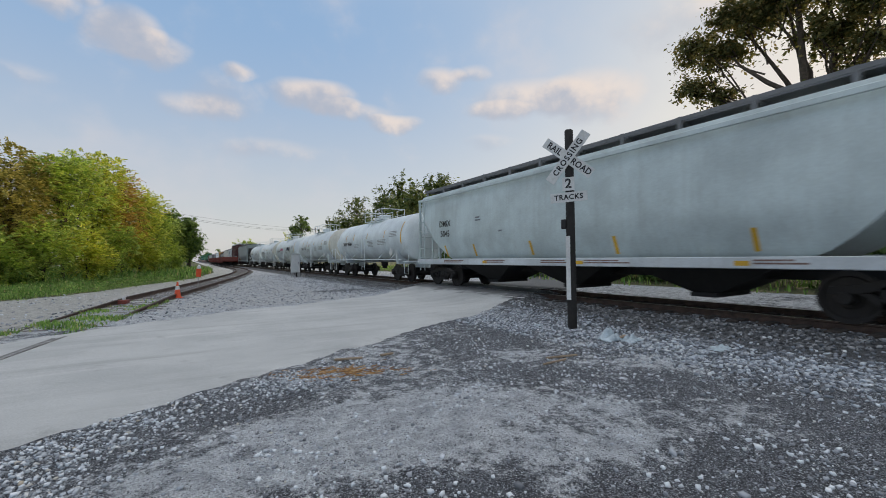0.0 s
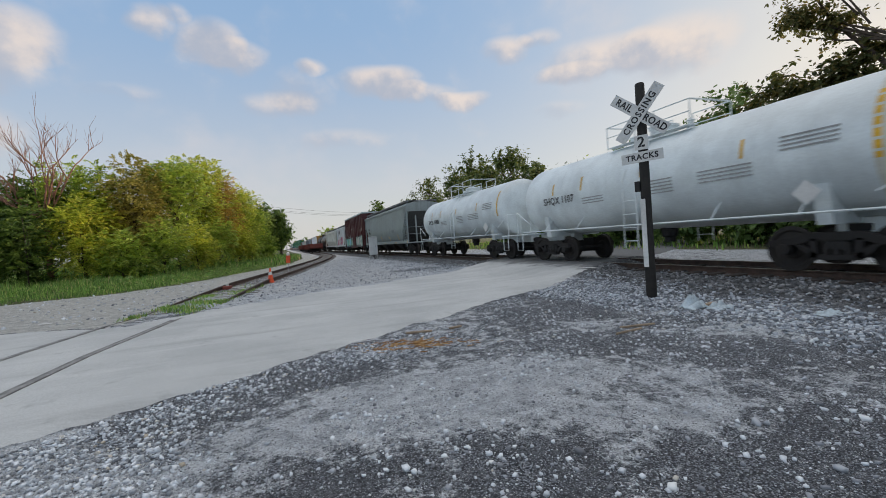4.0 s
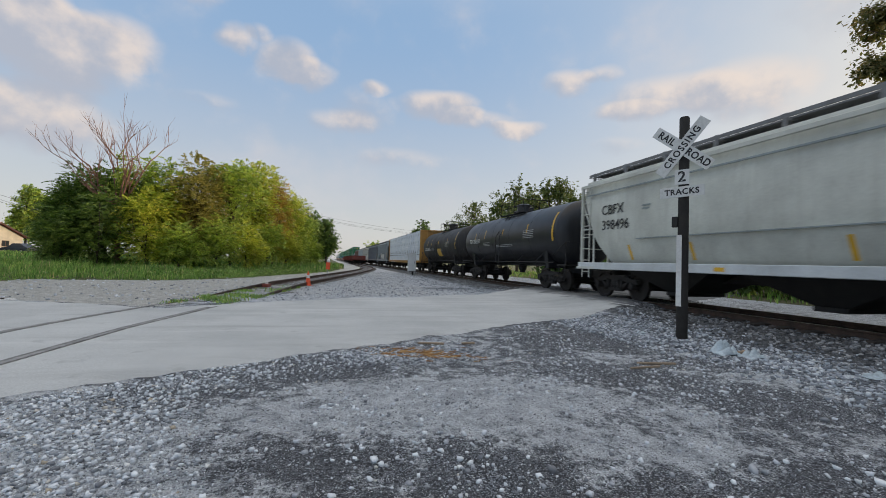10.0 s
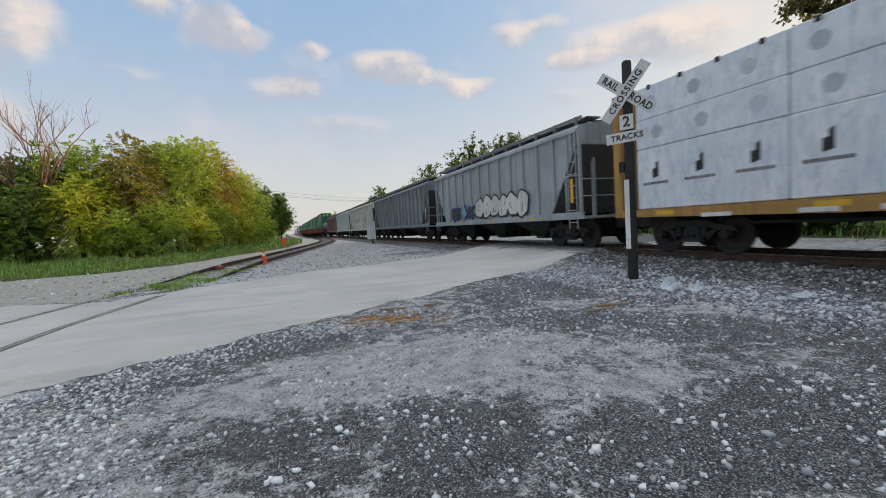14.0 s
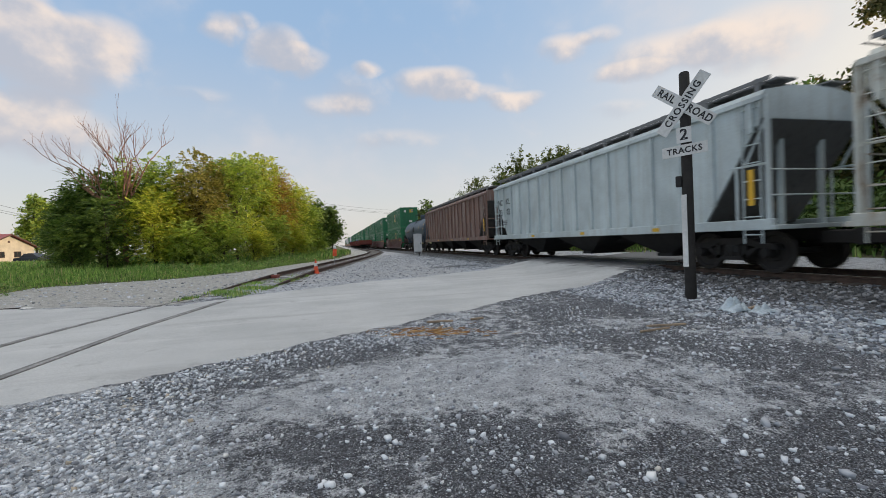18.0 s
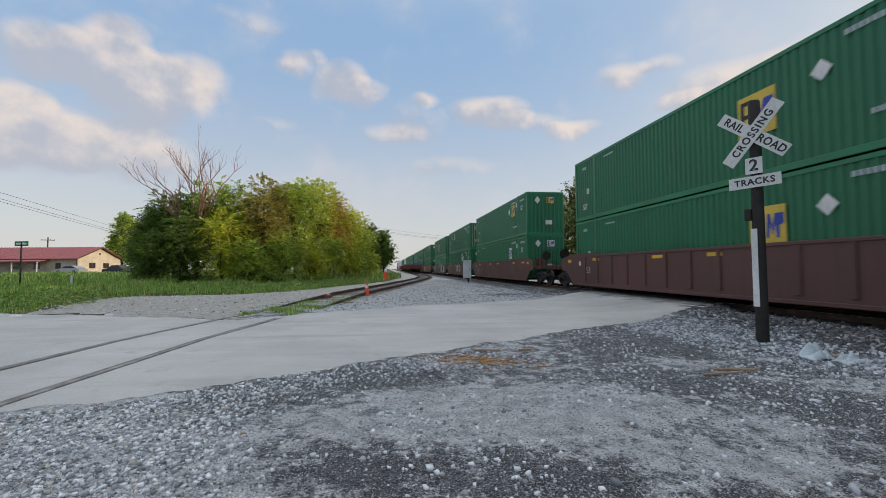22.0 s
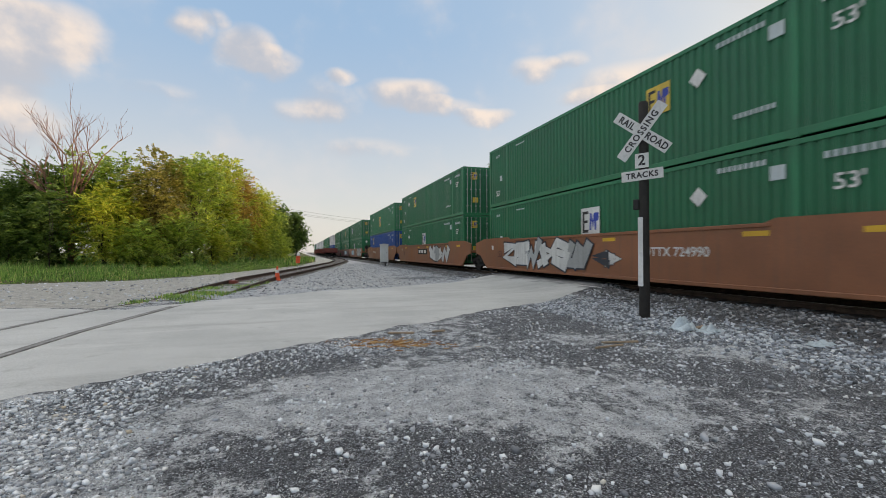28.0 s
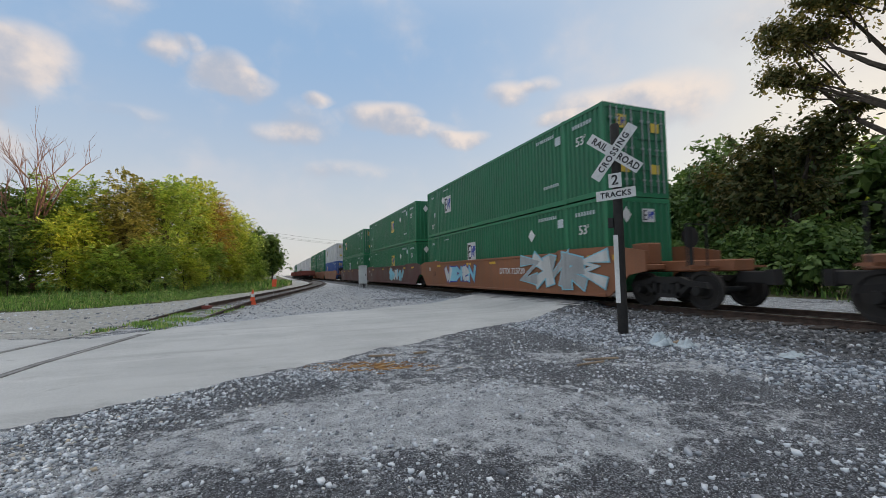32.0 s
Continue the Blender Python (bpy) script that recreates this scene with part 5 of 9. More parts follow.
def build_trees():
    rng = random.Random(8)
    # overgrown row left of the siding: x, y, top, radius, leaf tone
    row = [(-19.2, 39.5, 6.6, 1.9, "leaf_dark"), (-17.6, 36, 6.4, 2.3, "leaf_dark"), (-15.6, 36.5, 7.6, 2.7, "leaf_dark"), (-13.4, 37.5, 8.9, 3.0, "leaf_mid"),
           (-10.2, 37.5, 9.2, 3.0, "leaf_olive"), (-8.2, 40, 9.4, 3.0, "leaf_mid"), (-7.4, 45, 10.7, 3.3, "leaf_yellow"), (-6.0, 50, 10.0, 2.9, "leaf_rust"),
           (-5.2, 56, 9.6, 2.9, "leaf_yellow"), (-4.6, 63, 9.4, 2.8, "leaf_mid")]
    for i, (x, y, top, r, tone) in enumerate(row):
        tree("bush_tree", x, y, lumpy(rng, r, top - 0.2, 0.6, 13), 0.12, 24000, 0.125, MAT[tone], {"leaf_dark": "dense dark green overgrown tree beside the siding", "leaf_mid": "leafy green tree in the overgrown row", "leaf_olive": "olive brown late-summer tree in the overgrown row", "leaf_yellow": "yellowing green tree in the overgrown row", "leaf_rust": "rust-tinged tree in the overgrown row"}[tone], seed=30 + i, frond=0.62)
    low = [(-18.5, 36, 3.9, 1.4, "leaf_dark"), (-16.8, 33.5, 4.4, 2.0, "leaf_dark"), (-14.6, 33, 5.6, 2.5, "leaf_dark"), (-12.2, 34, 5.6, 2.2, "leaf_yellow"), (-10.2, 34, 3.8, 2.0, "leaf_mid"),
           (-8.2, 35.5, 4.6, 2.1, "leaf_mid"), (-6.5, 38, 4.4, 2.0, "leaf_yellow"), (-5.6, 43, 4.8, 2.1, "leaf_mid"), (-4.6, 49, 4.6, 2.1, "leaf_yellow"), (-3.8, 56, 4.4, 2.0, "leaf_mid"), (-2.6, 64, 4.2, 2.0, "leaf_mid"), (-12.0, 36, 7.0, 2.2, "leaf_yellow")]
    for i, (x, y, top, r, tone) in enumerate(low):
        tree("bush", x, y, lumpy(rng, r, top - 0.3, 0.1, 7), 0.05, 10000, 0.11, MAT[tone], "thick green shrub spilling over the grass", "bush", 60 + i, 0.2, frond=0.5)
    for i, (x, y, top, r) in enumerate([(-3.2, 78, 9.6, 3.2), (-0.6, 80, 8.6, 2.6), (-3.0, 96, 9.0, 3.6), (-1, 120, 8.5, 4), (-8, 75, 8, 4), (-14, 52, 7, 4)]):
        tree("tree", x, y, lumpy(rng, r, top, 0.6, 9), 0.2, 7000, 0.2, MAT["leaf_dark"], "dark green tree at the end of the row", seed=80 + i)
    tree("tree", -66, 117, lumpy(rng, 4.2, 15.2, 2.0, 9), 0.3, 16000, 0.26, MAT["leaf_mid"], "leafy green tree standing behind the house", seed=89)
    # bare dead tree above the shrubs
    z = float(ground_height(-14.2, 34.6))
    dead = thing("dead_tree", "bare bleached dead tree above the shrubs", "tree", at=Matrix.Translation((-14.2, 34.6, z)))
    g = Geo()
    r2 = random.Random(77)

    def grow(p, d, ln, r, depth):
        pts = [p]
        q = p
        for _ in range(4):
            d = (d + Vector((r2.uniform(-0.16, 0.16), r2.uniform(-0.16, 0.16), r2.uniform(-0.02, 0.12)))).normalized()
            q = q + d * ln / 4
            pts.append(q)
        g.tube(pts, r, 5, r * 0.45)
        if depth:
            for _ in range(3):
                k = r2.randint(1, 4)
                dd = (d + Vector((r2.uniform(-0.75, 0.75), r2.uniform(-0.6, 0.6), r2.uniform(-0.1, 0.5)))).normalized()
                grow(pts[k], dd, ln * r2.uniform(0.5, 0.75), r * 0.5, depth - 1)

    limb(g, r2, (0, 0, 0), (0, 0, 4.6), 0.2, 0.13, 0.03)
    for dx, dz, ln in ((-1.0, 0.85, 5.2), (-0.75, 0.8, 5.0), (-0.3, 1, 4.4), (0.12, 1, 4.6), (0.36, 1, 5.4), (0.6, 0.95, 5.8), (-1.0, 0.5, 4.6), (-0.1, 1, 5)):
        grow(Vector((0, 0, 4.2)), Vector((dx, r2.uniform(-0.3, 0.3), dz)).normalized(), ln * 0.66, 0.075, 3)
    part("trunk", g, MAT["deadwood"], dead)
    leaf_cloud("ivy", [(0.1, -0.1, 6.4, 0.22, 0.22, 2.0), (0, 0, 3, 0.6, 0.6, 2.4)], 2600, 0.1, MAT["leaf_mid"], dead, 5)
    # across the main line
    tree("tall_tree", 24, 8.3, [(0.2, 0.2, 14.4, 1.9, 2.0, 1.6), (0, 2.2, 13.6, 1.4, 1.4, 1.0), (0, 4.0, 12.4, 1.2, 1.3, 0.8), (0, 5.8, 11.0, 1.0, 1.1, 0.7), (0.3, 4.4, 10.2, 0.8, 0.9, 0.5), (0, -2.0, 12.8, 1.5, 1.3, 1.3), (0.2, -0.4, 11.6, 1.1, 1.5, 1.2), (0, -0.8, 9.0, 0.55, 0.7, 1.5), (0, 0, 6.3, 0.6, 0.7, 2.2), (0.2, -1.6, 10.5, 0.8, 0.8, 0.7), (0, 5.6, 13.2, 1.0, 1.2, 0.8), (0, 3.8, 14.2, 1.1, 1.3, 0.8), (0, 1.6, 15.2, 1.3, 1.3, 0.8)], 0.30, 34000, 0.105, MAT["leaf_dusk"], "tall thin-crowned tree against the evening sky", seed=3, fork=0.45)
    tree("tree", 25, 15.2, [(0, 0, 7.4, 1.9, 2.0, 1.5), (0, -2.4, 7.6, 1.5, 1.7, 1.3), (0, 2.2, 6.4, 1.6, 1.8, 1.2), (0, 0, 5.0, 2.4, 3.0, 1.6), (0, -3.4, 8.6, 0.9, 0.9, 0.8)], 0.2, 12000, 0.15, MAT["leaf_russet"], "reddish brown tree behind the track", seed=4)
    # the one at (31.5, 5.0) is added to keep sun off the lot
    for i, (x, y, top, r, tone) in enumerate([(29, -0.5, 13.8, 4.0, "leaf_dark"), (30, -6.5, 16.4, 5.0, "leaf_dark"), (31.5, 5.0, 9.4, 4.2, "leaf_dark"), (29, -12, 12.6, 5.0, "leaf_dark"), (31, -20, 13, 5.5, "leaf_dark"), (30, -30, 12, 5.5, "leaf_dark"), (28.5, 20.5, 10.0, 3.6, "leaf_dark"), (29, 26, 8.4, 3.4, "leaf_mid"), (29, 31, 8.2, 3.2, "leaf_dark"), (27, 3.5, 6.0, 2.6, "leaf_mid"),
                                                (27, 37.5, 7.8, 3.2, "leaf_mid"), (27, 42.5, 9.8, 3.4, "leaf_dark"), (27, 47, 12.4, 3.6, "leaf_mid"), (28, 54, 12, 4.0, "leaf_dark"), (28, 61, 14.4, 4.4, "leaf_mid"), (29, 70, 14.4, 5, "leaf_dark"), (28, 82, 14.4, 5, "leaf_dark"), (27, 94, 11, 4.4, "leaf_dark")]):
        tree("tree", x, y, lumpy(rng, r, top, 0.8, 10), 0.24, 14000 if y < 36 else 8000, 0.19 if y < 50 else 0.22, MAT["leaf_deep" if y < 36 else "leaf_far"], "full dark green tree across the main line" if tone == "leaf_dark" else "leafy green tree across the main line", seed=100 + i)
    for i in range(15):
        x, y = 21.5 + rng.uniform(-0.8, 1.5), -24 + i * 4.4 + rng.uniform(-0.8, 0.8)
        if -8 < y < 3.5:
            x += 5.5
        tree("bush", x, y, lumpy(rng, 2.5, rng.uniform(3.0, 4.6), 0.0, 6), 0.07, 4600, 0.18, MAT["leaf_deep"], "dark undergrowth along the far side of the line", "bush", 180 + i, 0.2)
    # added row, mostly hidden, that keeps the low sun off the ground
    for i in range(13):
        x, y = 33.5 + rng.uniform(-1, 1), -20 + i * 4.6 + rng.uniform(-0.8, 0.8)
        tree("tree", x, y, lumpy(rng, 3.6, rng.uniform(8.8, 9.6), 0.0, 9), 0.18, 7000, 0.40, MAT["leaf_deep"], "added dense dark tree that blocks the low sun", "tree", 210 + i, 0.2)
    tree("tree", 33, 155, lumpy(rng, 4.5, 17, 4, 8), 0.35, 3500, 0.35, MAT["leaf_dark"], "lone dark tree far along the line", seed=140)
    for i, (x, y, top, r) in enumerate([(36, 190, 13, 7), (24, 230, 12, 7), (-8, 190, 11, 7), (-14, 240, 12, 9), (-30, 110, 8, 6), (-62, 120, 8, 5), (-75, 118, 7, 5), (38, 12, 12, 6), (40, -2, 13, 6), (38, 30, 11, 6), (40, 50, 12, 6), (-95, 90, 8, 6), (-120, 70, 9, 7)]):
        tree("tree", x, y, lumpy(rng, r, top, 0.5, 9), 0.3, 3600, 0.36, MAT["leaf_mid" if i % 3 else "leaf_yellow"], "distant leafy green tree beyond the grass", seed=150 + i)
    # belt of woods that closes the place behind the camera and far off
    leaves = []
    for i in range(150):
        a = radians(95 + i * 1.13)
        d = rng.uniform(85, 120)
        leaves.append((math.sin(a) * d, math.cos(a) * d, 4.0, rng.uniform(4, 6), rng.uniform(4, 6), rng.uniform(4, 6)))
    for i in range(40):
        leaves.append((rng.uniform(-260, 260), rng.uniform(420, 520), 5, 14, 10, rng.uniform(6, 9)))
    woods = leaf_cloud("distant_woods", leaves, 20000, 1.0, MAT["leaf_dark"], None, 9)
    tagged(woods, "distant dark green woods round the place", "woods", kind="stuff")


def build_weeds():
    """Leafy weeds in low clumps through the grass and along its ragged edge."""
    rng = random.Random(61)
    clumps = []
    while len(clumps) < 260:
        y = rng.uniform(15, 44)
        x = float(grass_edge(y)) - abs(rng.gauss(0, 3.2)) + 0.3
        if x < -24 or on_road(x, y, 0.3):
            continue
        r = rng.uniform(0.18, 0.5)
        clumps.append((x, y, float(ground_height(x, y)) + r * 0.45, r, r, r * rng.uniform(0.5, 1.1)))
    weeds = leaf_cloud("weeds", clumps, 26000, 0.05, MAT["leaf_weed"], None, 62, 0.2)
    tagged(weeds, "leafy green weeds in clumps along the grass", "weeds", kind="stuff")


build_trees()
build_weeds()


# ---- the freight train; each car stands with its origin on the rail tops, -y leading ----
MOVING = []
SPEED = 14.5


def build_truck_meshes():
    out = {}
    wheel = Geo().lathe([(-0.07, 0.10), (-0.07, 0.20), (-0.035, 0.24), (-0.035, 0.38), (-0.07, 0.41), (-0.07, 0.455), (0.045, 0.46), (0.05, 0.485), (0.07, 0.485), (0.07, 0.40), (0.03, 0.37), (0.03, 0.22), (0.07, 0.18), (0.07, 0.10)], (0, 0, 0), "x", 22)
    out["wheel"] = wheel.mesh("wheel", MAT["wheel"], True)
    g = Geo()
    x0, x1 = -0.07, 0.07
    top = [(-1.16, 0.52), (-1.10, 0.66), (-0.70, 0.70), (-0.42, 0.80), (0.42, 0.80), (0.70, 0.70), (1.10, 0.66), (1.16, 0.52), (0.66, 0.56), (0.40, 0.64), (-0.40, 0.64), (-0.66, 0.56)]
    g.prism(top, "x", x0, x1)
    low = [(-0.70, 0.56), (-0.36, 0.26), (0.36, 0.26), (0.70, 0.56), (0.54, 0.56), (0.30, 0.36), (-0.30, 0.36), (-0.54, 0.56)]
    g.prism(low, "x", x0, x1)
    for s in (-1, 1):
        g.box(x0, x1, s * 0.36 - 0.06, s * 0.36 + 0.06, 0.30, 0.68)
        g.lathe([(-0.13, 0.05), (-0.13, 0.11), (0.02, 0.13), (0.1, 0.13)], (0, s * 0.89, 0.46), "x", 14)
    for k in (-0.17, 0, 0.17):
        g.tube([(0, k, 0.36), (0, k, 0.60)], 0.07, 8)
    out["frame"] = g.mesh("side_frame", MAT["iron"], True)
    b = Geo().cbox(-1.05, 1.05, -0.18, 0.18, 0.45, 0.78, 0.03)
    for s in (-1, 1):
        b.tube([(-0.8, s * 0.89, 0.46), (0.8, s * 0.89, 0.46)], 0.075, 8)
        b.box(-0.9, 0.9, s * 0.45 - 0.05, s * 0.45 + 0.05, 0.30, 0.40)
    b.lathe([(0.78, 0.3), (0.92, 0.3)], (0, 0, 0), "z", 16)
    out["bolster"] = b.mesh("truck", MAT["dark"])
    c = Geo().cbox(-0.12, 0.12, -0.62, 0.15, 0.62, 0.92, 0.03).box(-0.16, 0.16, -0.75, -0.55, 0.60, 0.95)
    out["coupler"] = c.mesh("coupler", MAT["iron"])
    return out


TRUCK = build_truck_meshes()


def truck(car, y):
    t = part("truck", TRUCK["bolster"], None, car, at=Matrix.Translation((0, y, 0)))
    for sx in (-1, 1):
        part("side_frame", TRUCK["frame"], None, t, at=Matrix.Translation((sx * 1.0, 0, 0)) @ (Matrix.Identity(4) if sx < 0 else Matrix.Rotation(math.pi, 4, "Z")))
        for sy in (-1, 1):
            part("wheel", TRUCK["wheel"], None, t, at=Matrix.Translation((sx * 0.755, sy * 0.89, 0.46)) @ (Matrix.Identity(4) if sx > 0 else Matrix.Rotation(math.pi, 4, "Z")))


def couplers(car, a, b):
    part("coupler", TRUCK["coupler"], None, car, at=Matrix.Translation((0, a, 0)))
    part("coupler", TRUCK["coupler"], None, car, at=Matrix.Translation((0, b, 0)) @ Matrix.Rotation(math.pi, 4, "Z"))


def car_at(name, front, rear, label, category="freight car"):
    """front, rear: the places of the car's ends along the line at the start."""
    ob = thing(name, label, category, "freight train")
    MOVING.append((ob, (front + rear) / 2))
    return ob, rear - front


def ladder(geo, x, y, z0, z1, w=0.42, along="y", r=0.016, rungs=None):
    """Two stiles and rungs; stands out from x."""
    n = rungs or int((z1 - z0) / 0.38)
    for s in (-0.5, 0.5):
        p = (x, y + s * w) if along == "y" else (x + s * w, y)
        geo.tube([(p[0], p[1], z0), (p[0], p[1], z1)], r * 1.3, 5)
    for i in range(n):
        z = z0 + (i + 0.5) * (z1 - z0) / n
        if along == "y":
            geo.tube([(x, y - w / 2, z), (x, y + w / 2, z)], r, 5)
        else:
            geo.tube([(x - w / 2, y, z), (x + w / 2, y, z)], r, 5)
    return geo


def bars(car, x, y, z, rows, w, h, mat, gap=1.7, name="stencil"):
    """Unreadable small print as plain bars."""
    rng = random.Random(int(y * 100) + rows)
    for i in range(rows):
        ww = w * rng.uniform(0.7, 1.0)
        g = flat(Geo(), x, [(-w / 2 - y, z - i * h * gap), (-w / 2 + ww - y, z - i * h * gap), (-w / 2 + ww - y, z + h - i * h * gap), (-w / 2 - y, z + h - i * h * gap)])
        part(name, g, mat, car)


STROKES = [
    [[(-0.45, -0.5), (-0.05, 0.5), (0.45, -0.5)], [(-0.25, -0.12), (0.28, -0.08)]],
    [[(0.42, 0.36), (-0.05, 0.5), (-0.4, 0.2), (0.35, -0.1), (0.1, -0.5), (-0.42, -0.36)]],
    [[(-0.4, -0.5), (-0.36, 0.5), (0.34, -0.45), (0.42, 0.5)]],
    [[(0.42, 0.46), (-0.38, 0.4), (-0.42, -0.45), (0.42, -0.4)], [(-0.4, 0.0), (0.2, 0.04)]],
    [[(-0.4, -0.5), (-0.38, 0.48), (0.3, 0.4), (0.34, 0.1), (-0.3, -0.02), (0.44, -0.5)]],
    [[(-0.4, 0.5), (-0.36, -0.5)], [(0.42, 0.48), (-0.3, 0.02), (0.44, -0.48)]],
    [[(-0.45, 0.5), (-0.1, -0.5), (0.1, 0.1), (0.3, -0.5), (0.48, 0.5)]],
    [[(0.1, 0.5), (-0.42, 0.2), (-0.36, -0.34), (0.2, -0.5), (0.44, -0.1), (0.3, 0.36), (0.0, 0.48)]],
]


def graffiti(car, x, y, z0, z1, width, letters, fill, line, seed, second=None, bubble=False, cloud=None, more=()):
    """Sprayed shapes in a row, each with a heavy outline; y is the end that leads."""
    rng = random.Random(seed)
    w, hh = width / letters, z1 - z0
    last = -1
    tones = [fill, fill, second or fill, *more]
    if cloud:
        # sprayed ground behind the letters
        top, low, n = [], [], letters * 5
        for i in range(n + 1):
            yy = y - w * 0.2 + (width + w * 0.4) * i / n
            edge = 0.35 if i in (0, n) else 1.0
            top.append((yy, (z0 + z1) / 2 + edge * hh * (0.42 + 0.10 * math.sin(i * 1.3 + seed) + rng.uniform(-0.05, 0.05))))
            low.append((yy, (z0 + z1) / 2 - edge * hh * (0.44 + rng.uniform(-0.06, 0.04))))
        g = Geo()
        m = n + 1
        g.add([(xx, *q) for xx in (x, x - 0.0025) for q in top + low],
              [(b + i, b + i + 1, b + m + i + 1, b + m + i) for b in (0, 2 * m) for i in range(n)] + [(i, i + 1, 2 * m + i + 1, 2 * m + i) for k in (0, m) for i in range(k, k + n)] + [(0, m, 3 * m, 2 * m), (n, m + n, 3 * m + n, 2 * m + n)])
        part("graffiti_ground", g, cloud, car)
        x = x - 0.002
    for i in range(letters):
        cy, cz = y + w * (i + 0.5), (z0 + z1) / 2 + rng.uniform(-0.05, 0.05) * hh
        dx = 0.0008 * i
        if bubble:
            rx, rz, n = w * 0.60, hh * rng.uniform(0.42, 0.52), 24
            ph = rng.uniform(0, 6)
            shape = []
            for j in range(n):
                a = 2 * math.pi * j / n
                r = 1 + 0.10 * math.sin(2 * a + ph) + 0.07 * math.sin(5 * a + ph * 2)
                shape.append((math.cos(a) * r, math.sin(a) * r))
            part("graffiti_outline", Geo().prism([(cy + p * rx * 1.08, cz + q * rz * 1.07) for p, q in shape], "x", x - 0.002 - dx, x - 0.004 - dx), line, car)
            part("graffiti_fill", Geo().prism([(cy + p * rx * 0.94, cz + q * rz * 0.93) for p, q in shape], "x", x - 0.004 - dx, x - 0.010 - dx), fill, car)
            for _ in range(2):
                a, b, t = rng.uniform(-0.35, 0.35), rng.uniform(-0.35, 0.4), 0.05
                c, d = a + rng.uniform(-0.2, 0.2), b - rng.uniform(0.2, 0.5)
                part("graffiti_stroke", Geo().prism([(cy + (a - t) * rx, cz + b * rz), (cy + (a + t) * rx, cz + b * rz), (cy + (c + t) * rx, cz + d * rz), (cy + (c - t) * rx, cz + d * rz)], "x", x - 0.010 - dx, x - 0.013 - dx), line, car)
            continue
        pick = rng.choice([k for k in range(len(STROKES)) if k != last])
        last = pick
        slant, flip, turn = rng.uniform(-0.25, 0.3), rng.choice((-1, 1)), rng.random() < 0.6
        t = min(w, hh) * rng.uniform(0.19, 0.25)
        for path in STROKES[pick]:
            pts = []
            for p, q in path:
                p, q = (q, p * flip) if turn else (p * flip, q)
                pts.append(Vector((cy - (p + slant * q) * w * 1.05 + rng.uniform(-0.05, 0.05) * w, cz + q * (hh - 2 * t) + rng.uniform(-0.05, 0.05) * hh)))
            wide = [rng.uniform(0.7, 1.25) for _ in pts]
            part("graffiti_outline", ribbon(pts, wide, t * 1.3, x - 0.002 - dx, x - 0.004 - dx), line, car)
            part("graffiti_fill", ribbon(pts, wide, t, x - 0.004 - dx, x - 0.008 - dx), tones[(i * 2 + seed) % len(tones)], car)


def ribbon(pts, wide, t, xa, xb):
    """One flat bent stroke on a side, in (y, z)."""
    m = len(pts)
    ends = [pts[0] + (pts[0] - pts[1]).normalized() * t * 0.8] + pts[1:-1] + [pts[-1] + (pts[-1] - pts[-2]).normalized() * t * 0.8]
    vs = []
    for i, p in enumerate(ends):
        d = ((pts[min(i + 1, m - 1)] - p).normalized() + (p - pts[max(i - 1, 0)]).normalized()) if 0 < i < m - 1 else (pts[1] - pts[0] if i == 0 else pts[-1] - pts[-2])
        d = d.normalized() if d.length > 0.05 else Vector((0, 1))
        u = Vector((-d.y, d.x)) * t * wide[i] * (1.25 if 0 < i < m - 1 else 1)
        for x in (xa, xb):
            vs += [(x, p.x + u.x, p.y + u.y), (x, p.x - u.x, p.y - u.y)]
    fs = []
    for i in range(m - 1):
        a, b = 4 * i, 4 * i + 4
        fs += [(a, a + 1, b + 1, b), (a + 2, a + 3, b + 3, b + 2), (a, a + 2, b + 2, b), (a + 1, a + 3, b + 3, b + 1)]
    fs += [(0, 1, 3, 2), (4 * m - 4, 4 * m - 3, 4 * m - 1, 4 * m - 2)]
    return Geo().add(vs, fs)


def scribble(car, x, y0, y1, z0, z1, mat, seed, r=0.018):
    """A loose sprayed tag of looping strokes."""
    rng = random.Random(seed)
    g = Geo()
    n = 46
    for _ in range(2):
        pts = []
        for i in range(n):
            k = i / (n - 1)
            pts.append((x - 0.004, y0 + (y1 - y0) * k + 0.10 * math.sin(k * 41 + rng.uniform(0, 0.6)), (z0 + z1) / 2 + (z1 - z0) * 0.48 * math.sin(k * 57 + rng.uniform(-0.7, 0.7))))
        g.tube(pts, r, 4)
    part("graffiti_tag", g, mat, car)


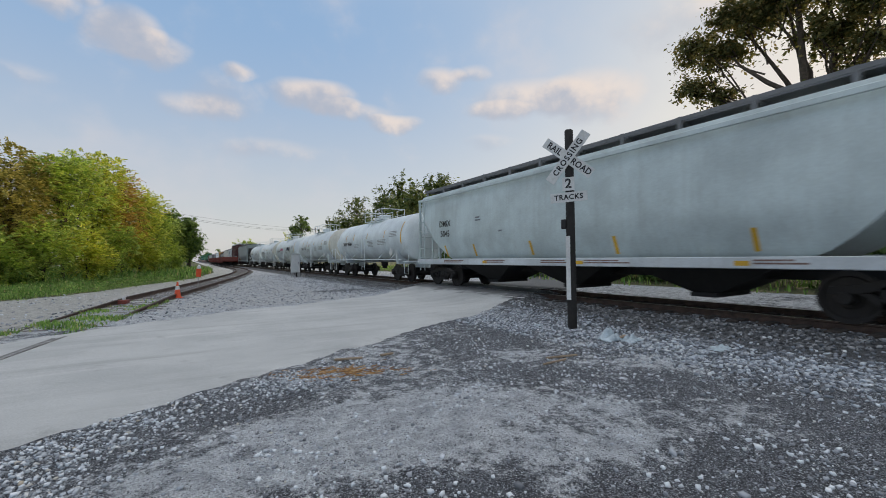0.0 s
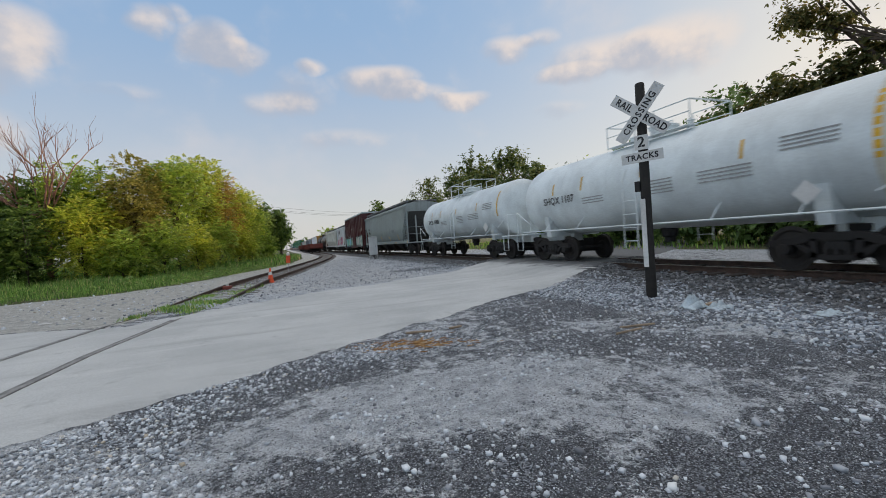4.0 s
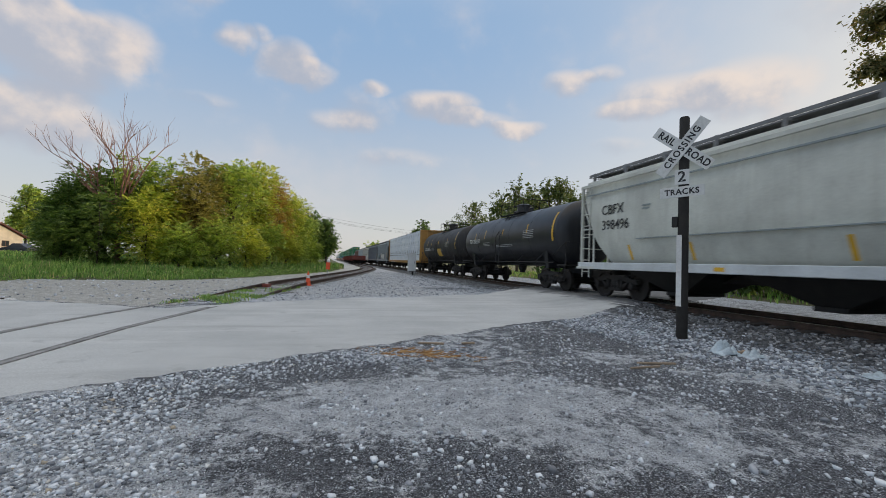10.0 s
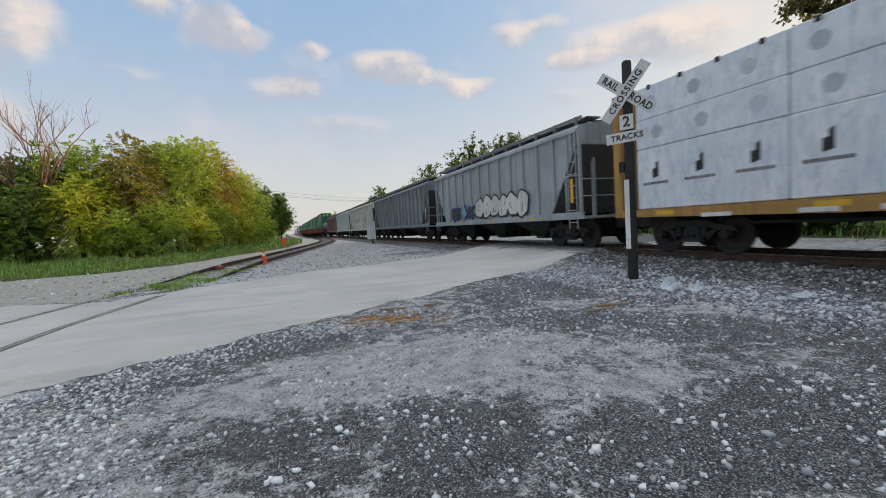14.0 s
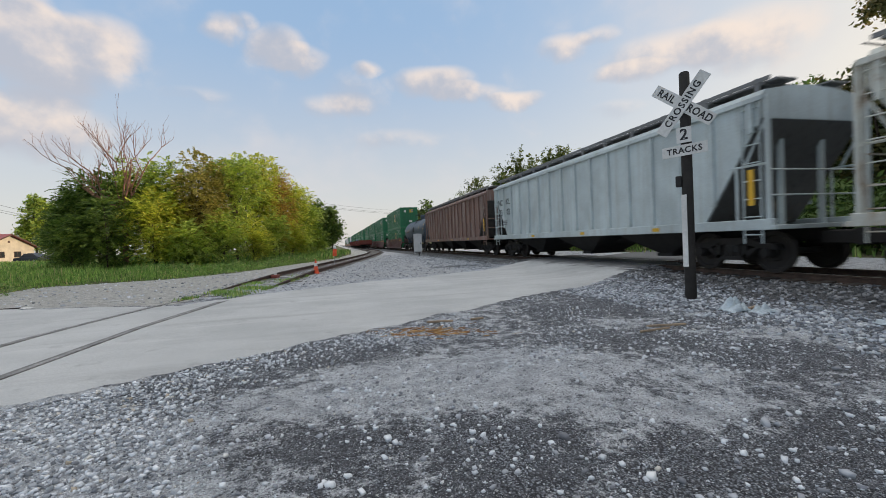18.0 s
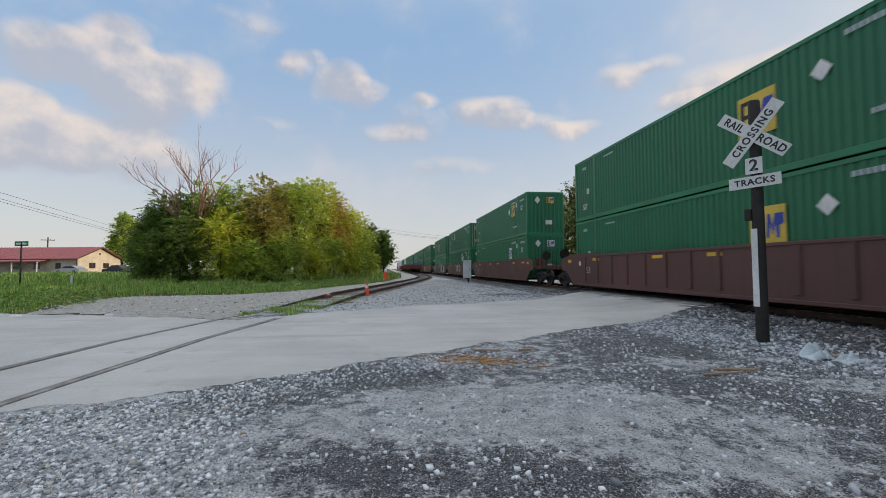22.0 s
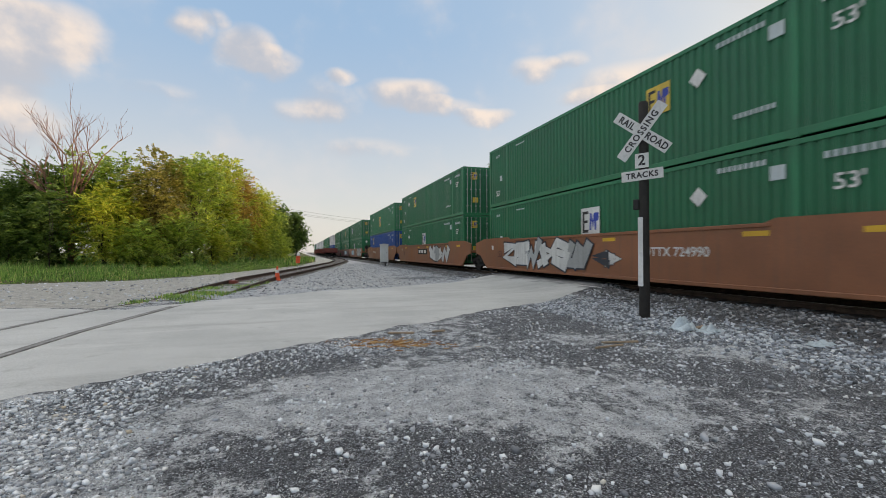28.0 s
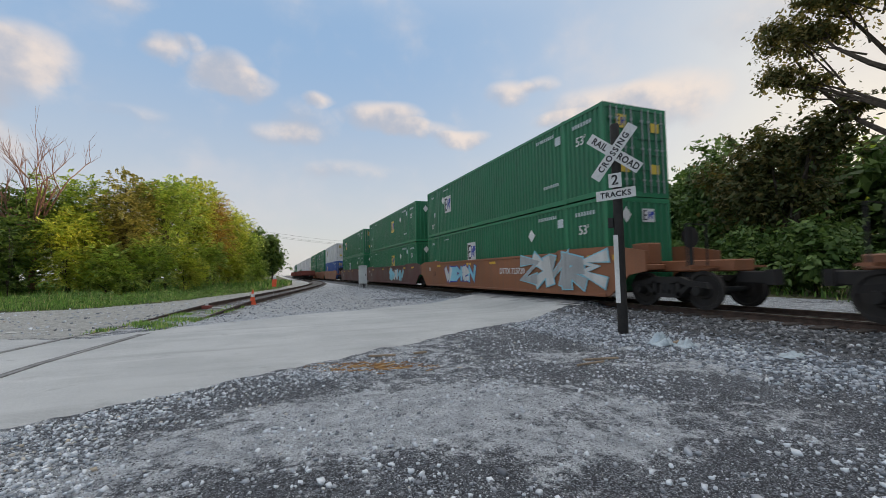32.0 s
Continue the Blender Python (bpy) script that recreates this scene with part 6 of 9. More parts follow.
def hopper(front, rear, paint_key, label, top=4.35, ribs=0, bays=4, curved=False, board=True, sill_white=False, end_run=None, truck_in=1.55, slope_key="end_shade"):
    car, L = car_at("covered_hopper_car", front, rear, label)
    mat = MAT[paint_key]
    h = L / 2
    zs, w = 1.18, 1.58
    run = end_run or min(2.5, L * 0.16)
    eave = top - 0.34

    def z_low(y):
        k = (abs(y) - (h - 0.35 - run)) / run
        if k <= 0:
            return zs
        k = min(k, 1)
        k = k ** 1.35 if curved else k
        return zs + (eave - 0.45 - zs) * k

    ys = [-h + 0.35 + run * i / 8 for i in range(9)] + [-h + 0.35 + run + (L - 0.7 - 2 * run) * i / 10 for i in range(1, 10)] + [h - 0.35 - run + run * i / 8 for i in range(9)]
    secs = []
    for y in ys:
        z0 = z_low(y)
        pts = []
        lv = [z0 + (eave - z0) * k for k in (0, 0.1, 0.2, 0.4, 0.6, 0.8, 0.92, 1.0)]
        if curved and z0 < zs + 0.2 * (eave - zs):
            lv[1], lv[2] = zs + 0.14 * (eave - zs), zs + 0.28 * (eave - zs)
        for z in lv:
            if curved:
                k = (z - zs) / (eave - zs)
                ww = w - 0.06 - 0.10 * max(0, 2 * k - 1) ** 2 - 0.30 * max(0, 0.28 - k) / 0.28
                pts.append((ww, z))
            else:
                pts.append((w - 0.08, z))
        pts += [(w * 0.86, top - 0.16), (w * 0.45, top - 0.05), (0, top)]
        full = [(-a, b) for a, b in pts] + [(a, b) for a, b in pts[-2::-1]]
        secs.append([(a, y, b) for a, b in full])
    n = len(secs[0])
    g = Geo()
    vs = [p for s in secs for p in s]
    fs = [(i * n + k, i * n + k + 1, (i + 1) * n + k + 1, (i + 1) * n + k) for i in range(len(secs) - 1) for k in range(n - 1)]
    fs += [(i * n, i * n + n - 1, (i + 1) * n + n - 1, (i + 1) * n) for i in range(len(secs) - 1)]
    fs += [tuple(range(n)), tuple(range((len(secs) - 1) * n, len(secs) * n))]
    g.add(vs, fs)
    part("body", g, mat, car, smooth=True)
    part("side_sill", Geo().cbox(-w, -w + 0.14, -h + 0.1, h - 0.1, zs - 0.20, zs + 0.04, 0.015), MAT["h_ns"] if sill_white else mat, car)
    part("side_sill", Geo().cbox(w - 0.14, w, -h + 0.1, h - 0.1, zs - 0.20, zs + 0.04, 0.015), mat, car)
    for s in (-1, 1):
        part("top_chord", Geo().cbox(s * w - 0.05 if s > 0 else s * w - 0.02, s * w + 0.02 if s > 0 else s * w + 0.05, -h + 0.25, h - 0.25, eave - 0.09, eave + 0.03, 0.012), mat, car)
    if ribs:
        span = L - 1.1
        rib = Geo().prism([(-0.055, zs), (0.055, zs), (0.055, eave), (-0.055, eave)], "x", -w, -w + 0.09).mesh("side_post", mat)
        for i in range(ribs):
            y = -span / 2 + span * i / (ribs - 1)
            z0 = z_low(y)
            k = (eave - z0) / (eave - zs)
            if k < 0.2:
                continue
            for s in (-1, 1):
                m = Matrix.Translation((0, y, eave)) @ Matrix.Diagonal((s * -1 if s > 0 else 1, 1, k, 1)) @ Matrix.Translation((0, 0, -eave))
                part("side_post", rib, None, car, at=m)
    # rusty slope sheets at the ends, their shade put into a dark colour
    if slope_key:
        half = w - (0.34 if curved else 0.11)
        for s in (-1, 1):
            line = [(h - 0.35 - run + run * i / 8, z_low(h - 0.35 - run + run * i / 8)) for i in range(9)]
            poly = [(s * a, b - 0.004) for a, b in line] + [(s * (a + 0.03), b - 0.012) for a, b in line[::-1]]
            part("slope_sheet", Geo().prism(poly, "x", -half, half), MAT[slope_key], car, "rusty slope sheet with shade in its colour")
    # funnels under the body; near-black stands in for the shade on their paint
    span = L - 2 * run - 1.0
    bw = span / bays
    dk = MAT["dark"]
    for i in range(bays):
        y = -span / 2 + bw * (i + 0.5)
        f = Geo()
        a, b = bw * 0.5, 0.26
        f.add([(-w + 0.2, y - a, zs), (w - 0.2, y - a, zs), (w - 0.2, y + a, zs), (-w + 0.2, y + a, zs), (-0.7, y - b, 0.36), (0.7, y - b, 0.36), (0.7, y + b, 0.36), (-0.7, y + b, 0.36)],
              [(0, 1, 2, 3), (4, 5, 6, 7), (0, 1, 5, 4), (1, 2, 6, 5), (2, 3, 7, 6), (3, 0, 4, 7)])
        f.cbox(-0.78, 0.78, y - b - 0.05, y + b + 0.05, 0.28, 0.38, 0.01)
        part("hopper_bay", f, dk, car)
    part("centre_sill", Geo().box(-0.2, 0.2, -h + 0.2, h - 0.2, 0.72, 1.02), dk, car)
    # ends: platform, corner posts, ladders, cross bars
    for s in (-1, 1):
        part("end_platform", Geo().cbox(-w, w, min(s * (h - 1.1), s * h), max(s * (h - 1.1), s * h), zs - 0.20, zs - 0.10, 0.01), mat, car)
        for sx in (-1, 1):
            part("corner_post", Geo().box(sx * (w - 0.10) - 0.05, sx * (w - 0.10) + 0.05, s * (h - 0.22) - 0.04, s * (h - 0.22) + 0.04, zs - 0.15, eave), mat, car)
            part("end_post", Geo().box(sx * 0.62 - 0.05, sx * 0.62 + 0.05, s * (h - 0.62) - 0.05, s * (h - 0.62) + 0.05, zs - 0.1, eave - 0.5), mat, car)
        part("ladder", ladder(Geo(), -w + 0.03, s * (h - 0.55), zs - 0.5, eave), mat, car)
        part("ladder", ladder(Geo(), w - 0.40, s * (h - 0.16), zs - 0.1, eave + 0.1, along="x"), mat, car)
        for sx in (-1, 1):
            brace = Geo()
            x, ya, yb = sx * (w - 0.10), s * (h - 0.25), s * (h - 0.35 - run * 0.55)
            brace.tube([(x, ya, zs + 1.25), (x, yb, zs + 1.25)], 0.03, 6)
            brace.tube([(x, s * (h - 0.3 - run * 0.45), zs + 0.02), (x, s * (h - 0.3 - run * 0.45), zs + 1.25)], 0.035, 6)
            brace.tube([(x, ya, zs + 2.2), (x, s * (h - 0.3 - run * 0.30), zs + 1.28)], 0.03, 6)
            part("end_brace", brace, mat, car)
        rails = Geo()
        for z in (zs + 0.55, zs + 1.1):
            rails.tube([(-w + 0.1, s * (h - 0.18), z), (w - 0.1, s * (h - 0.18), z)], 0.02, 5)
        part("hand_rail", rails, mat, car)
    brake = Geo().lathe([(-0.03, 0.27), (-0.03, 0.23), (0.03, 0.23), (0.03, 0.27)], (0.75, h - 0.1, 2.3), "y", 18)
    brake.box(0.73, 0.77, h - 0.12, h - 0.09, 2.06, 2.54).box(0.5, 1.0, h - 0.12, h - 0.09, 2.28, 2.32)
    part("brake_wheel", brake, dk, car)
    # roof walk and hatches
    if board:
        walk_g = Geo()
        for sx in (-1, 1):
            walk_g.box(sx * 0.78 - 0.28, sx * 0.78 + 0.28, -h + 0.3, h - 0.3, top + 0.07, top + 0.11)
        for i in range(int(L / 0.28)):
            walk_g.box(-1.06, -0.5, -h + 0.32 + i * 0.28, -h + 0.36 + i * 0.28, top + 0.11, top + 0.125)
        part("running_board", walk_g, MAT["walkway"], car)
        sup = Geo()
        for i in range(12):
            y = -h + 0.6 + (L - 1.2) * i / 11
            sup.box(-1.29, -1.23, y - 0.05, y + 0.05, eave, top + 0.15).box(1.22, 1.28, y - 0.03, y + 0.03, eave, top + 0.17).box(-1.28, 1.28, y - 0.03, y + 0.03, top + 0.02, top + 0.07)
        sup.box(-1.28, -1.25, -h + 0.3, h - 0.3, top + 0.05, top + 0.14)
        part("board_bracket", sup, MAT["walkway"], car)
    for i in range(5):
        y = -h + 1.6 + (L - 3.2) * i / 4
        part("roof_hatch", Geo().cbox(-0.42, 0.42, y - 1.0, y + 1.0, top - 0.04, top + 0.10, 0.03), mat, car)
    truck(car, -h + truck_in)
    truck(car, h - truck_in)
    couplers(car, -h + 0.05, h - 0.05)
    if curved:
        # yellow marks that follow the tuck of the lower side
        za, zb = zs + 0.05 * (eave - zs), zs + 0.22 * (eave - zs)
        xa, xb = -(w - 0.06 - 0.30 * 0.23 / 0.28) - 0.004, -(w - 0.06 - 0.30 * 0.06 / 0.28) - 0.004
        for k in (-0.30, -0.12, 0.06, 0.24, 0.36):
            y = k * L
            part("reflector", Geo().add([(xa, y, za), (xa, y + 0.11, za), (xb, y + 0.11, zb), (xb, y, zb), (xa + 0.01, y, za), (xa + 0.01, y + 0.11, za), (xb + 0.01, y + 0.11, zb), (xb + 0.01, y, zb)], [(0, 1, 2, 3), (4, 5, 6, 7), (0, 1, 5, 4), (1, 2, 6, 5), (2, 3, 7, 6), (3, 0, 4, 7)]), MAT["yellow"], car)
    part("reflector", flat(Geo(), -w - 0.001, [(h - 0.62, zs + 0.35), (h - 0.48, zs + 0.35), (h - 0.48, zs + 1.15), (h - 0.62, zs + 1.15)]) if not curved else flat(Geo(), -w, [(h - 0.3, zs + 0.02), (h - 0.18, zs + 0.02), (h - 0.18, zs - 0.15), (h - 0.3, zs - 0.15)]), MAT["yellow"], car)
    for y in (-0.28, -0.05, 0.2):
        part("reflector", flat(Geo(), -w - 0.001, [(-y * L, zs - 0.14), (-y * L + 0.28, zs - 0.14), (-y * L + 0.28, zs - 0.04), (-y * L, zs - 0.04)]), MAT["yellow"], car)
    return car, L, w


def tank(front, rear, paint_key, label, r=1.38, zc=2.40, end_key=None, stripes="yellow", rail_key="t_white"):
    car, L = car_at("tank_car", front, rear, label)
    mat, rail = MAT[paint_key], MAT[rail_key]
    h = L / 2
    prof = sorted(((-h + 0.46 * (1 - math.cos(math.pi / 2 * i / 8)), r * math.sin(math.pi / 2 * i / 8) ** 0.8) for i in range(1, 9)), key=lambda p: p[1])
    body = prof + [(-h * 0.5, r), (0, r), (h * 0.5, r)] + [(-a, b) for a, b in prof[::-1]]
    part("tank_shell", Geo().lathe([(a, b) for a, b in body], (0, 0, zc), "y", 44), mat, car, smooth=True)
    for y in (-h * 0.55, -h * 0.18, h * 0.18, h * 0.55):
        part("weld_band", Geo().lathe([(y - 0.02, r), (y - 0.015, r + 0.006), (y + 0.015, r + 0.006), (y + 0.02, r)], (0, 0, zc), "y", 44), mat, car)
    if end_key:
        part("jacket_head", Geo().lathe([(a, b + 0.006) for a, b in prof[2:]] + [(-h + 0.75, r + 0.006)], (0, 0, zc), "y", 44), MAT[end_key], car, smooth=True)
    # dome, platform and its rails
    top = zc + r
    up = 0.2 if rail_key == "dark" else 0.0
    part("manway", Geo().lathe([(top - 0.1, 0.38), (top + 0.22 + up, 0.38), (top + 0.24 + up, 0.42), (top + 0.30 + up, 0.42), (top + 0.36 + up, 0.25)], (0, 0, 0), "z", 20), mat, car)
    for k in (-0.9, 0.8, 1.2):
        part("valve", Geo().lathe([(top - 0.05, 0.09), (top + 0.22, 0.09), (top + 0.24, 0.13), (top + 0.30, 0.05)], (0, k, 0), "z", 10), mat, car)
    for s in (-1, 1):
        part("walkway", Geo().cbox(min(s * 0.5, s * 0.8), max(s * 0.5, s * 0.8), -1.5, 1.5, top - 0.06, top - 0.03, 0.008), rail, car)
    pr = Geo()
    for s in (-1, 1):
        x = s * 0.78
        for y0, y1 in ((-1.5, -0.35), (0.35, 1.5)):
            pr.tube([(x, y0, top - 0.1), (x, y0, top + 0.62), (x, y1, top + 0.62), (x, y1, top - 0.1)], 0.022, 6)
        pr.tube([(x, -1.5, top + 0.30), (x, 1.5, top + 0.30)], 0.016, 5)
    for y in (-1.5, 1.5):
        pr.tube([(-0.78, y, top + 0.62), (0.78, y, top + 0.62)], 0.022, 6)
    part("platform_rail", pr, rail, car)
    for s in (-1, 1):
        x = s * (r + 0.12)
        part("ladder", ladder(Geo(), x, 0.0, 0.55, zc - 0.3, 0.5).tube([(x, -0.25, zc - 0.3), (x, -0.25, zc + 0.1), (s * 0.8, -0.25, top - 0.05)], 0.02, 5).tube([(x, 0.25, zc - 0.3), (x, 0.25, zc + 0.1), (s * 0.8, 0.25, top - 0.05)], 0.02, 5), rail, car)
        hr = Geo().tube([(x, -h + 0.3, 1.20), (x, h - 0.3, 1.20)], 0.026, 6)
        for y in (-h * 0.7, -h * 0.4, h * 0.4, h * 0.7):
            hr.tube([(s * (r * 0.80), y, 1.62), (x, y, 1.20)], 0.018, 5)
        part("hand_rail", hr, rail, car)
    # stub sills, end platforms, saddles
    for s in (-1, 1):
        ya, yb = s * (h - 1.9), s * (h + 0.35)
        part("stub_sill", Geo().cbox(-0.22, 0.22, min(ya, yb), max(ya, yb), 0.74, 1.06, 0.02), MAT["dark"] if rail_key == "dark" else rail, car)
        part("end_platform", Geo().cbox(-1.45, 1.45, min(s * (h - 0.25), s * (h + 0.38)), max(s * (h - 0.25), s * (h + 0.38)), 1.06, 1.12, 0.01), rail, car)
        sad = Geo().prism([(-1.15, 0.95), (1.15, 0.95), (1.25, 1.75), (0.8, 1.3), (-0.8, 1.3), (-1.25, 1.75)], "y", s * (h - 1.6) - 0.14, s * (h - 1.6) + 0.14)
        part("saddle", sad, mat, car)
        for sx in (-1, 1):
            er = Geo()
            y = s * (h + 0.34)
            er.tube([(sx * 1.4, y, 1.1), (sx * 1.4, y, 2.05), (sx * 0.75, y, 2.05), (sx * 0.75, y, 1.1)], 0.022, 6)
            er.tube([(sx * 1.4, y, 2.05), (sx * 1.4, s * (h - 0.7), 1.5)], 0.02, 6)
            er.tube([(sx * 1.44, y, 1.1), (sx * 1.44, y, 0.45), (sx * 1.44, y - s * 0.42, 0.45), (sx * 1.44, y - s * 0.42, 1.1)], 0.02, 5)
            part("end_rail", er, rail, car)
        truck(car, s * (h - 1.5))
    couplers(car, -h - 0.2, h + 0.2)
    bw = Geo().lathe([(-0.03, 0.27), (-0.03, 0.23), (0.03, 0.23), (0.03, 0.27)], (0.7, h + 0.36, 1.85), "y", 18).box(0.68, 0.72, h + 0.34, h + 0.37, 1.6, 2.1)
    part("brake_wheel", bw, rail, car)
    part("outlet_valve", Geo().lathe([(0.62, 0.16), (0.75, 0.16), (0.80, 0.22), (1.05, 0.24)], (0, 0, 0), "z", 14), MAT["dark"], car)

    def curved_patch(name, y0, y1, a0, a1, m):
        g = Geo()
        n = 6
        vs = []
        for y in (y0, y1):
            for i in range(n + 1):
                a = radians(a0 + (a1 - a0) * i / n)
                vs.append((-(r + 0.008) * math.cos(a), y, zc + (r + 0.008) * math.sin(a)))
        g.add(vs, [(i, i + 1, n + 2 + i, n + 1 + i) for i in range(n)])
        part(name, g, m, car)

    if stripes:
        for y, a0, a1, ww in ((-h + 0.62, -14, 38, 0.07), (-h * 0.52, 4, 22, 0.045), (-h * 0.06, 6, 20, 0.04), (h * 0.36, 4, 24, 0.045), (h * 0.62, 4, 22, 0.045)):
            curved_patch("stripe", y, y + ww * 1.6, a0, a1, MAT["yellow"])
    return car, L, r, zc, curved_patch


def tank_text(car, text, y, z, size, mat, r, zc):
    a = math.asin(max(-1, min(1, (z - zc) / r)))
    m = Matrix.Translation((-(r + 0.012) * math.cos(a), y, z)) @ SIDE @ Matrix.Rotation(-a, 4, "X")
    lettering(text, size, mat, car, m)


def boxcar(front, rear):
    car, L = car_at("boxcar", front, rear, "oxide red boxcar with bright graffiti along its lower side")
    m = MAT["box"]
    h, w, z0, z1 = L / 2, 1.55, 0.98, 5.02
    part("body", Geo().cbox(-w + 0.06, w - 0.06, -h + 0.1, h - 0.1, z0, z1, 0.03), m, car)
    roof = Geo().prism([(-w, z1 - 0.08), (w, z1 - 0.08), (w, z1 + 0.02), (0, z1 + 0.12), (-w, z1 + 0.02)], "y", -h, h)
    roof = part("roof", roof, MAT["h_pale"], car, "pale galvanised roof")
    for i in range(14):
        part("roof_rib", Geo().box(-w * 0.96, w * 0.96, -h + 0.5 + i * (L - 1) / 13 - 0.03, -h + 0.5 + i * (L - 1) / 13 + 0.03, z1 + 0.02, z1 + 0.14), MAT["h_pale"], roof)
    post = Geo().prism([(-0.07, z0), (0.07, z0), (0.07, z1 - 0.1), (-0.07, z1 - 0.1)], "x", -w - 0.02, -w + 0.08).mesh("side_post", m)
    ys = [-h + 0.35 + i * 1.18 for i in range(5)] + [h - 0.35 - i * 1.18 for i in range(5)]
    for y in ys:
        for s in (1, -1):
            part("side_post", post, None, car, at=Matrix.Translation((0, y, 0)) @ Matrix.Diagonal((s, 1, 1, 1)))
    rib = Geo().prism([(-0.50, 0), (0.50, 0), (0.50, 0.07), (-0.50, 0.07)], "x", -w + 0.0, -w + 0.07).mesh("side_rib", m)
    for a, b in zip(sorted(ys)[:-1], sorted(ys)[1:]):
        if b - a > 1.5:
            continue
        for z in (2.0, 2.95, 3.7, 4.45):
            part("side_rib", rib, None, car, at=Matrix.Translation((0, (a + b) / 2, z)))
    d0, d1 = -1.75, 1.75
    part("door", Geo().cbox(-w - 0.05, -w + 0.04, d0, d1, z0 + 0.12, z1 - 0.22, 0.02), m, car, "wide sliding plug door")
    dr = Geo()
    for y in (d0 + 0.35, -0.45, 0.45, d1 - 0.35):
        dr.tube([(-w - 0.09, y, z0 + 0.15), (-w - 0.09, y, z1 - 0.3)], 0.025, 6)
    for z in (1.9, 2.9, 3.9):
        dr.box(-w - 0.075, -w - 0.05, d0 + 0.06, d1 - 0.06, z, z + 0.07)
    part("door_rod", dr, m, car)
    part("door_rail", Geo().box(-w - 0.10, -w, -h * 0.75, h * 0.55, z0 + 0.02, z0 + 0.10).box(-w - 0.10, -w, -h * 0.75, h * 0.55, z1 - 0.24, z1 - 0.18), m, car)
    part("side_sill", Geo().prism([(-h + 0.1, z0 - 0.06), (-3.0, z0 - 0.06), (-2.4, z0 - 0.30), (2.4, z0 - 0.30), (3.0, z0 - 0.06), (h - 0.1, z0 - 0.06), (h - 0.1, z0 + 0.08), (-h + 0.1, z0 + 0.08)], "x", -w, -w + 0.08), m, car)
    part("underframe", Geo().box(-0.3, 0.3, -h + 0.1, h - 0.1, 0.7, 1.0), MAT["dark"], car)
    for s in (-1, 1):
        e = Geo()
        for i in range(14):
            z = z0 + 0.2 + i * 0.28
            e.prism([(s * (h - 0.1), z - 0.09), (s * h, z - 0.03), (s * h, z + 0.03), (s * (h - 0.1), z + 0.09)], "x", -w + 0.1, w - 0.1)
        part("end_corrugation", e, m, car)
        part("ladder", ladder(Geo(), -w - 0.05, s * (h - 0.42), z0 - 0.4, z0 + 1.9), m, car)
        truck(car, s * (h - 1.75))
    couplers(car, -h, h)
    graffiti(car, -w - 0.03, -6.9, 0.90, 2.25, 4.4, 5, MAT["g_pale"], MAT["g_dark"], 5, MAT["g_grey"], cloud=MAT["g_teal"], more=(MAT["g_white"],))
    graffiti(car, -w - 0.055, 0.6, 0.90, 2.12, 6.3, 7, MAT["g_cyan"], MAT["g_blue"], 9, MAT["g_teal"], cloud=MAT["g_lime"], more=(MAT["g_pale"], MAT["g_cyan"], MAT["g_lime"]))
    for k, y in enumerate((1.4, 2.1, 2.7, 3.6, 4.3)):
        part("graffiti_dot", Geo().lathe([(-w - 0.058, 0.09), (-w - 0.054, 0.09)], (0, y, 2.3 + 0.09 * (k % 3)), "x", 12), MAT["g_white"], car)
    for s, y, z in (("CO", 5.68, 2.62), ("ER", 4.5, 2.62), ("17", 5.68, 2.26), ("26", 4.5, 2.26), ("94", 3.32, 2.26)):
        lettering(s, 0.34, MAT["white"], car, on_side(-w + 0.05, y, z))
    for k in range(4):
        part("emblem_bar", flat(Geo(), -w - 0.056, [(-1.12 + 0.06 * k, 3.36 - 0.11 * k), (-0.52 - 0.08 * k, 3.40 - 0.11 * k), (-0.55 - 0.08 * k, 3.34 - 0.11 * k), (-1.10 + 0.06 * k, 3.30 - 0.11 * k)]), MAT["white"], car)
    for y, z, n, ww in ((-5.3, 3.0, 2, 0.6), (-6.4, 3.15, 3, 0.6)):
        bars(car, -w + 0.055, y, z, n, ww, 0.08, MAT["white"])
    part("reflector", flat(Geo(), -w - 0.022, [(-1.95, 1.9), (-1.87, 1.9), (-1.87, 2.45), (-1.95, 2.45)]), MAT["yellow"], car)


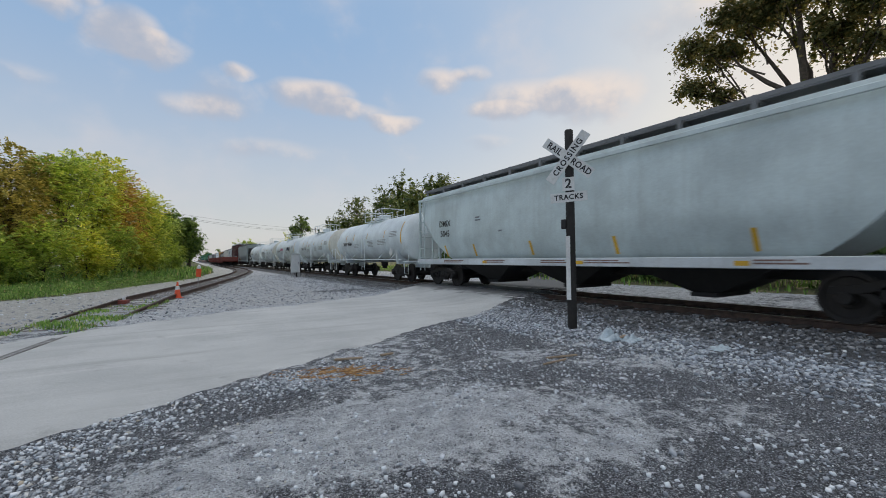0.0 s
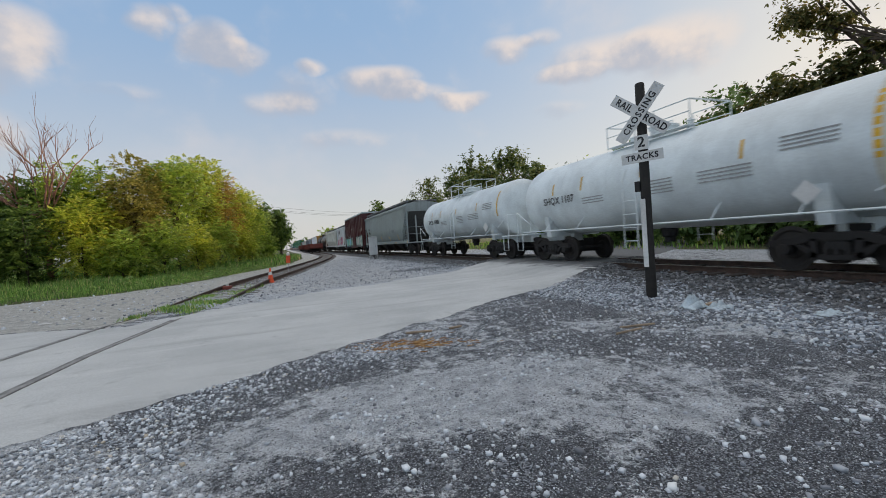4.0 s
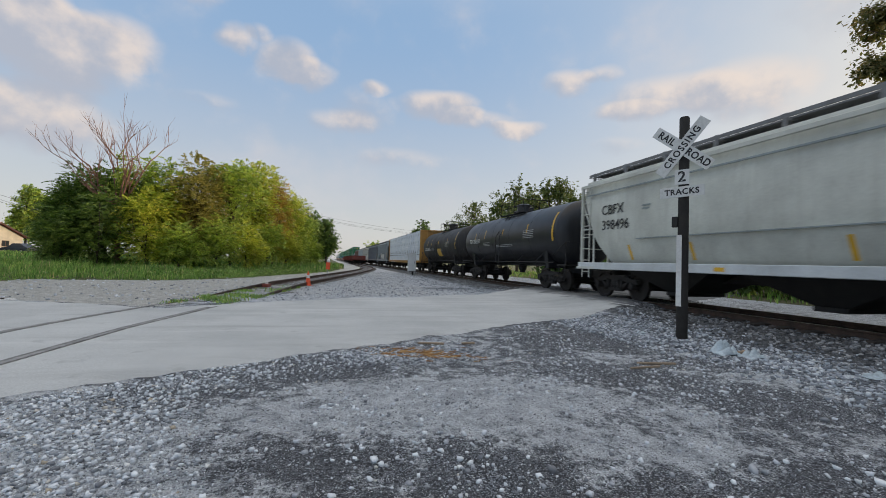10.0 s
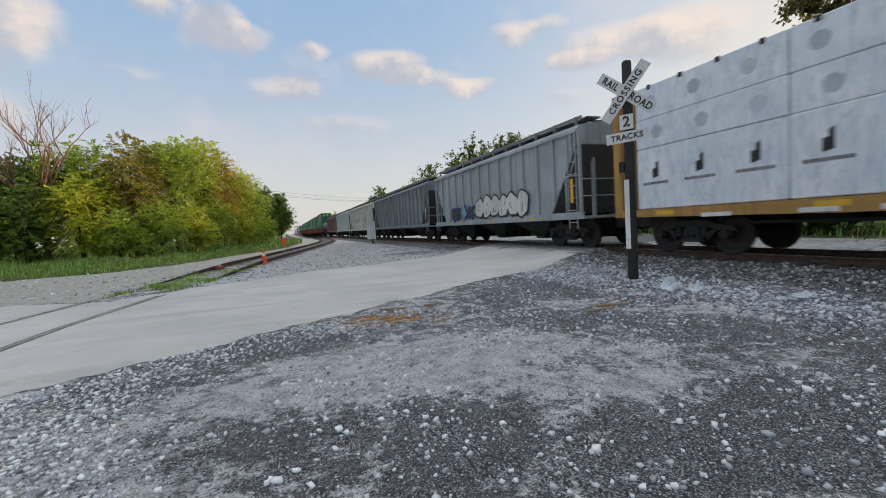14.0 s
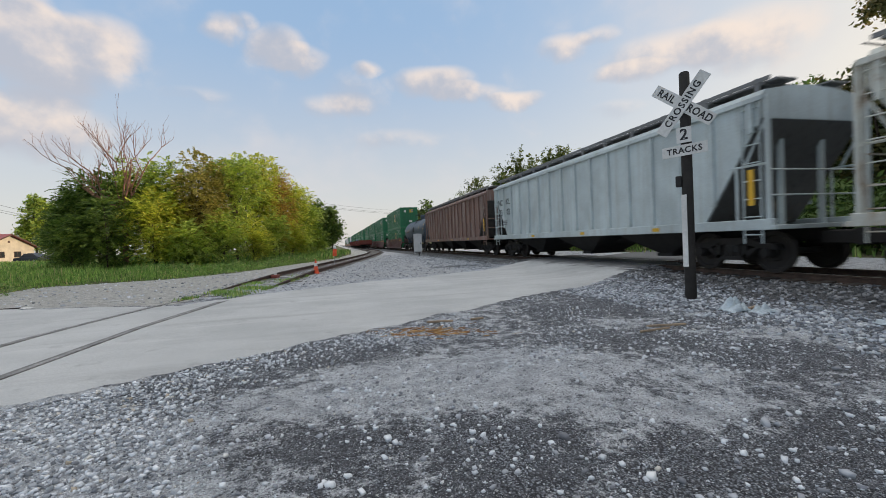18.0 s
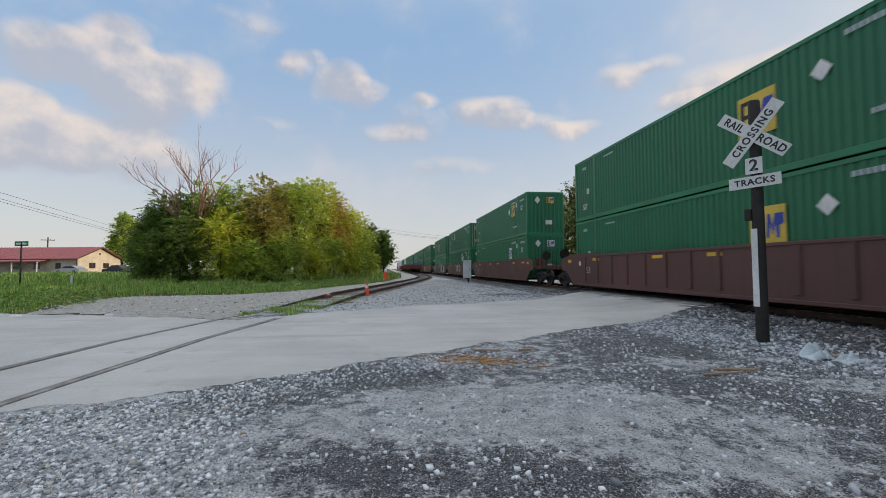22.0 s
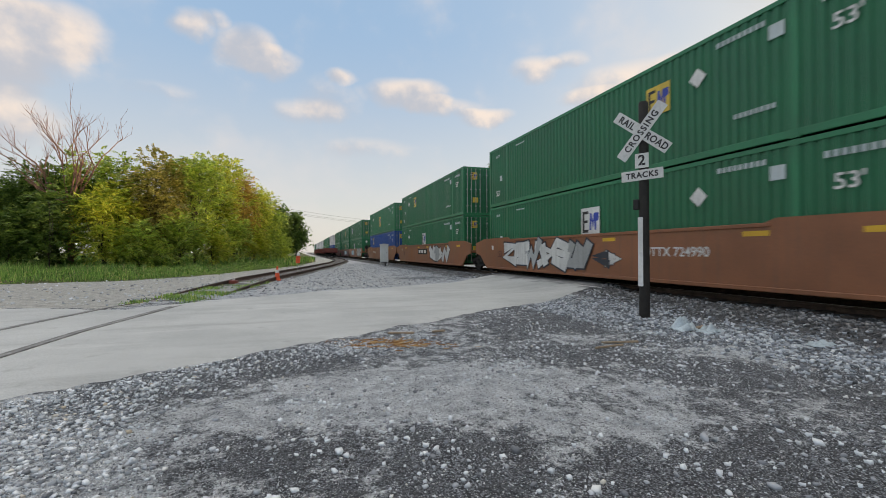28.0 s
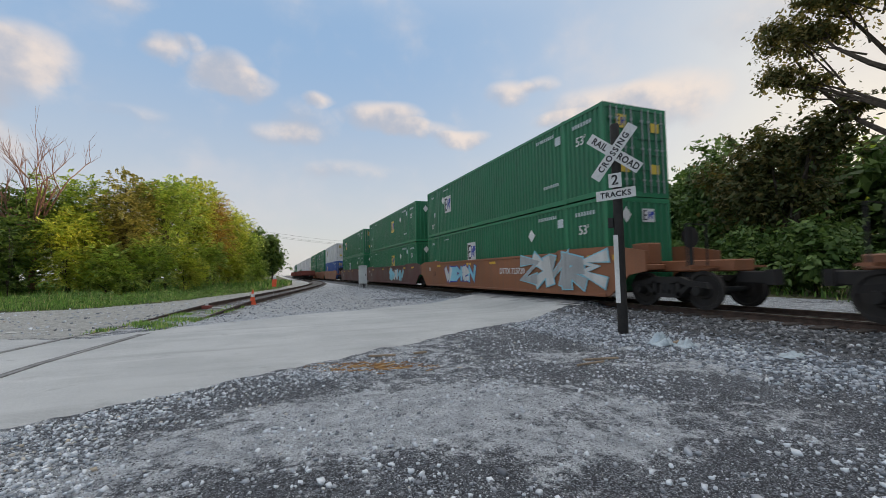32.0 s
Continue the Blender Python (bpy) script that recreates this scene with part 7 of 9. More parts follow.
def centerbeam(front, rear):
    car, L = car_at("bulkhead_flatcar", front, rear, "ochre centre-beam flatcar with timber bulkhead ends")
    m = MAT["ochre"]
    h, w = L / 2, 1.42
    part("deck", Geo().cbox(-w, w, -h + 0.3, h - 0.3, 1.02, 1.14, 0.02), m, car)
    part("side_sill", Geo().prism([(-h + 0.3, 0.96), (-h * 0.55, 0.86), (h * 0.55, 0.86), (h - 0.3, 0.96), (h - 0.3, 1.14), (-h + 0.3, 1.14)], "x", -w - 0.02, -w + 0.10), m, car)
    part("side_sill", Geo().prism([(-h + 0.3, 0.96), (-h * 0.55, 0.86), (h * 0.55, 0.86), (h - 0.3, 0.96), (h - 0.3, 1.14), (-h + 0.3, 1.14)], "x", w - 0.10, w + 0.02), m, car)
    part("centre_beam", Geo().box(-0.10, 0.10, -h + 0.4, h - 0.4, 1.1, 4.35), m, car)
    for s in (-1, 1):
        y = s * (h - 0.30)
        part("bulkhead", Geo().cbox(-w, w, min(y, y + s * 0.10), max(y, y + s * 0.10), 0.95, 4.42, 0.02), m, car)
        ribs = Geo()
        for x in (-1.34, -0.68, 0, 0.68, 1.34):
            ribs.box(x - 0.07, x + 0.07, min(y + s * 0.1, y + s * 0.28), max(y + s * 0.1, y + s * 0.28), 0.95, 4.42)
        for z in (1.4, 2.1, 2.8, 3.5, 4.3):
            ribs.box(-w, w, min(y + s * 0.1, y + s * 0.22), max(y + s * 0.1, y + s * 0.22), z, z + 0.12)
        part("bulkhead_rib", ribs, m, car)
        truck(car, s * (h - 2.2))
    part("underframe", Geo().box(-0.35, 0.35, -h + 0.3, h - 0.3, 0.66, 1.02), MAT["dark"], car)
    for k in range(15):
        y = -h * 0.66 + k * h * 1.32 / 14
        part("cross_bearer", Geo().prism([(-w + 0.06, 1.0), (w - 0.06, 1.0), (w - 0.06, 0.9), (0.4, 0.68), (-0.4, 0.68), (-w + 0.06, 0.9)], "y", y - 0.07, y + 0.07), MAT["dark"], car)
    part("brake_pipe", Geo().tube([(-1.1, -h * 0.7, 0.72), (-1.1, h * 0.7, 0.72)], 0.035, 6), MAT["dark"], car)
    part("brake_cylinder", Geo().lathe([(-0.5, 0.14), (-0.45, 0.18), (0.45, 0.18), (0.5, 0.14)], (-0.95, 1.6, 0.62), "y", 12), MAT["dark"], car)
    couplers(car, -h + 0.1, h - 0.1)
    for k in range(7):
        y = -h + 1.5 + k * (L - 3) / 6
        part("reflector", flat(Geo(), -w - 0.021, [(-y, 0.98), (-y + 0.55, 0.98), (-y + 0.55, 1.09), (-y, 1.09)]), MAT["yellow"], car)
    for y in (h - 3.2, h - 5.2, h - 6.4):
        bars(car, -w - 0.021, y, 0.89, 1, 0.8, 0.09, MAT["white"])
    # the wrapped lumber rests on the deck: tiers of bundles
    tiers = [(1.15, 2.755), (2.76, 3.525), (3.53, 4.38)]
    n = 6
    ln = (L - 1.6) / n
    for i in range(n):
        for j, (za, zb) in enumerate(tiers):
            ya = -h + 0.75 + i * ln
            load = thing("lumber_bundle", "lumber bundle in crinkled white wrap on the flatcar", "lumber", "wrapped lumber load")
            MOVING.append((load, (front + rear) / 2))
            rng = random.Random(i * 7 + j)
            ins = rng.uniform(0, 0.03)
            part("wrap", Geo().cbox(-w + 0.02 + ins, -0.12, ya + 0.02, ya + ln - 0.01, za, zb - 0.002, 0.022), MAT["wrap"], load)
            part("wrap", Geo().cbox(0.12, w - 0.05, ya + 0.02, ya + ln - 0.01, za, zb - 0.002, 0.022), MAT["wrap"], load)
            x = -w + 0.02 + ins - 0.001
            if j == 0:
                for q in range(3):
                    y = ya + ln * (q + 0.5) / 3
                    mk = flat(Geo(), x, [(-y - 0.10, 1.95), (-y + 0.09, 2.0), (-y + 0.09, 2.40), (-y + 0.0, 2.34), (-y + 0.0, 2.22), (-y - 0.10, 2.20)])
                    part("printed_mark", mk, MAT["black"], load, "black printed emblem")
                    row = Geo()
                    for k in range(8):
                        flat(row, x, [(-y - 0.40 + k * 0.10, 1.79), (-y - 0.335 + k * 0.10, 1.79), (-y - 0.335 + k * 0.10, 1.86), (-y - 0.40 + k * 0.10, 1.86)])
                    tagged(part("printed_bar", row, MAT["black"], load), kind="stuff")
            else:
                for q in range(3):
                    y, z = ya + ln * (q + 0.3 + 0.15 * j) / 3, (za + zb) / 2
                    mk = flat(Geo(), x, [(-y + 0.17 * math.cos(a * math.pi / 7) * (1 + 0.12 * math.sin(a * 2.3)), z + 0.17 * math.sin(a * math.pi / 7)) for a in range(14)])
                    part("printed_mark", mk, MAT["print_grey"], load, "faint grey round print")
            if j == 2:
                for q in range(4):
                    y = ya + ln * (q + 0.5) / 4
                    part("strap_block", Geo().cbox(-w - 0.005 + ins, -w + 0.05 + ins, y - 0.05, y + 0.05, zb - 0.10, zb + 0.015, 0.01), MAT["dark"], load)


def corrugated(geo, y0, y1, x, z0, z1, pitch=0.22, depth=0.042, inward=1):
    """A corrugated wall in the plane x; the waves go towards inward."""
    n = int((y1 - y0) / pitch)
    ys = []
    for i in range(n):
        a = y0 + (y1 - y0) * i / n
        p = (y1 - y0) / n
        ys += [(a, 0), (a + p * 0.36, 0), (a + p * 0.5, 1), (a + p * 0.86, 1)]
    ys.append((y1, 0))
    vs = [(x + inward * depth * k, y, z) for y, k in ys for z in (z0, z1)]
    return geo.add(vs, [(2 * i, 2 * i + 1, 2 * i + 3, 2 * i + 2) for i in range(len(ys) - 1)])


def corrugated_end(geo, y, x0, x1, z0, z1, inward, pitch=0.25, depth=0.04):
    n = int((x1 - x0) / pitch)
    xs = []
    for i in range(n):
        a, p = x0 + (x1 - x0) * i / n, (x1 - x0) / n
        xs += [(a, 0), (a + p * 0.36, 0), (a + p * 0.5, 1), (a + p * 0.86, 1)]
    xs.append((x1, 0))
    vs = [(x, y + inward * depth * k, z) for x, k in xs for z in (z0, z1)]
    return geo.add(vs, [(2 * i, 2 * i + 1, 2 * i + 3, 2 * i + 2) for i in range(len(xs) - 1)])


def emblem(parent, x, y, z, w, h, panel, end=None):
    """A square panel with a dark comb shape and a blue wave shape; no lettering."""
    def plate(name, poly, m, k):
        g = Geo()
        if end is None:
            g.prism([(y - a, z + b) for a, b in poly], "x", x - 0.003 * k, x - 0.003 * k - 0.003)
        else:
            g.prism([(x + a, z + b) for a, b in poly], "y", end - 0.003 * k, end - 0.003 * k - 0.003)
        part(name, g, m, parent)
    r = lambda a, b, c, d: [(a * w, c * h), (b * w, c * h), (b * w, d * h), (a * w, d * h)]
    plate("emblem_panel", r(-0.5, 0.5, -0.5, 0.5), panel, 0)
    plate("emblem_comb", [(-0.42 * w, -0.38 * h), (-0.10 * w, -0.38 * h), (-0.10 * w, -0.28 * h), (-0.32 * w, -0.28 * h), (-0.32 * w, -0.04 * h), (-0.13 * w, -0.04 * h), (-0.13 * w, 0.06 * h), (-0.32 * w, 0.06 * h), (-0.32 * w, 0.28 * h), (-0.10 * w, 0.28 * h), (-0.10 * w, 0.38 * h), (-0.42 * w, 0.38 * h)], MAT["black"], 1)
    plate("emblem_wave", [(-0.04 * w, -0.3 * h), (0.04 * w, -0.3 * h), (0.08 * w, 0.05 * h), (0.15 * w, -0.25 * h), (0.22 * w, 0.05 * h), (0.24 * w, -0.3 * h), (0.32 * w, -0.3 * h), (0.33 * w, 0.0), (0.45 * w, 0.05 * h), (0.45 * w, 0.3 * h), (0.2 * w, 0.3 * h), (0.14 * w, 0.0), (0.08 * w, 0.3 * h), (0.0, 0.3 * h)], MAT["logo_blue"], 1)


def container_master(key, doors, label, panel="logo_yellow", at=None, small=False):
    """A 53-foot domestic container, -y leading; doors: whether the door end leads."""
    mat = MAT[key]
    frame = MAT["green_frame"] if key.startswith("green") else mat
    ob = thing("shipping_container", label, "shipping container", "stacked containers")
    h, w, H = 8.075, 1.30, 2.90
    for s in (-1, 1):
        for a, b in ((-h + 2.0, h - 2.0), (-h + 0.1, -h + 1.86), (h - 1.86, h - 0.1)):
            part("side_panel", corrugated(Geo(), a, b, s * w - s * 0.012, 0.16, H - 0.10, inward=-s), mat, ob)
    part("end_wall", corrugated_end(Geo(), h - 0.03, -w + 0.1, w - 0.1, 0.14, H - 0.12, -1), mat, ob)
    part("roof", Geo().box(-w + 0.03, w - 0.03, -h + 0.05, h - 0.05, H - 0.05, H - 0.03), mat, ob)
    part("floor", Geo().box(-w + 0.03, w - 0.03, -h + 0.05, h - 0.05, 0.10, 0.14), mat, ob)
    part("inner_wall", Geo().box(-w + 0.06, w - 0.06, -h + 0.09, -h + 0.11, 0.14, H - 0.05), mat, ob)
    for s in (-1, 1):
        part("bottom_rail", Geo().cbox(s * w - 0.06 if s > 0 else s * w, s * w if s > 0 else s * w + 0.06, -h, h, 0.02, 0.18, 0.01), frame, ob)
        part("top_rail", Geo().cbox(s * w - 0.05 if s > 0 else s * w, s * w if s > 0 else s * w + 0.05, -h, h, H - 0.11, H, 0.01), frame, ob)
        for y in (-h, h - 0.12, -h + 1.86, h - 2.0):
            part("corner_post", Geo().cbox(s * w - 0.09 if s > 0 else s * w - 0.004, s * w + 0.004 if s > 0 else s * w + 0.09, y, y + 0.14, 0.0, H, 0.01), frame, ob)
        for y in (-h + 1.86, h - 2.0):
            for z in (0.0, H - 0.12):
                part("corner_casting", Geo().box(s * w - 0.10 if s > 0 else s * w - 0.01, s * w + 0.01 if s > 0 else s * w + 0.10, y - 0.02, y + 0.16, z, z + 0.125), frame, ob)
    for s in (-1, 1):
        y = s * h
        part("end_header", Geo().box(-w, w, min(y, y - s * 0.1), max(y, y - s * 0.1), H - 0.14, H), frame, ob)
        part("end_sill", Geo().box(-w, w, min(y, y - s * 0.1), max(y, y - s * 0.1), 0.0, 0.16), frame, ob)
    if doors:
        for s in (-1, 1):
            d = Geo().box(min(s * 0.01, s * (w - 0.10)), max(s * 0.01, s * (w - 0.10)), -h + 0.02, -h + 0.06, 0.17, H - 0.15)
            door = part("door", d, mat, ob, "ribbed steel door")
            for k in range(5):
                z = 0.35 + k * 0.5
                part("door_rib", Geo().cbox(min(s * 0.08, s * (w - 0.2)), max(s * 0.08, s * (w - 0.2)), -h - 0.015, -h + 0.021, z, z + 0.20, 0.008), mat, door)
            rods = Geo()
            for x in (0.22, 0.50, 0.80, 1.05):
                rods.tube([(s * x, -h - 0.04, 0.12), (s * x, -h - 0.04, H - 0.1)], 0.020, 6)
                for z in (0.5, 1.5, 2.4):
                    rods.box(s * x - 0.05, s * x + 0.05, -h - 0.05, -h, z, z + 0.06)
            part("lock_rod", rods, MAT["galv"], door, "galvanised locking bars")
        pl = Geo()
        for x, z in ((-0.7, 0.75), (0.55, 0.75), (0.6, 2.1)):
            pl.box(x, x + 0.35, -h - 0.022, -h - 0.017, z, z + 0.3)
        part("placard", pl, MAT["logo_yellow"], ob)
        emblem(ob, -0.62, 0, 2.35, 0.42, 0.42, MAT["logo_yellow"], end=-h - 0.02)
    else:
        g = Geo()
        corrugated_end(g, -h + 0.0, -w + 0.1, w - 0.1, 0.14, H - 0.12, 1)
        part("front_wall", g, mat, ob)
        emblem(ob, 0.35, 0, 2.35, 0.5, 0.42, MAT[panel], end=-h - 0.012)
        dg = Geo()
        dg.prism([(-0.55, 2.1), (-0.35, 2.35), (-0.55, 2.6), (-0.75, 2.35)], "y", -h - 0.012, -h - 0.016)
        dg.prism([(0.0, 0.7), (0.45, 0.7), (0.45, 0.98), (0.0, 0.98)], "y", -h - 0.012, -h - 0.016)
        part("placard", dg, MAT["white"], ob)
    if not small:
        ey, ez, es = at or (4.6 if doors else (-1.6 if panel == "logo_yellow" else 1.5), 1.7, 0.95)
        emblem(ob, -w - 0.004, ey, ez, es, es, MAT[panel])
        lettering("53'", 0.42, MAT["white"], ob, on_side(-w - 0.006, -h + 1.05, 1.95))
        lettering("53'", 0.36, MAT["white"], ob, on_side(-w - 0.006, h - 1.0, 0.62))
        for y, z, k, hh in ((-h + 0.95, 2.42, 7, 0.13), (-h + 3.0, 2.50, 9, 0.12), (h - 3.2, 2.55, 12, 0.06), (-h + 2.7, 0.72, 8, 0.11), (h - 1.0, 2.4, 3, 0.12)):
            g = Geo()
            for q in range(k):
                flat(g, -w - 0.004, [(-y + (q - k / 2) * hh * 1.05, z), (-y + (q - k / 2 + 0.62) * hh * 1.05, z), (-y + (q - k / 2 + 0.62) * hh * 1.05, z + hh), (-y + (q - k / 2) * hh * 1.05, z + hh)])
            tagged(part("stencil_line", g, MAT["h_pale"], ob), kind="stuff")
        dm = Geo()
        q = -5.3 if doors else 4.0
        flat(dm, -w - 0.004, [(q, 1.78), (q + 0.24, 2.02), (q, 2.26), (q - 0.24, 2.02)])
        part("diamond_placard", dm, MAT["white"], ob)
        sq = Geo()
        flat(sq, -w - 0.004, [(h - 2.4, 2.15), (h - 2.1, 2.15), (h - 2.1, 2.45), (h - 2.4, 2.45)])
        flat(sq, -w - 0.004, [(-h + 1.2, 1.2), (-h + 1.42, 1.2), (-h + 1.42, 1.46), (-h + 1.2, 1.46)])
        part("label_plate", sq, MAT["h_pale"], ob)
    return ob


def well_car(front, rear, key, first, last, label, number=None, art=None, posts=0):
    """One well unit for a 53-foot container; front, rear: the container's ends."""
    car, _ = car_at("well_car", front, rear, label, "well car")
    m = MAT[key]
    h = 8.075
    w = 1.45
    prof = [(-h - 1.5, 0.96), (-h - 0.9, 0.86), (-h - 0.15, 0.24), (h + 0.15, 0.24), (h + 0.9, 0.86), (h + 1.5, 0.96), (h + 1.5, 1.5), (h + 0.4, 1.70), (h - 2.2, 1.72), (h - 2.5, 1.60), (-h + 2.5, 1.60), (-h + 2.2, 1.72), (-h - 0.4, 1.70), (-h - 1.5, 1.5)]
    for s in (-1, 1):
        part("side_sill", Geo().prism(prof, "x", min(s * w, s * (w - 0.06)), max(s * w, s * (w - 0.06))), m, car)
        part("top_chord", Geo().cbox(min(s * (w + 0.03), s * (w - 0.12)), max(s * (w + 0.03), s * (w - 0.12)), -h + 2.3, h - 2.3, 1.54, 1.63, 0.012), m, car)
        part("bottom_chord", Geo().cbox(min(s * (w + 0.03), s * (w - 0.2)), max(s * (w + 0.03), s * (w - 0.2)), -h, h, 0.20, 0.30, 0.012), m, car)
    for i in range(9):
        y = -h + 1.0 + i * (2 * h - 2.0) / 8
        part("cross_bearer", Geo().box(-w + 0.06, w - 0.06, y - 0.15, y + 0.15, 0.24, 0.345), MAT["dark"], car)
    for s, pack_end in ((-1, first), (1, last)):
        end = h + (3.1 if pack_end else 1.75)
        a, b = s * (h + 0.25), s * end
        part("end_platform", Geo().cbox(-w + 0.05, w - 0.05, min(a, s * (h + 1.2)), max(a, s * (h + 1.2)), 0.98, 1.14, 0.02), m, car)
        part("draft_sill", Geo().cbox(-0.4, 0.4, min(a, b), max(a, b), 0.92, 1.22, 0.03), m, car)
        if pack_end:
            truck(car, s * (h + 1.75))
            part("coupler", TRUCK["coupler"], None, car, at=Matrix.Translation((0, s * end, 0)) @ (Matrix.Identity(4) if s < 0 else Matrix.Rotation(math.pi, 4, "Z")))
            gear = Geo().cbox(-0.9, -0.4, min(s * (h + 0.5), s * (h + 1.1)), max(s * (h + 0.5), s * (h + 1.1)), 1.14, 1.75, 0.03)
            part("brake_gear", gear, m, car)
            gear = Geo().tube([(-1.3, s * (h + 2.6), 1.0), (-1.3, s * (h + 2.6), 2.1), (-0.6, s * (h + 2.6), 2.1), (-0.6, s * (h + 2.6), 1.0)], 0.022, 5)
            part("hand_rail", gear, MAT["iron"], car)
            part("crossover_step", Geo().box(-1.4, 1.4, min(s * (h + 2.5), s * (h + 2.75)), max(s * (h + 2.5), s * (h + 2.75)), 1.0, 1.06), m, car)
            hb = Geo().lathe([(-0.03, 0.27), (-0.03, 0.23), (0.03, 0.23), (0.03, 0.27)], (-0.9, s * (h + 2.4), 1.8), "y", 16).box(-0.92, -0.88, min(s * (h + 2.35), s * (h + 2.45)), max(s * (h + 2.35), s * (h + 2.45)), 1.1, 2.05)
            part("brake_wheel", hb, MAT["iron"], car)
            part("reflector", flat(Geo(), -w - 0.002, [(-s * (h + 0.5) - 0.18, 1.3), (-s * (h + 0.5) + 0.18, 1.3), (-s * (h + 0.5) + 0.18, 1.45), (-s * (h + 0.5) - 0.18, 1.45)]), MAT["yellow"], car)
        elif s > 0:
            truck(car, h + 1.75)
    for y in (-h + 0.5, -h + 2.6, -h + 7.1, h - 6.5, h - 2.2):
        part("reflector", flat(Geo(), -w - 0.001, [(-y - 0.28, 1.36), (-y + 0.28, 1.36), (-y + 0.28, 1.47), (-y - 0.28, 1.47)]), MAT["yellow"], car)
    if posts:
        for i in range(posts):
            y = -h + 1.2 + i * (2 * h - 2.4) / (posts - 1)
            for s in (-1, 1):
                part("side_post", Geo().cbox(min(s * (w - 0.02), s * (w + 0.05)), max(s * (w - 0.02), s * (w + 0.05)), y - 0.07, y + 0.07, 0.40, 1.54, 0.012), m, car)
    if number:
        lettering(number, 0.34, MAT["white"], car, on_side(-w - 0.008, {"rear": 3.63, "late": -2.65}.get(art, -3.4), 1.02))
    return car


def build_train():
    # pale grey hopper at the head
    car, L, w = hopper(1.3, 19.4, "h_white", "pale grey covered hopper car with curved sides", curved=True, bays=3, sill_white=True, slope_key="")
    h = L / 2
    lettering("DMIX", 0.38, MAT["black"], car, on_side(-w + 0.05, h - 2.6, 2.74))
    lettering("5045", 0.38, MAT["black"], car, on_side(-w + 0.05, h - 2.62, 2.30))
    for y, z, n, ww in ((h - 5.1, 2.8, 2, 0.4), (h - 6.5, 2.2, 1, 0.3)):
        bars(car, -w + 0.055, y, z, n, ww, 0.06, MAT["h_dark"])
    for y, n, ww in ((h - 3.4, 2, 1.6), (h - 6.3, 2, 1.5), (h - 9.2, 2, 1.3), (-2, 2, 1.6), (-h + 3.2, 2, 0.9)):
        bars(car, -w - 0.001, y, 1.13, n, ww, 0.035, MAT["h_brown"])
    # five white tank cars
    for i in range(5):
        f = 21.0 + 13.75 * i
        car, L, r, zc, patch = tank(f, f + 12.25, "t_white", "white tank car with handrails and a top platform", end_key="t_cream" if i % 2 else None)
        h = L / 2
        tank_text(car, ("IARX 34584", "SHQX 1172", "SHQX 11149", "SHQX 1107", "SHQX 11008")[i], h - 2.6, 2.28, 0.36, MAT["black"], r, zc)
        for y, z, n, ww in ((h - 4.4, 2.2, 3, 1.0), (-0.9, 2.35, 5, 0.9), (-h + 3.4, 2.35, 4, 1.3), (-h + 1.7, 2.75, 4, 1.0)):
            g = Geo()
            for k in range(n):
                a = math.asin((z - k * 0.085 - zc) / r)
                x, zz = -(r + 0.007) * math.cos(a), z - k * 0.085
                g.prism([(y - ww / 2, zz), (y + ww / 2, zz), (y + ww / 2, zz + 0.035), (y - ww / 2, zz + 0.035)], "x", x, x - 0.006)
            part("stencil", g, MAT["g_grey"], car)
        dm = Geo()
        flat(dm, -r - 0.13, [(h - 1.7, 1.35), (h - 1.45, 1.6), (h - 1.7, 1.85), (h - 1.95, 1.6)])
        part("diamond_placard", dm, MAT["white"], car)
        if i == 1:
            patch("red_dot", h - 4.9, h - 4.65, 2, 12, MAT["g_red"])
        if i == 2:
            scribble(car, -r - 0.01, h - 5.3, h - 3.7, 2.3, 2.65, MAT["g_pink"], 4, 0.011)
            scribble(car, -r - 0.01, -h + 2.9, -h + 4.6, 2.3, 2.7, MAT["g_dark"], 6, 0.011)
    # grey curved hopper
    car, L, w = hopper(91.5, 109.9, "h_grey", "weathered mid grey covered hopper car with rounded sides", truck_in=1.15, curved=True, bays=4)
    lettering("TILX", 0.36, MAT["black"], car, on_side(-w + 0.05, L / 2 - 2.35, 2.72))
    lettering("548995", 0.36, MAT["black"], car, on_side(-w + 0.05, L / 2 - 2.55, 2.30))
    bars(car, -w + 0.02, -4.5, 2.2, 3, 1.0, 0.05, MAT["h_dark"])
    boxcar(111.3, 126.9)
    # short white hopper with graffiti
    car, L, w = hopper(128.0, 138.8, "h_ns", "short white two-bay covered hopper with pink graffiti", bays=2, sill_white=True)
    h = L / 2
    for k in range(5):
        part("emblem_bar", flat(Geo(), -w + 0.078, [(-h + 1.9 + 0.05 * k, 3.05 + k * 0.13), (-h + 3.4 + 0.05 * k, 3.05 + k * 0.13), (-h + 3.4 + 0.05 * k, 3.11 + k * 0.13), (-h + 1.9 + 0.05 * k, 3.11 + k * 0.13)]), MAT["black"], car)
    g = flat(Geo(), -w + 0.078, [(-h + 3.45, 3.05), (-h + 3.75, 3.05), (-h + 3.95, 3.4), (-h + 4.2, 3.05), (-h + 4.5, 3.05), (-h + 4.7, 3.66), (-h + 4.4, 3.66), (-h + 4.25, 3.35), (-h + 4.05, 3.66), (-h + 3.7, 3.66)])
    part("emblem_shape", g, MAT["black"], car)
    lettering("29426", 0.36, MAT["black"], car, on_side(-w + 0.076, h - 2.9, 2.52))
    bars(car, -w + 0.078, h - 2.9, 2.82, 1, 0.5, 0.2, MAT["black"])
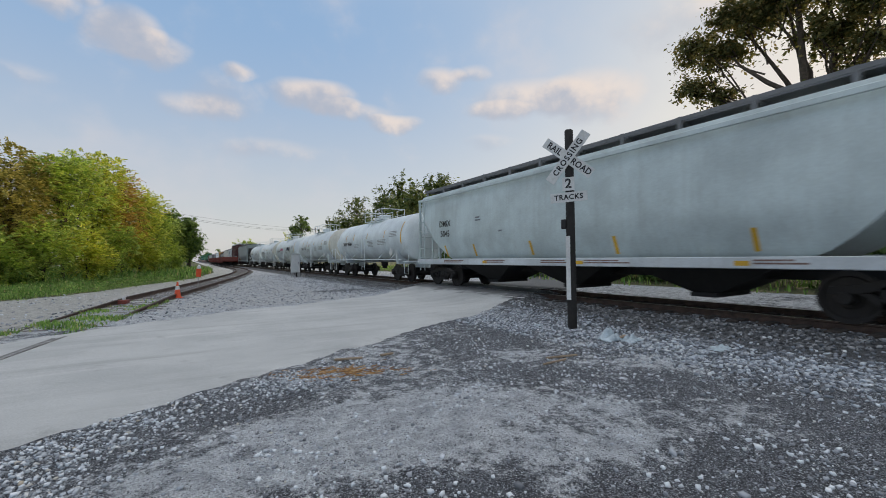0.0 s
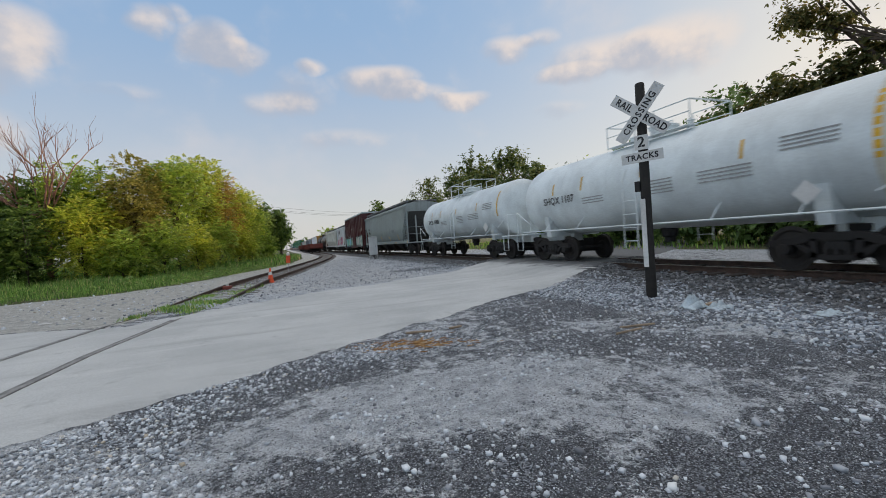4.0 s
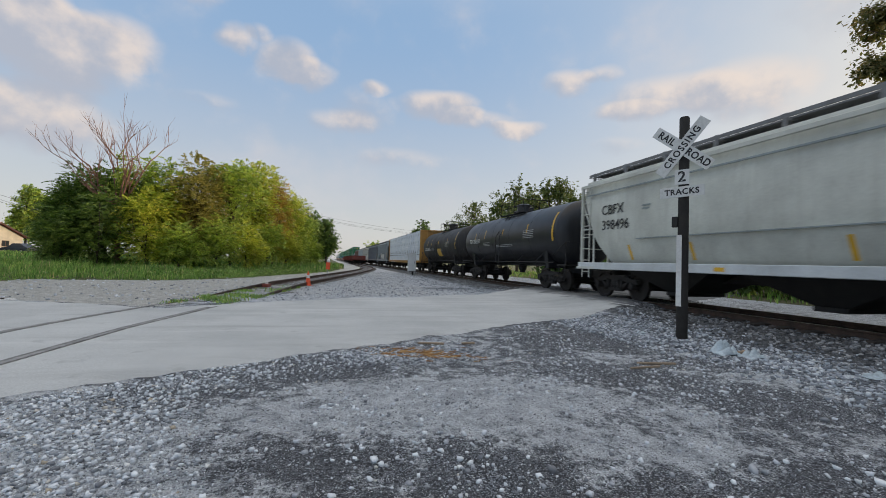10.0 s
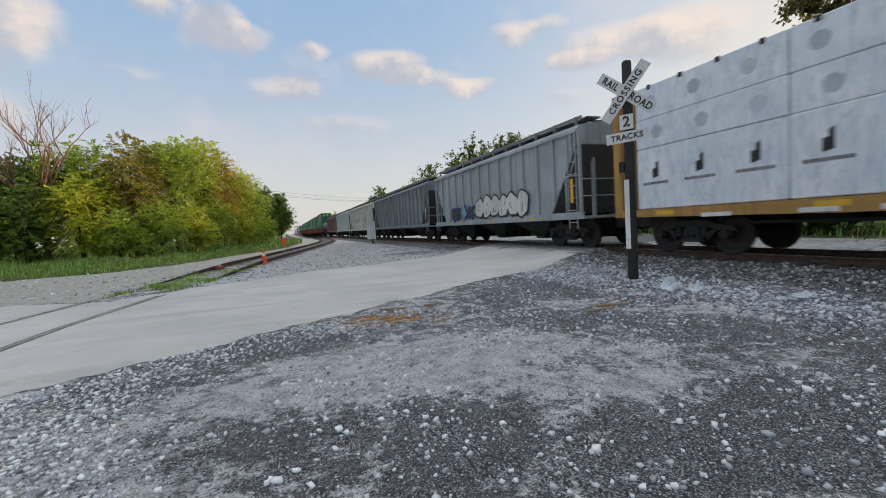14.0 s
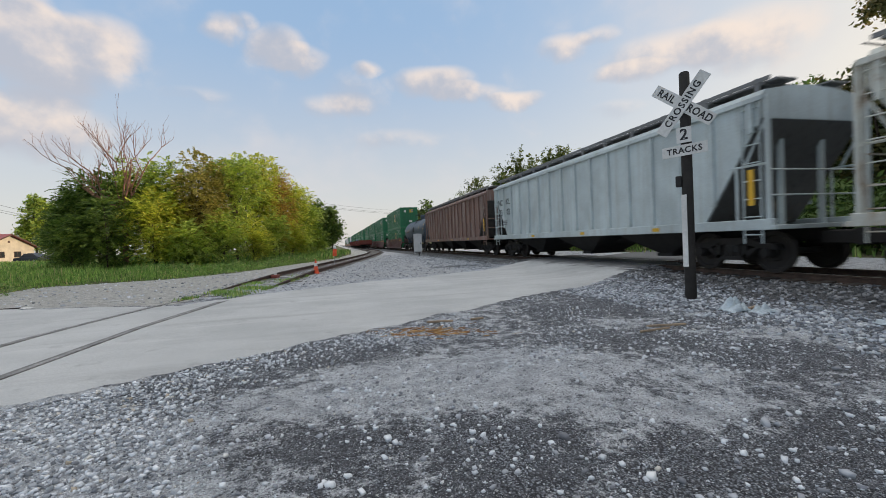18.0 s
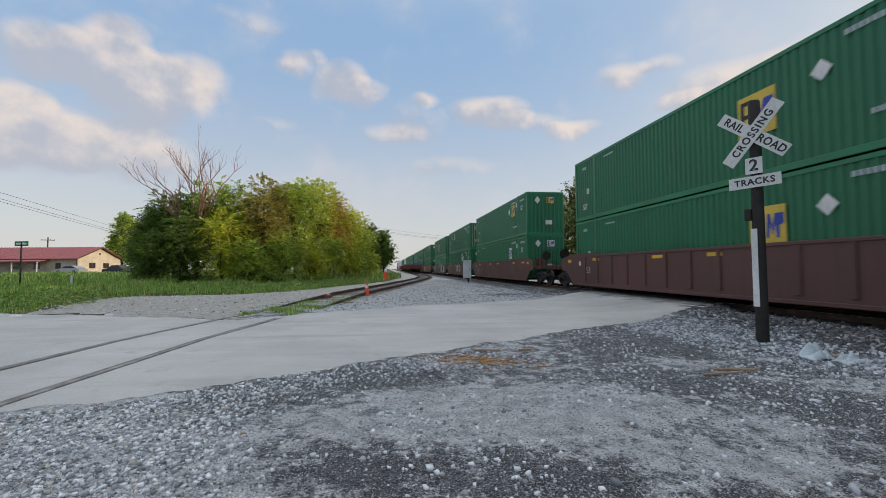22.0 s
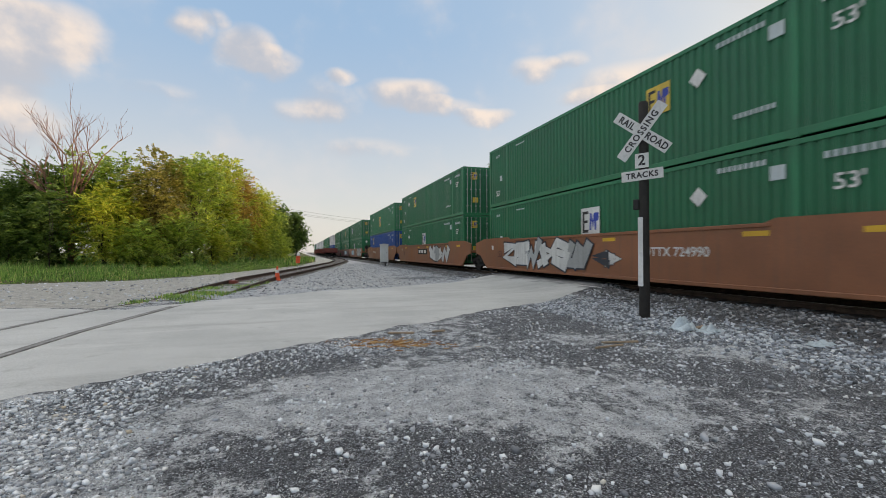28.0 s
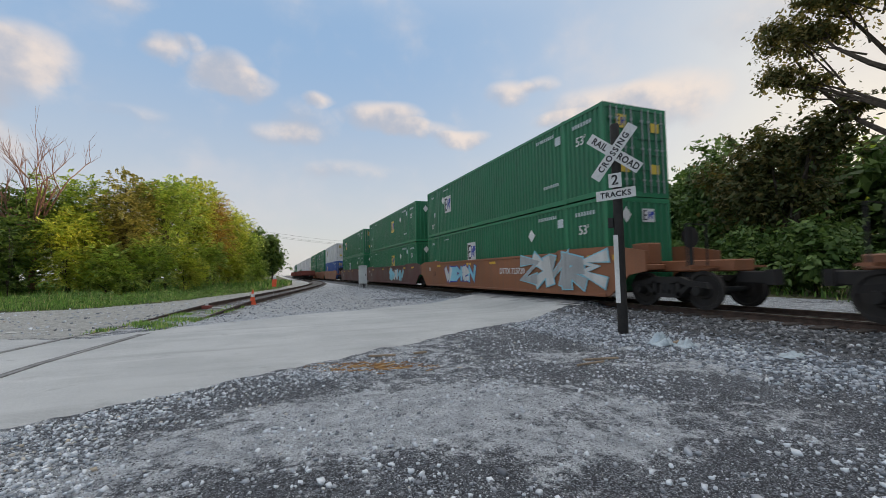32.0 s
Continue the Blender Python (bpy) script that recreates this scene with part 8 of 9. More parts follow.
    graffiti(car, -w + 0.07, -2.4, 1.25, 2.65, 2.8, 3, MAT["g_red"], MAT["g_pink"], 14, MAT["g_pink"], cloud=MAT["g_cyan"], more=(MAT["g_red"],))
    part("orange_spot", flat(Geo(), -w + 0.078, [(3.35, 1.4), (3.65, 1.4), (3.7, 1.6), (3.62, 1.85), (3.4, 1.85), (3.32, 1.6)]), MAT["yellow"], car)
    graffiti(car, -w + 0.07, 0.45, 1.22, 2.28, 3.6, 6, MAT["g_pink"], MAT["g_red"], 15, MAT["g_cyan"], more=(MAT["g_white"],))
    # long off-white hopper
    car, L, w = hopper(140.0, 159.9, "h_cream", "long off-white covered hopper car", end_run=1.4, bays=4, sill_white=True, curved=True)
    h = L / 2
    lettering("CBFX", 0.46, MAT["black"], car, on_side(-w + 0.045, h - 2.0, 3.0))
    lettering("398496", 0.46, MAT["black"], car, on_side(-w + 0.045, h - 2.15, 2.48))
    for y, z, n, ww in ((h - 3.6, 2.95, 2, 0.4), (-h + 6, 2.5, 4, 1.2), (-h + 3, 2.7, 3, 0.8)):
        bars(car, -w + 0.055, y, z, n, ww, 0.055, MAT["h_grey"])
    ln = Geo().box(-w + 0.005, -w + 0.06, -h + 1.2, h - 0.6, 3.62, 3.66).box(-w - 0.0, -w + 0.06, -h + 3, h - 3.2, 1.96, 1.99)
    part("seam", ln, MAT["h_grey"], car)
    # two black tank cars
    for i, (f, b) in enumerate(((161.3, 174.3), (175.9, 188.1))):
        car, L, r, zc, patch = tank(f, b, "t_black" if i == 0 else "t_sooty", "black tank car with yellow markings" if i == 0 else "sooty black tank car with a yellow panel", r=1.46, zc=2.48, rail_key="dark")
        h = L / 2
        tank_text(car, ("TILX 262223", "GATX 223634")[i], h - 2.3, (2.45, 2.22)[i], 0.36, MAT["white"], r, zc)
        for y, z, n, ww in ((h - 4.4, 2.3, 3, 1.0), (-h + 3.0, 2.7, 5, 1.1), (-0.5, 2.1, 2, 2.2)):
            g = Geo()
            for k in range(n):
                a = math.asin((z - k * 0.085 - zc) / r)
                x, zz = -(r + 0.007) * math.cos(a), z - k * 0.085
                g.prism([(y - ww / 2, zz), (y + ww / 2, zz), (y + ww / 2, zz + 0.03), (y - ww / 2, zz + 0.03)], "x", x, x - 0.006)
            part("stencil", g, MAT["g_grey"], car)
        if i == 1:
            patch("yellow_panel", h - 7.2, h - 5.9, -38, -10, MAT["yellow"])
    centerbeam(189.4, 213.7)
    # ribbed hoppers
    car, L, w = hopper(214.9, 229.3, "h_slate", "blue-grey ribbed covered hopper with bubble graffiti", top=4.22, end_run=1.5, ribs=14, bays=3, board=True)
    graffiti(car, -w - 0.004, -L / 2 + 3.3, 1.25, 2.3, 4.8, 6, MAT["g_white"], MAT["black"], 21, MAT["h_slate"], True)
    graffiti(car, -w - 0.004, -L / 2 + 8.3, 1.25, 1.95, 3.0, 5, MAT["g_dark"], MAT["logo_blue"], 22, MAT["g_teal"])
    car, L, w = hopper(230.6, 248.9, "h_dark", "soot-stained ribbed covered hopper car", top=4.22, end_run=1.5, ribs=18, bays=3)
    pitch = (L - 1.1) / 17
    for k, s in enumerate(("NO", "KL", "82", "19", "63")):
        lettering(s, 0.42, MAT["h_dark"] if k < 2 else MAT["black"], car, on_side(-w + 0.074, L / 2 - 0.55 - pitch * (k + 1.0 + 0.5), 2.45))
    car, L, w = hopper(250.2, 267.4, "h_rusty", "white ribbed covered hopper streaked with rust", top=4.22, end_run=1.5, ribs=17, bays=3)
    pitch = (L - 1.1) / 16
    for k, s in enumerate(("82", "7", "77")):
        lettering(s, 0.36, MAT["black"], car, on_side(-w + 0.074, L / 2 - 0.55 - pitch * (k + 1.5), 2.1))
    for k, s in enumerate(("NO", "KL")):
        lettering(s, 0.30, MAT["black"], car, on_side(-w + 0.074, L / 2 - 0.55 - pitch * (k + 1.5), 2.55))
    for y in (-4.2, 1.6, 3.7):
        part("faded_emblem", Geo().lathe([(-w + 0.072, 0.30), (-w + 0.078, 0.30)], (0, y, 2.15), "x", 18), MAT["h_slate"], car)
        bars(car, -w + 0.070, y, 2.1, 1, 0.9, 0.14, MAT["h_dark"])
    car, L, w = hopper(268.6, 285.1, "h_pale", "pale blue-grey ribbed covered hopper car", top=4.22, end_run=1.5, ribs=16, bays=3)
    for s, y in (("NO", 1.06), ("KL", 2.09)):
        lettering(s, 0.46, MAT["black"], car, on_side(-w + 0.074, L / 2 - y, 3.0))
    for s, y in (("83", 1.06), ("02", 2.09)):
        lettering(s, 0.46, MAT["black"], car, on_side(-w + 0.074, L / 2 - y, 2.45))
    bars(car, -w - 0.002, L / 2 - 1.8, 1.95, 3, 0.7, 0.05, MAT["h_dark"])
    car, L, w = hopper(286.2, 304.8, "h_brown", "brown weathered ribbed covered hopper car", top=4.22, end_run=1.5, ribs=19, bays=4)
    bars(car, -w + 0.07, -L / 2 + 3.4, 1.7, 1, 0.35, 0.45, MAT["h_dark"])
    car, L, r, zc, patch = tank(306.2, 319.4, "t_blue", "slate blue tank car with black fittings", r=1.38, zc=2.38, rail_key="dark")
    for k in range(5):
        patch("orange_bar", L / 2 - 3.4 + k * 0.36, L / 2 - 3.14 + k * 0.36, -2, 3, MAT["ochre"])
    patch("black_panel", -0.6, 0.1, -6, 14, MAT["dark"])
    tank_text(car, "SHPX 204417", L / 2 - 2.4, 2.5, 0.3, MAT["g_grey"], r, zc)


def build_stacks():
    masters = {}

    def stack_piece(key, doors, panel, at, front, z, label):
        k = (key, doors, panel, at)
        if k not in masters:
            masters[k] = container_master(key, doors, label, panel, at)
            ob = masters[k]
        else:
            ob = copy_thing(masters[k], Matrix.Identity(4))
            ob["label"] = label
        MOVING.append((ob, front + 8.075, z))

    greens = "dark green corrugated shipping container with a square emblem"
    faded = "faded green corrugated shipping container with a square emblem"
    blues = "bright blue corrugated shipping container with a square emblem"
    whites = "white corrugated shipping container"
    Y, W = "logo_yellow", "sign"
    # front, car colour, first and last of its pack, upper container, lower container (colour, doors lead, emblem)
    units = [
        (323.4, "well_dark", True, True, ("green", False, Y, (-2.35, 1.65, 1.1)), ("green", False, Y, (-2.55, 1.7, 1.0))),
        (347.0, "well_dark", True, False, ("green", False, Y, (-5.0, 2.0, 0.8)), ("green", False, W, (-4.2, 1.8, 0.8))),
        (366.6, "well_dark", False, False, ("green", True, Y, (2.9, 2.1, 0.8)), ("green", False, W, (-2.95, 2.1, 0.85))),
        (386.3, "well_dark", False, True, ("green", True, Y, (1.2, 1.45, 1.2)), ("green2", True, Y, (0.1, 1.65, 0.9))),
        (410.4, "well_brown", True, False, ("green", False, Y, (-2.78, 1.9, 0.8)), ("green", False, W, (0.1, 1.7, 0.95))),
        (430.3, "well_brown", False, False, ("green", True, Y, (3.2, 2.0, 0.8)), ("green", True, W, (0.5, 1.7, 0.95))),
        (449.9, "well_brown", False, True, ("green2", True, Y, (0.42, 1.48, 1.15)), ("blue", True, Y, (5.15, 2.1, 0.8))),
        (474.65, "well_brown", True, False, ("green", True, W), ("green", False, W)),
        (493.4, "well_dark", False, False, ("green", False, Y), ("green", False, Y)),
        (513.0, "well_dark", False, True, ("green", True, Y), ("green", False, W)),
        (537.0, "well_brown", True, False, ("cwhite", True, Y), ("blue", True, Y)),
        (556.6, "well_brown", False, False, ("green", False, W), ("green", False, Y)),
        (576.3, "well_brown", False, True, ("green", False, Y), ("green", True, Y)),
        (600.3, "well_brown", True, False, ("cwhite", False, W), ("cwhite", False, W)),
        (620.0, "well_brown", False, False, ("cwhite", False, W), ("cwhite", False, W)),
        (639.7, "well_brown", False, True, ("cwhite", False, W), ("green", False, Y)),
        (663.7, "well_brown", True, False, ("cwhite", False, W), ("cwhite", False, W)),
        (683.4, "well_brown", False, False, ("green", False, Y), ("green", False, Y)),
        (703.1, "well_brown", False, True, ("cwhite", False, W), ("green", False, Y)),
    ]
    names = {"green": greens, "green2": faded, "blue": blues, "cwhite": whites}
    for i, (f, key, first, last, up, low) in enumerate(units):
        rear = f + 16.15
        car = well_car(f, rear, key, first, last, "brown well car carrying two stacked containers" if key == "well_brown" else "dark maroon well car carrying two stacked containers", {4: "DTTX 724990", 6: "DTTX 724990", 7: "DTTX 723720"}.get(i), {6: "rear", 7: "late"}.get(i), 13 if i == 0 else 0)
        w = 1.45
        if i == 4:
            graffiti(car, -w - 0.032, 0.1, 0.36, 1.52, 5.9, 6, MAT["g_white"], MAT["g_dark"], 41, MAT["g_grey"])
            graffiti(car, -w - 0.006, -1.4, 0.55, 1.05, 1.0, 2, MAT["g_white"], MAT["g_dark"], 42, MAT["g_dark"])
        if i == 5:
            graffiti(car, -w - 0.006, -5.67, 0.42, 1.46, 3.9, 4, MAT["g_white"], MAT["g_dark"], 43, MAT["g_grey"])
            part("mark_panel", flat(Geo(), -w - 0.001, [(-1.7, 0.86), (0.9, 0.86), (0.9, 1.28), (-1.7, 1.28)]), MAT["dark"], car)
            for k in (-0.75, 0.0, 0.75):
                part("mark_bar", flat(Geo(), -w - 0.006, [(k - 0.75, 0.95), (k - 0.2, 0.95), (k - 0.2, 1.2), (k - 0.75, 1.2)]), MAT["white"], car)
        if i == 3:
            graffiti(car, -w - 0.032, -7.0, 0.40, 1.52, 6.7, 6, MAT["g_dark"], MAT["g_white"], 44, MAT["g_white"])
            scribble(car, -w - 0.006, 4.0, 5.6, 0.75, 1.35, MAT["g_grey"], 61, 0.006)
        if i == 2:
            graffiti(car, -w - 0.006, -2.2, 0.6, 1.5, 3.6, 5, MAT["g_grey"], MAT["well_dark"], 45, MAT["well_dark"])
        if i == 6:
            scribble(car, -w - 0.006, -3.0, -1.6, 0.6, 1.4, MAT["h_brown"], 46, 0.03)
        if i == 7:
            graffiti(car, -w - 0.032, -8.0, 0.42, 1.6, 4.4, 5, MAT["g_grey"], MAT["g_cyan"], 47, MAT["g_white"])
            graffiti(car, -w - 0.006, 0.85, 0.5, 1.35, 3.85, 5, MAT["g_cyan"], MAT["logo_blue"], 48, MAT["g_white"])
        if i == 8:
            graffiti(car, -w - 0.006, -5.0, 0.45, 1.35, 4.0, 5, MAT["g_cyan"], MAT["g_grey"], 49, MAT["g_white"])
        lettering("53", 0.40, MAT["g_grey"] if key == "well_dark" else MAT["well_dark"], car, on_side(-w - 0.006, 6.6, 0.92))
        bars(car, -w - 0.004, 7.4, 1.15, 1, 0.22, 0.2, MAT["white"])
        stack_piece(*low[:3], low[3] if len(low) > 3 else None, f, 0.35, names[low[0]])
        stack_piece(*up[:3], up[3] if len(up) > 3 else None, f, 0.35 + 2.93, names[up[0]])


def build_parked_cars():
    """Red low-sided cars that stand on the siding."""
    for i in range(4):
        y = 104 + i * 17.2
        car = thing("gondola_car", "faded red low-sided gondola parked on the siding", "freight car", "parked gondolas", at=Matrix.Translation((6.4, y, 0.18)))
        m = MAT["red"]
        part("floor", Geo().cbox(-1.4, 1.4, -7.6, 7.6, 1.0, 1.15, 0.02), m, car)
        for s in (-1, 1):
            part("side", Geo().cbox(min(s * 1.4, s * 1.34), max(s * 1.4, s * 1.34), -7.6, 7.6, 0.85, 2.0, 0.01), m, car)
            part("end", Geo().box(-1.4, 1.4, min(s * 7.6, s * 7.5), max(s * 7.6, s * 7.5), 1.0, 2.0), m, car)
            truck(car, s * 5.6)
            for k in range(10):
                part("side_rib", Geo().box(min(s * 1.4, s * 1.46), max(s * 1.4, s * 1.46), -6.8 + k * 1.5, -6.7 + k * 1.5, 0.85, 2.0), m, car)
        couplers(car, -7.6, 7.6)


build_train()
build_stacks()
build_parked_cars()


# ---- the crossing sign and the small things ----
def build_sign():
    bx, by = 6.31, 7.12
    ob = thing("crossing_sign", "black timber post with white crossbuck and track plates", "railroad crossing sign", at=Matrix.Translation((bx, by, 0)))
    prof = [(-0.35, 0.098), (0.0, 0.097), (1.5, 0.093), (3.2, 0.089), (4.15, 0.086), (4.18, 0.072)]
    part("post", Geo().lathe(prof, (0, 0, 0), "z", 18), MAT["pole"], ob, smooth=True)
    base = Matrix(((0.4797, 0, -0.8774, 0), (-0.8774, 0, -0.4797, 0), (0, 1, 0, 0), (0, 0, 0, 1)))

    def face(dist, z, turn=0.0, side=0.0):
        n = Vector((-0.8774, -0.4797, 0)) * dist + Vector((0.4797, -0.8774, 0)) * side
        return Matrix.Translation((n.x, n.y, z)) @ base @ Matrix.Rotation(radians(turn), 4, "Z")

    def plate(w, h, t=0.012, c=0.004):
        return Geo().cbox(-w / 2, w / 2, -h / 2, h / 2, -t, 0, c)

    for name, turn, dist, words in (("blade", -39.5, 0.118, (("RAIL", -0.345), ("ROAD", 0.345))), ("blade", 51.0, 0.134, (("CROSSING", 0.0),))):
        m = face(dist, 3.575, turn)
        part(name, plate(1.22, 0.215), MAT["sign"], ob, "white reflective crossbuck blade", at=m)
        for word, shift in words:
            lettering(word, 0.172 if len(word) > 5 else 0.178, MAT["black"], ob, m @ Matrix.Translation((shift, -0.004, 0.0015)), width=0.92, heavy=0.026, gap=1.22 if len(word) > 5 else 1.08)
    m = face(0.116, 3.03)
    part("number_plate", plate(0.25, 0.28), MAT["sign"], ob, at=m)
    lettering("2", 0.27, MAT["black"], ob, m @ Matrix.Translation((0, 0, 0.0015)), heavy=0.025)
    m = face(0.118, 2.755, 1.5)
    part("word_plate", plate(0.76, 0.20), MAT["sign"], ob, at=m)
    lettering("TRACKS", 0.150, MAT["black"], ob, m @ Matrix.Translation((0, -0.003, 0.0015)), width=0.98, heavy=0.028, gap=1.12)
    part("reflective_strip", Geo().cbox(-0.045, 0.045, -0.66, 0.66, -0.01, 0.004, 0.002), MAT["white"], ob, "white reflective strip nailed to the post", at=face(0.105, 1.29, 0, -0.035))
    part("bracket", Geo().cbox(-0.05, 0.05, -0.10, 0.10, -0.06, 0.03, 0.01), MAT["dark"], ob, at=face(0.06, 2.2, 0, -0.125))
    bolts = Geo()
    for z in (3.575, 3.10, 2.96, 2.755):
        q = face(0.138, z).translation
        bolts.lathe([(0, 0.014), (0.008, 0.012)], (0, 0, 0), "z", 8)
        n = len(bolts.v) - 16
        bolts.v[n:] = [tuple((face(0.136 if z > 3.2 else 0.12, z) @ Vector(v))) for v in bolts.v[n:]]
    part("bolt", bolts, MAT["galv"], ob)


def build_cabinet():
    z = float(ground_height(7.15, 38.3))
    ob = thing("signal_cabinet", "pale grey metal trackside equipment cabinet on legs", "equipment cabinet", at=pose(7.15, 38.3, z, 0, 0, -8))
    body = part("body", Geo().cbox(-0.36, 0.36, -0.3, 0.3, 0.42, 1.95, 0.02), MAT["aluminium"], ob)
    part("roof", Geo().prism([(-0.4, 1.95), (0.4, 1.95), (0.4, 1.99), (0, 2.05), (-0.4, 1.99)], "y", -0.34, 0.34), MAT["aluminium"], ob)
    door = part("door", Geo().cbox(-0.31, 0.31, -0.325, -0.3, 0.50, 1.88, 0.01), MAT["aluminium"], ob)
    part("handle", Geo().box(0.2, 0.23, -0.35, -0.325, 1.1, 1.3), MAT["dark"], door)
    for x in (-0.3, 0.3):
        for y in (-0.24, 0.24):
            part("leg", Geo().box(x - 0.03, x + 0.03, y - 0.03, y + 0.03, -0.1, 0.45), MAT["galv"], ob)
    part("conduit", Geo().tube([(0.1, 0.1, -0.1), (0.1, 0.1, 0.5)], 0.05, 8), MAT["dark"], ob)


def build_cones():
    z = float(ground_height(-1.0, 21.7))
    ob = thing("traffic_cone", "orange traffic cone standing beside the siding rail", "traffic cone", at=pose(-0.98, 21.7, z, 0, 0, 12))
    part("cone_body", Geo().lathe([(0.03, 0.135), (0.34, 0.085), (0.46, 0.066), (0.66, 0.03), (0.68, 0.02)], (0, 0, 0), "z", 20), MAT["orange"], ob, smooth=True)
    part("base", Geo().cbox(-0.18, 0.18, -0.18, 0.18, 0, 0.035, 0.012), MAT["orange"], ob)
    part("collar", Geo().lathe([(0.36, 0.0835), (0.365, 0.086), (0.50, 0.064), (0.505, 0.06)], (0, 0, 0), "z", 20), MAT["white"], ob, "white reflective collar")
    z = float(ground_height(-0.15, 29))
    ob = thing("switch_marker", "orange marker panel with a white cap on a thin post", "marker post", at=pose(-0.15, 29, z, 2, 3, 0))
    part("post", Geo().tube([(0, 0, -0.15), (0, 0, 1.1)], 0.02, 6), MAT["galv"], ob)
    part("panel", Geo().cbox(-0.13, 0.13, -0.05, 0.05, 0.62, 1.08, 0.02), MAT["orange"], ob)
    part("cap", Geo().lathe([(1.08, 0.07), (1.14, 0.10), (1.24, 0.09), (1.30, 0.03)], (0, 0, 0), "z", 12), MAT["white"], ob)
    x = float(spur_x(20.0))
    rail_stop = thing("derail_block", "small red and white block clamped on the siding rail", "rail block", at=pose(x - 0.5, 20.3, 0.0, 0, 0, -10))
    part("block", Geo().cbox(-0.14, 0.14, -0.2, 0.2, 0, 0.14, 0.02), MAT["red"], rail_stop)
    part("flag", Geo().cbox(-0.05, 0.05, -0.03, 0.03, 0.13, 0.24, 0.01), MAT["white"], rail_stop)


def crumple(name, x, y, w, d, height, seed, label, mat="tarp"):
    rng = np.random.default_rng(seed)
    n = 18
    u, v = np.meshgrid(np.linspace(-1, 1, n), np.linspace(-1, 1, n), indexing="ij")
    ph = rng.uniform(0, 6, 8)
    hh = np.zeros_like(u)
    for k in range(4):
        fx, fy = rng.uniform(1.5, 6, 2)
        hh += np.abs(np.sin(u * fx + ph[k]) * np.cos(v * fy + ph[k + 4])) / (k + 1.5)
    r = np.sqrt(u ** 2 + v ** 2)
    hh = hh / hh.max() * np.clip(1.15 - r, 0, 1)
    X = x + u * w * (1 - 0.2 * np.abs(v)) + 0.05 * np.sin(v * 5 + ph[0]) * w
    Y = y + v * d * (1 - 0.25 * np.abs(u)) + 0.08 * np.sin(u * 6 + ph[1]) * d
    Z = ground_height(X, Y) + 0.012 + hh * height
    ob = bulk(name, np.stack([X, Y, Z], -1).reshape(-1, 3), grid_faces(n, n), MAT[mat], smooth=True)
    ob.modifiers.new("thickness", "SOLIDIFY").thickness = 0.004
    return tagged(ob, label, "litter")


def build_litter():
    crumple("plastic_sheet", 5.98, 5.95, 0.24, 0.20, 0.36, 1, "crumpled pale blue plastic sheet on the gravel")
    crumple("plastic_sheet", 6.22, 5.68, 0.24, 0.16, 0.14, 2, "flattened pale blue plastic scrap on the gravel")
    crumple("plastic_sheet", 6.87, 4.52, 0.26, 0.14, 0.09, 3, "pale blue plastic sheet lying flat on the gravel")
    crumple("plastic_sheet", 6.05, 7.9, 0.16, 0.1, 0.04, 4, "small pale plastic scrap beside the post")
    rng = random.Random(5)
    for x, y, a, l, w in ((6.30, 5.95, 18, 0.42, 0.07), (4.35, 5.55, -12, 0.55, 0.03), (4.0, 5.35, 5, 0.5, 0.02), (1.55, 7.22, -14, 0.42, 0.05), (2.15, 7.15, 8, 0.22, 0.05), (-9.6, 14.6, 8, 1.0, 0.12), (-8.6, 14.3, -4, 0.8, 0.1)):
        ob = thing("wood_scrap", "weathered scrap of board on the ground", "wood scrap", at=pose(x, y, float(ground_height(x, y)) + 0.005, 0, 0, a))
        part("board", Geo().cbox(-l / 2, l / 2, -w / 2, w / 2, 0, 0.03, 0.006), MAT["plank"] if l < 0.5 or y < 6 else MAT["tie"], ob)
    g = Geo()
    for _ in range(190):
        a = rng.gauss(0, 1)
        x, y = 1.25 + 0.36 * a, 6.52 + 0.17 * rng.gauss(0, 1) - 0.12 * a
        t, l = rng.gauss(0.1, 0.6), rng.uniform(0.05, 0.16)
        z = float(ground_height(x, y)) + rng.uniform(0.004, 0.05) * math.exp(-a * a / 2)
        dz = rng.uniform(-0.015, 0.02)
        p = [Vector((x, y, z)), Vector((x + math.cos(t) * l, y + math.sin(t) * l, z + dz))]
        g.tube(p, rng.uniform(0.003, 0.008), 4)
    straw = part("straw", g, MAT["straw"])
    tagged(straw, "patch of orange straw and splinters by the road", "straw", kind="stuff")
    for x, y in ((-7.9, 14.05), (-10.4, 14.2), (-6.2, 14.6)):
        crumple("paper_scrap", x, y, 0.16, 0.09, 0.05, int(x * -10), "white scrap of paper on the gravel", "white")


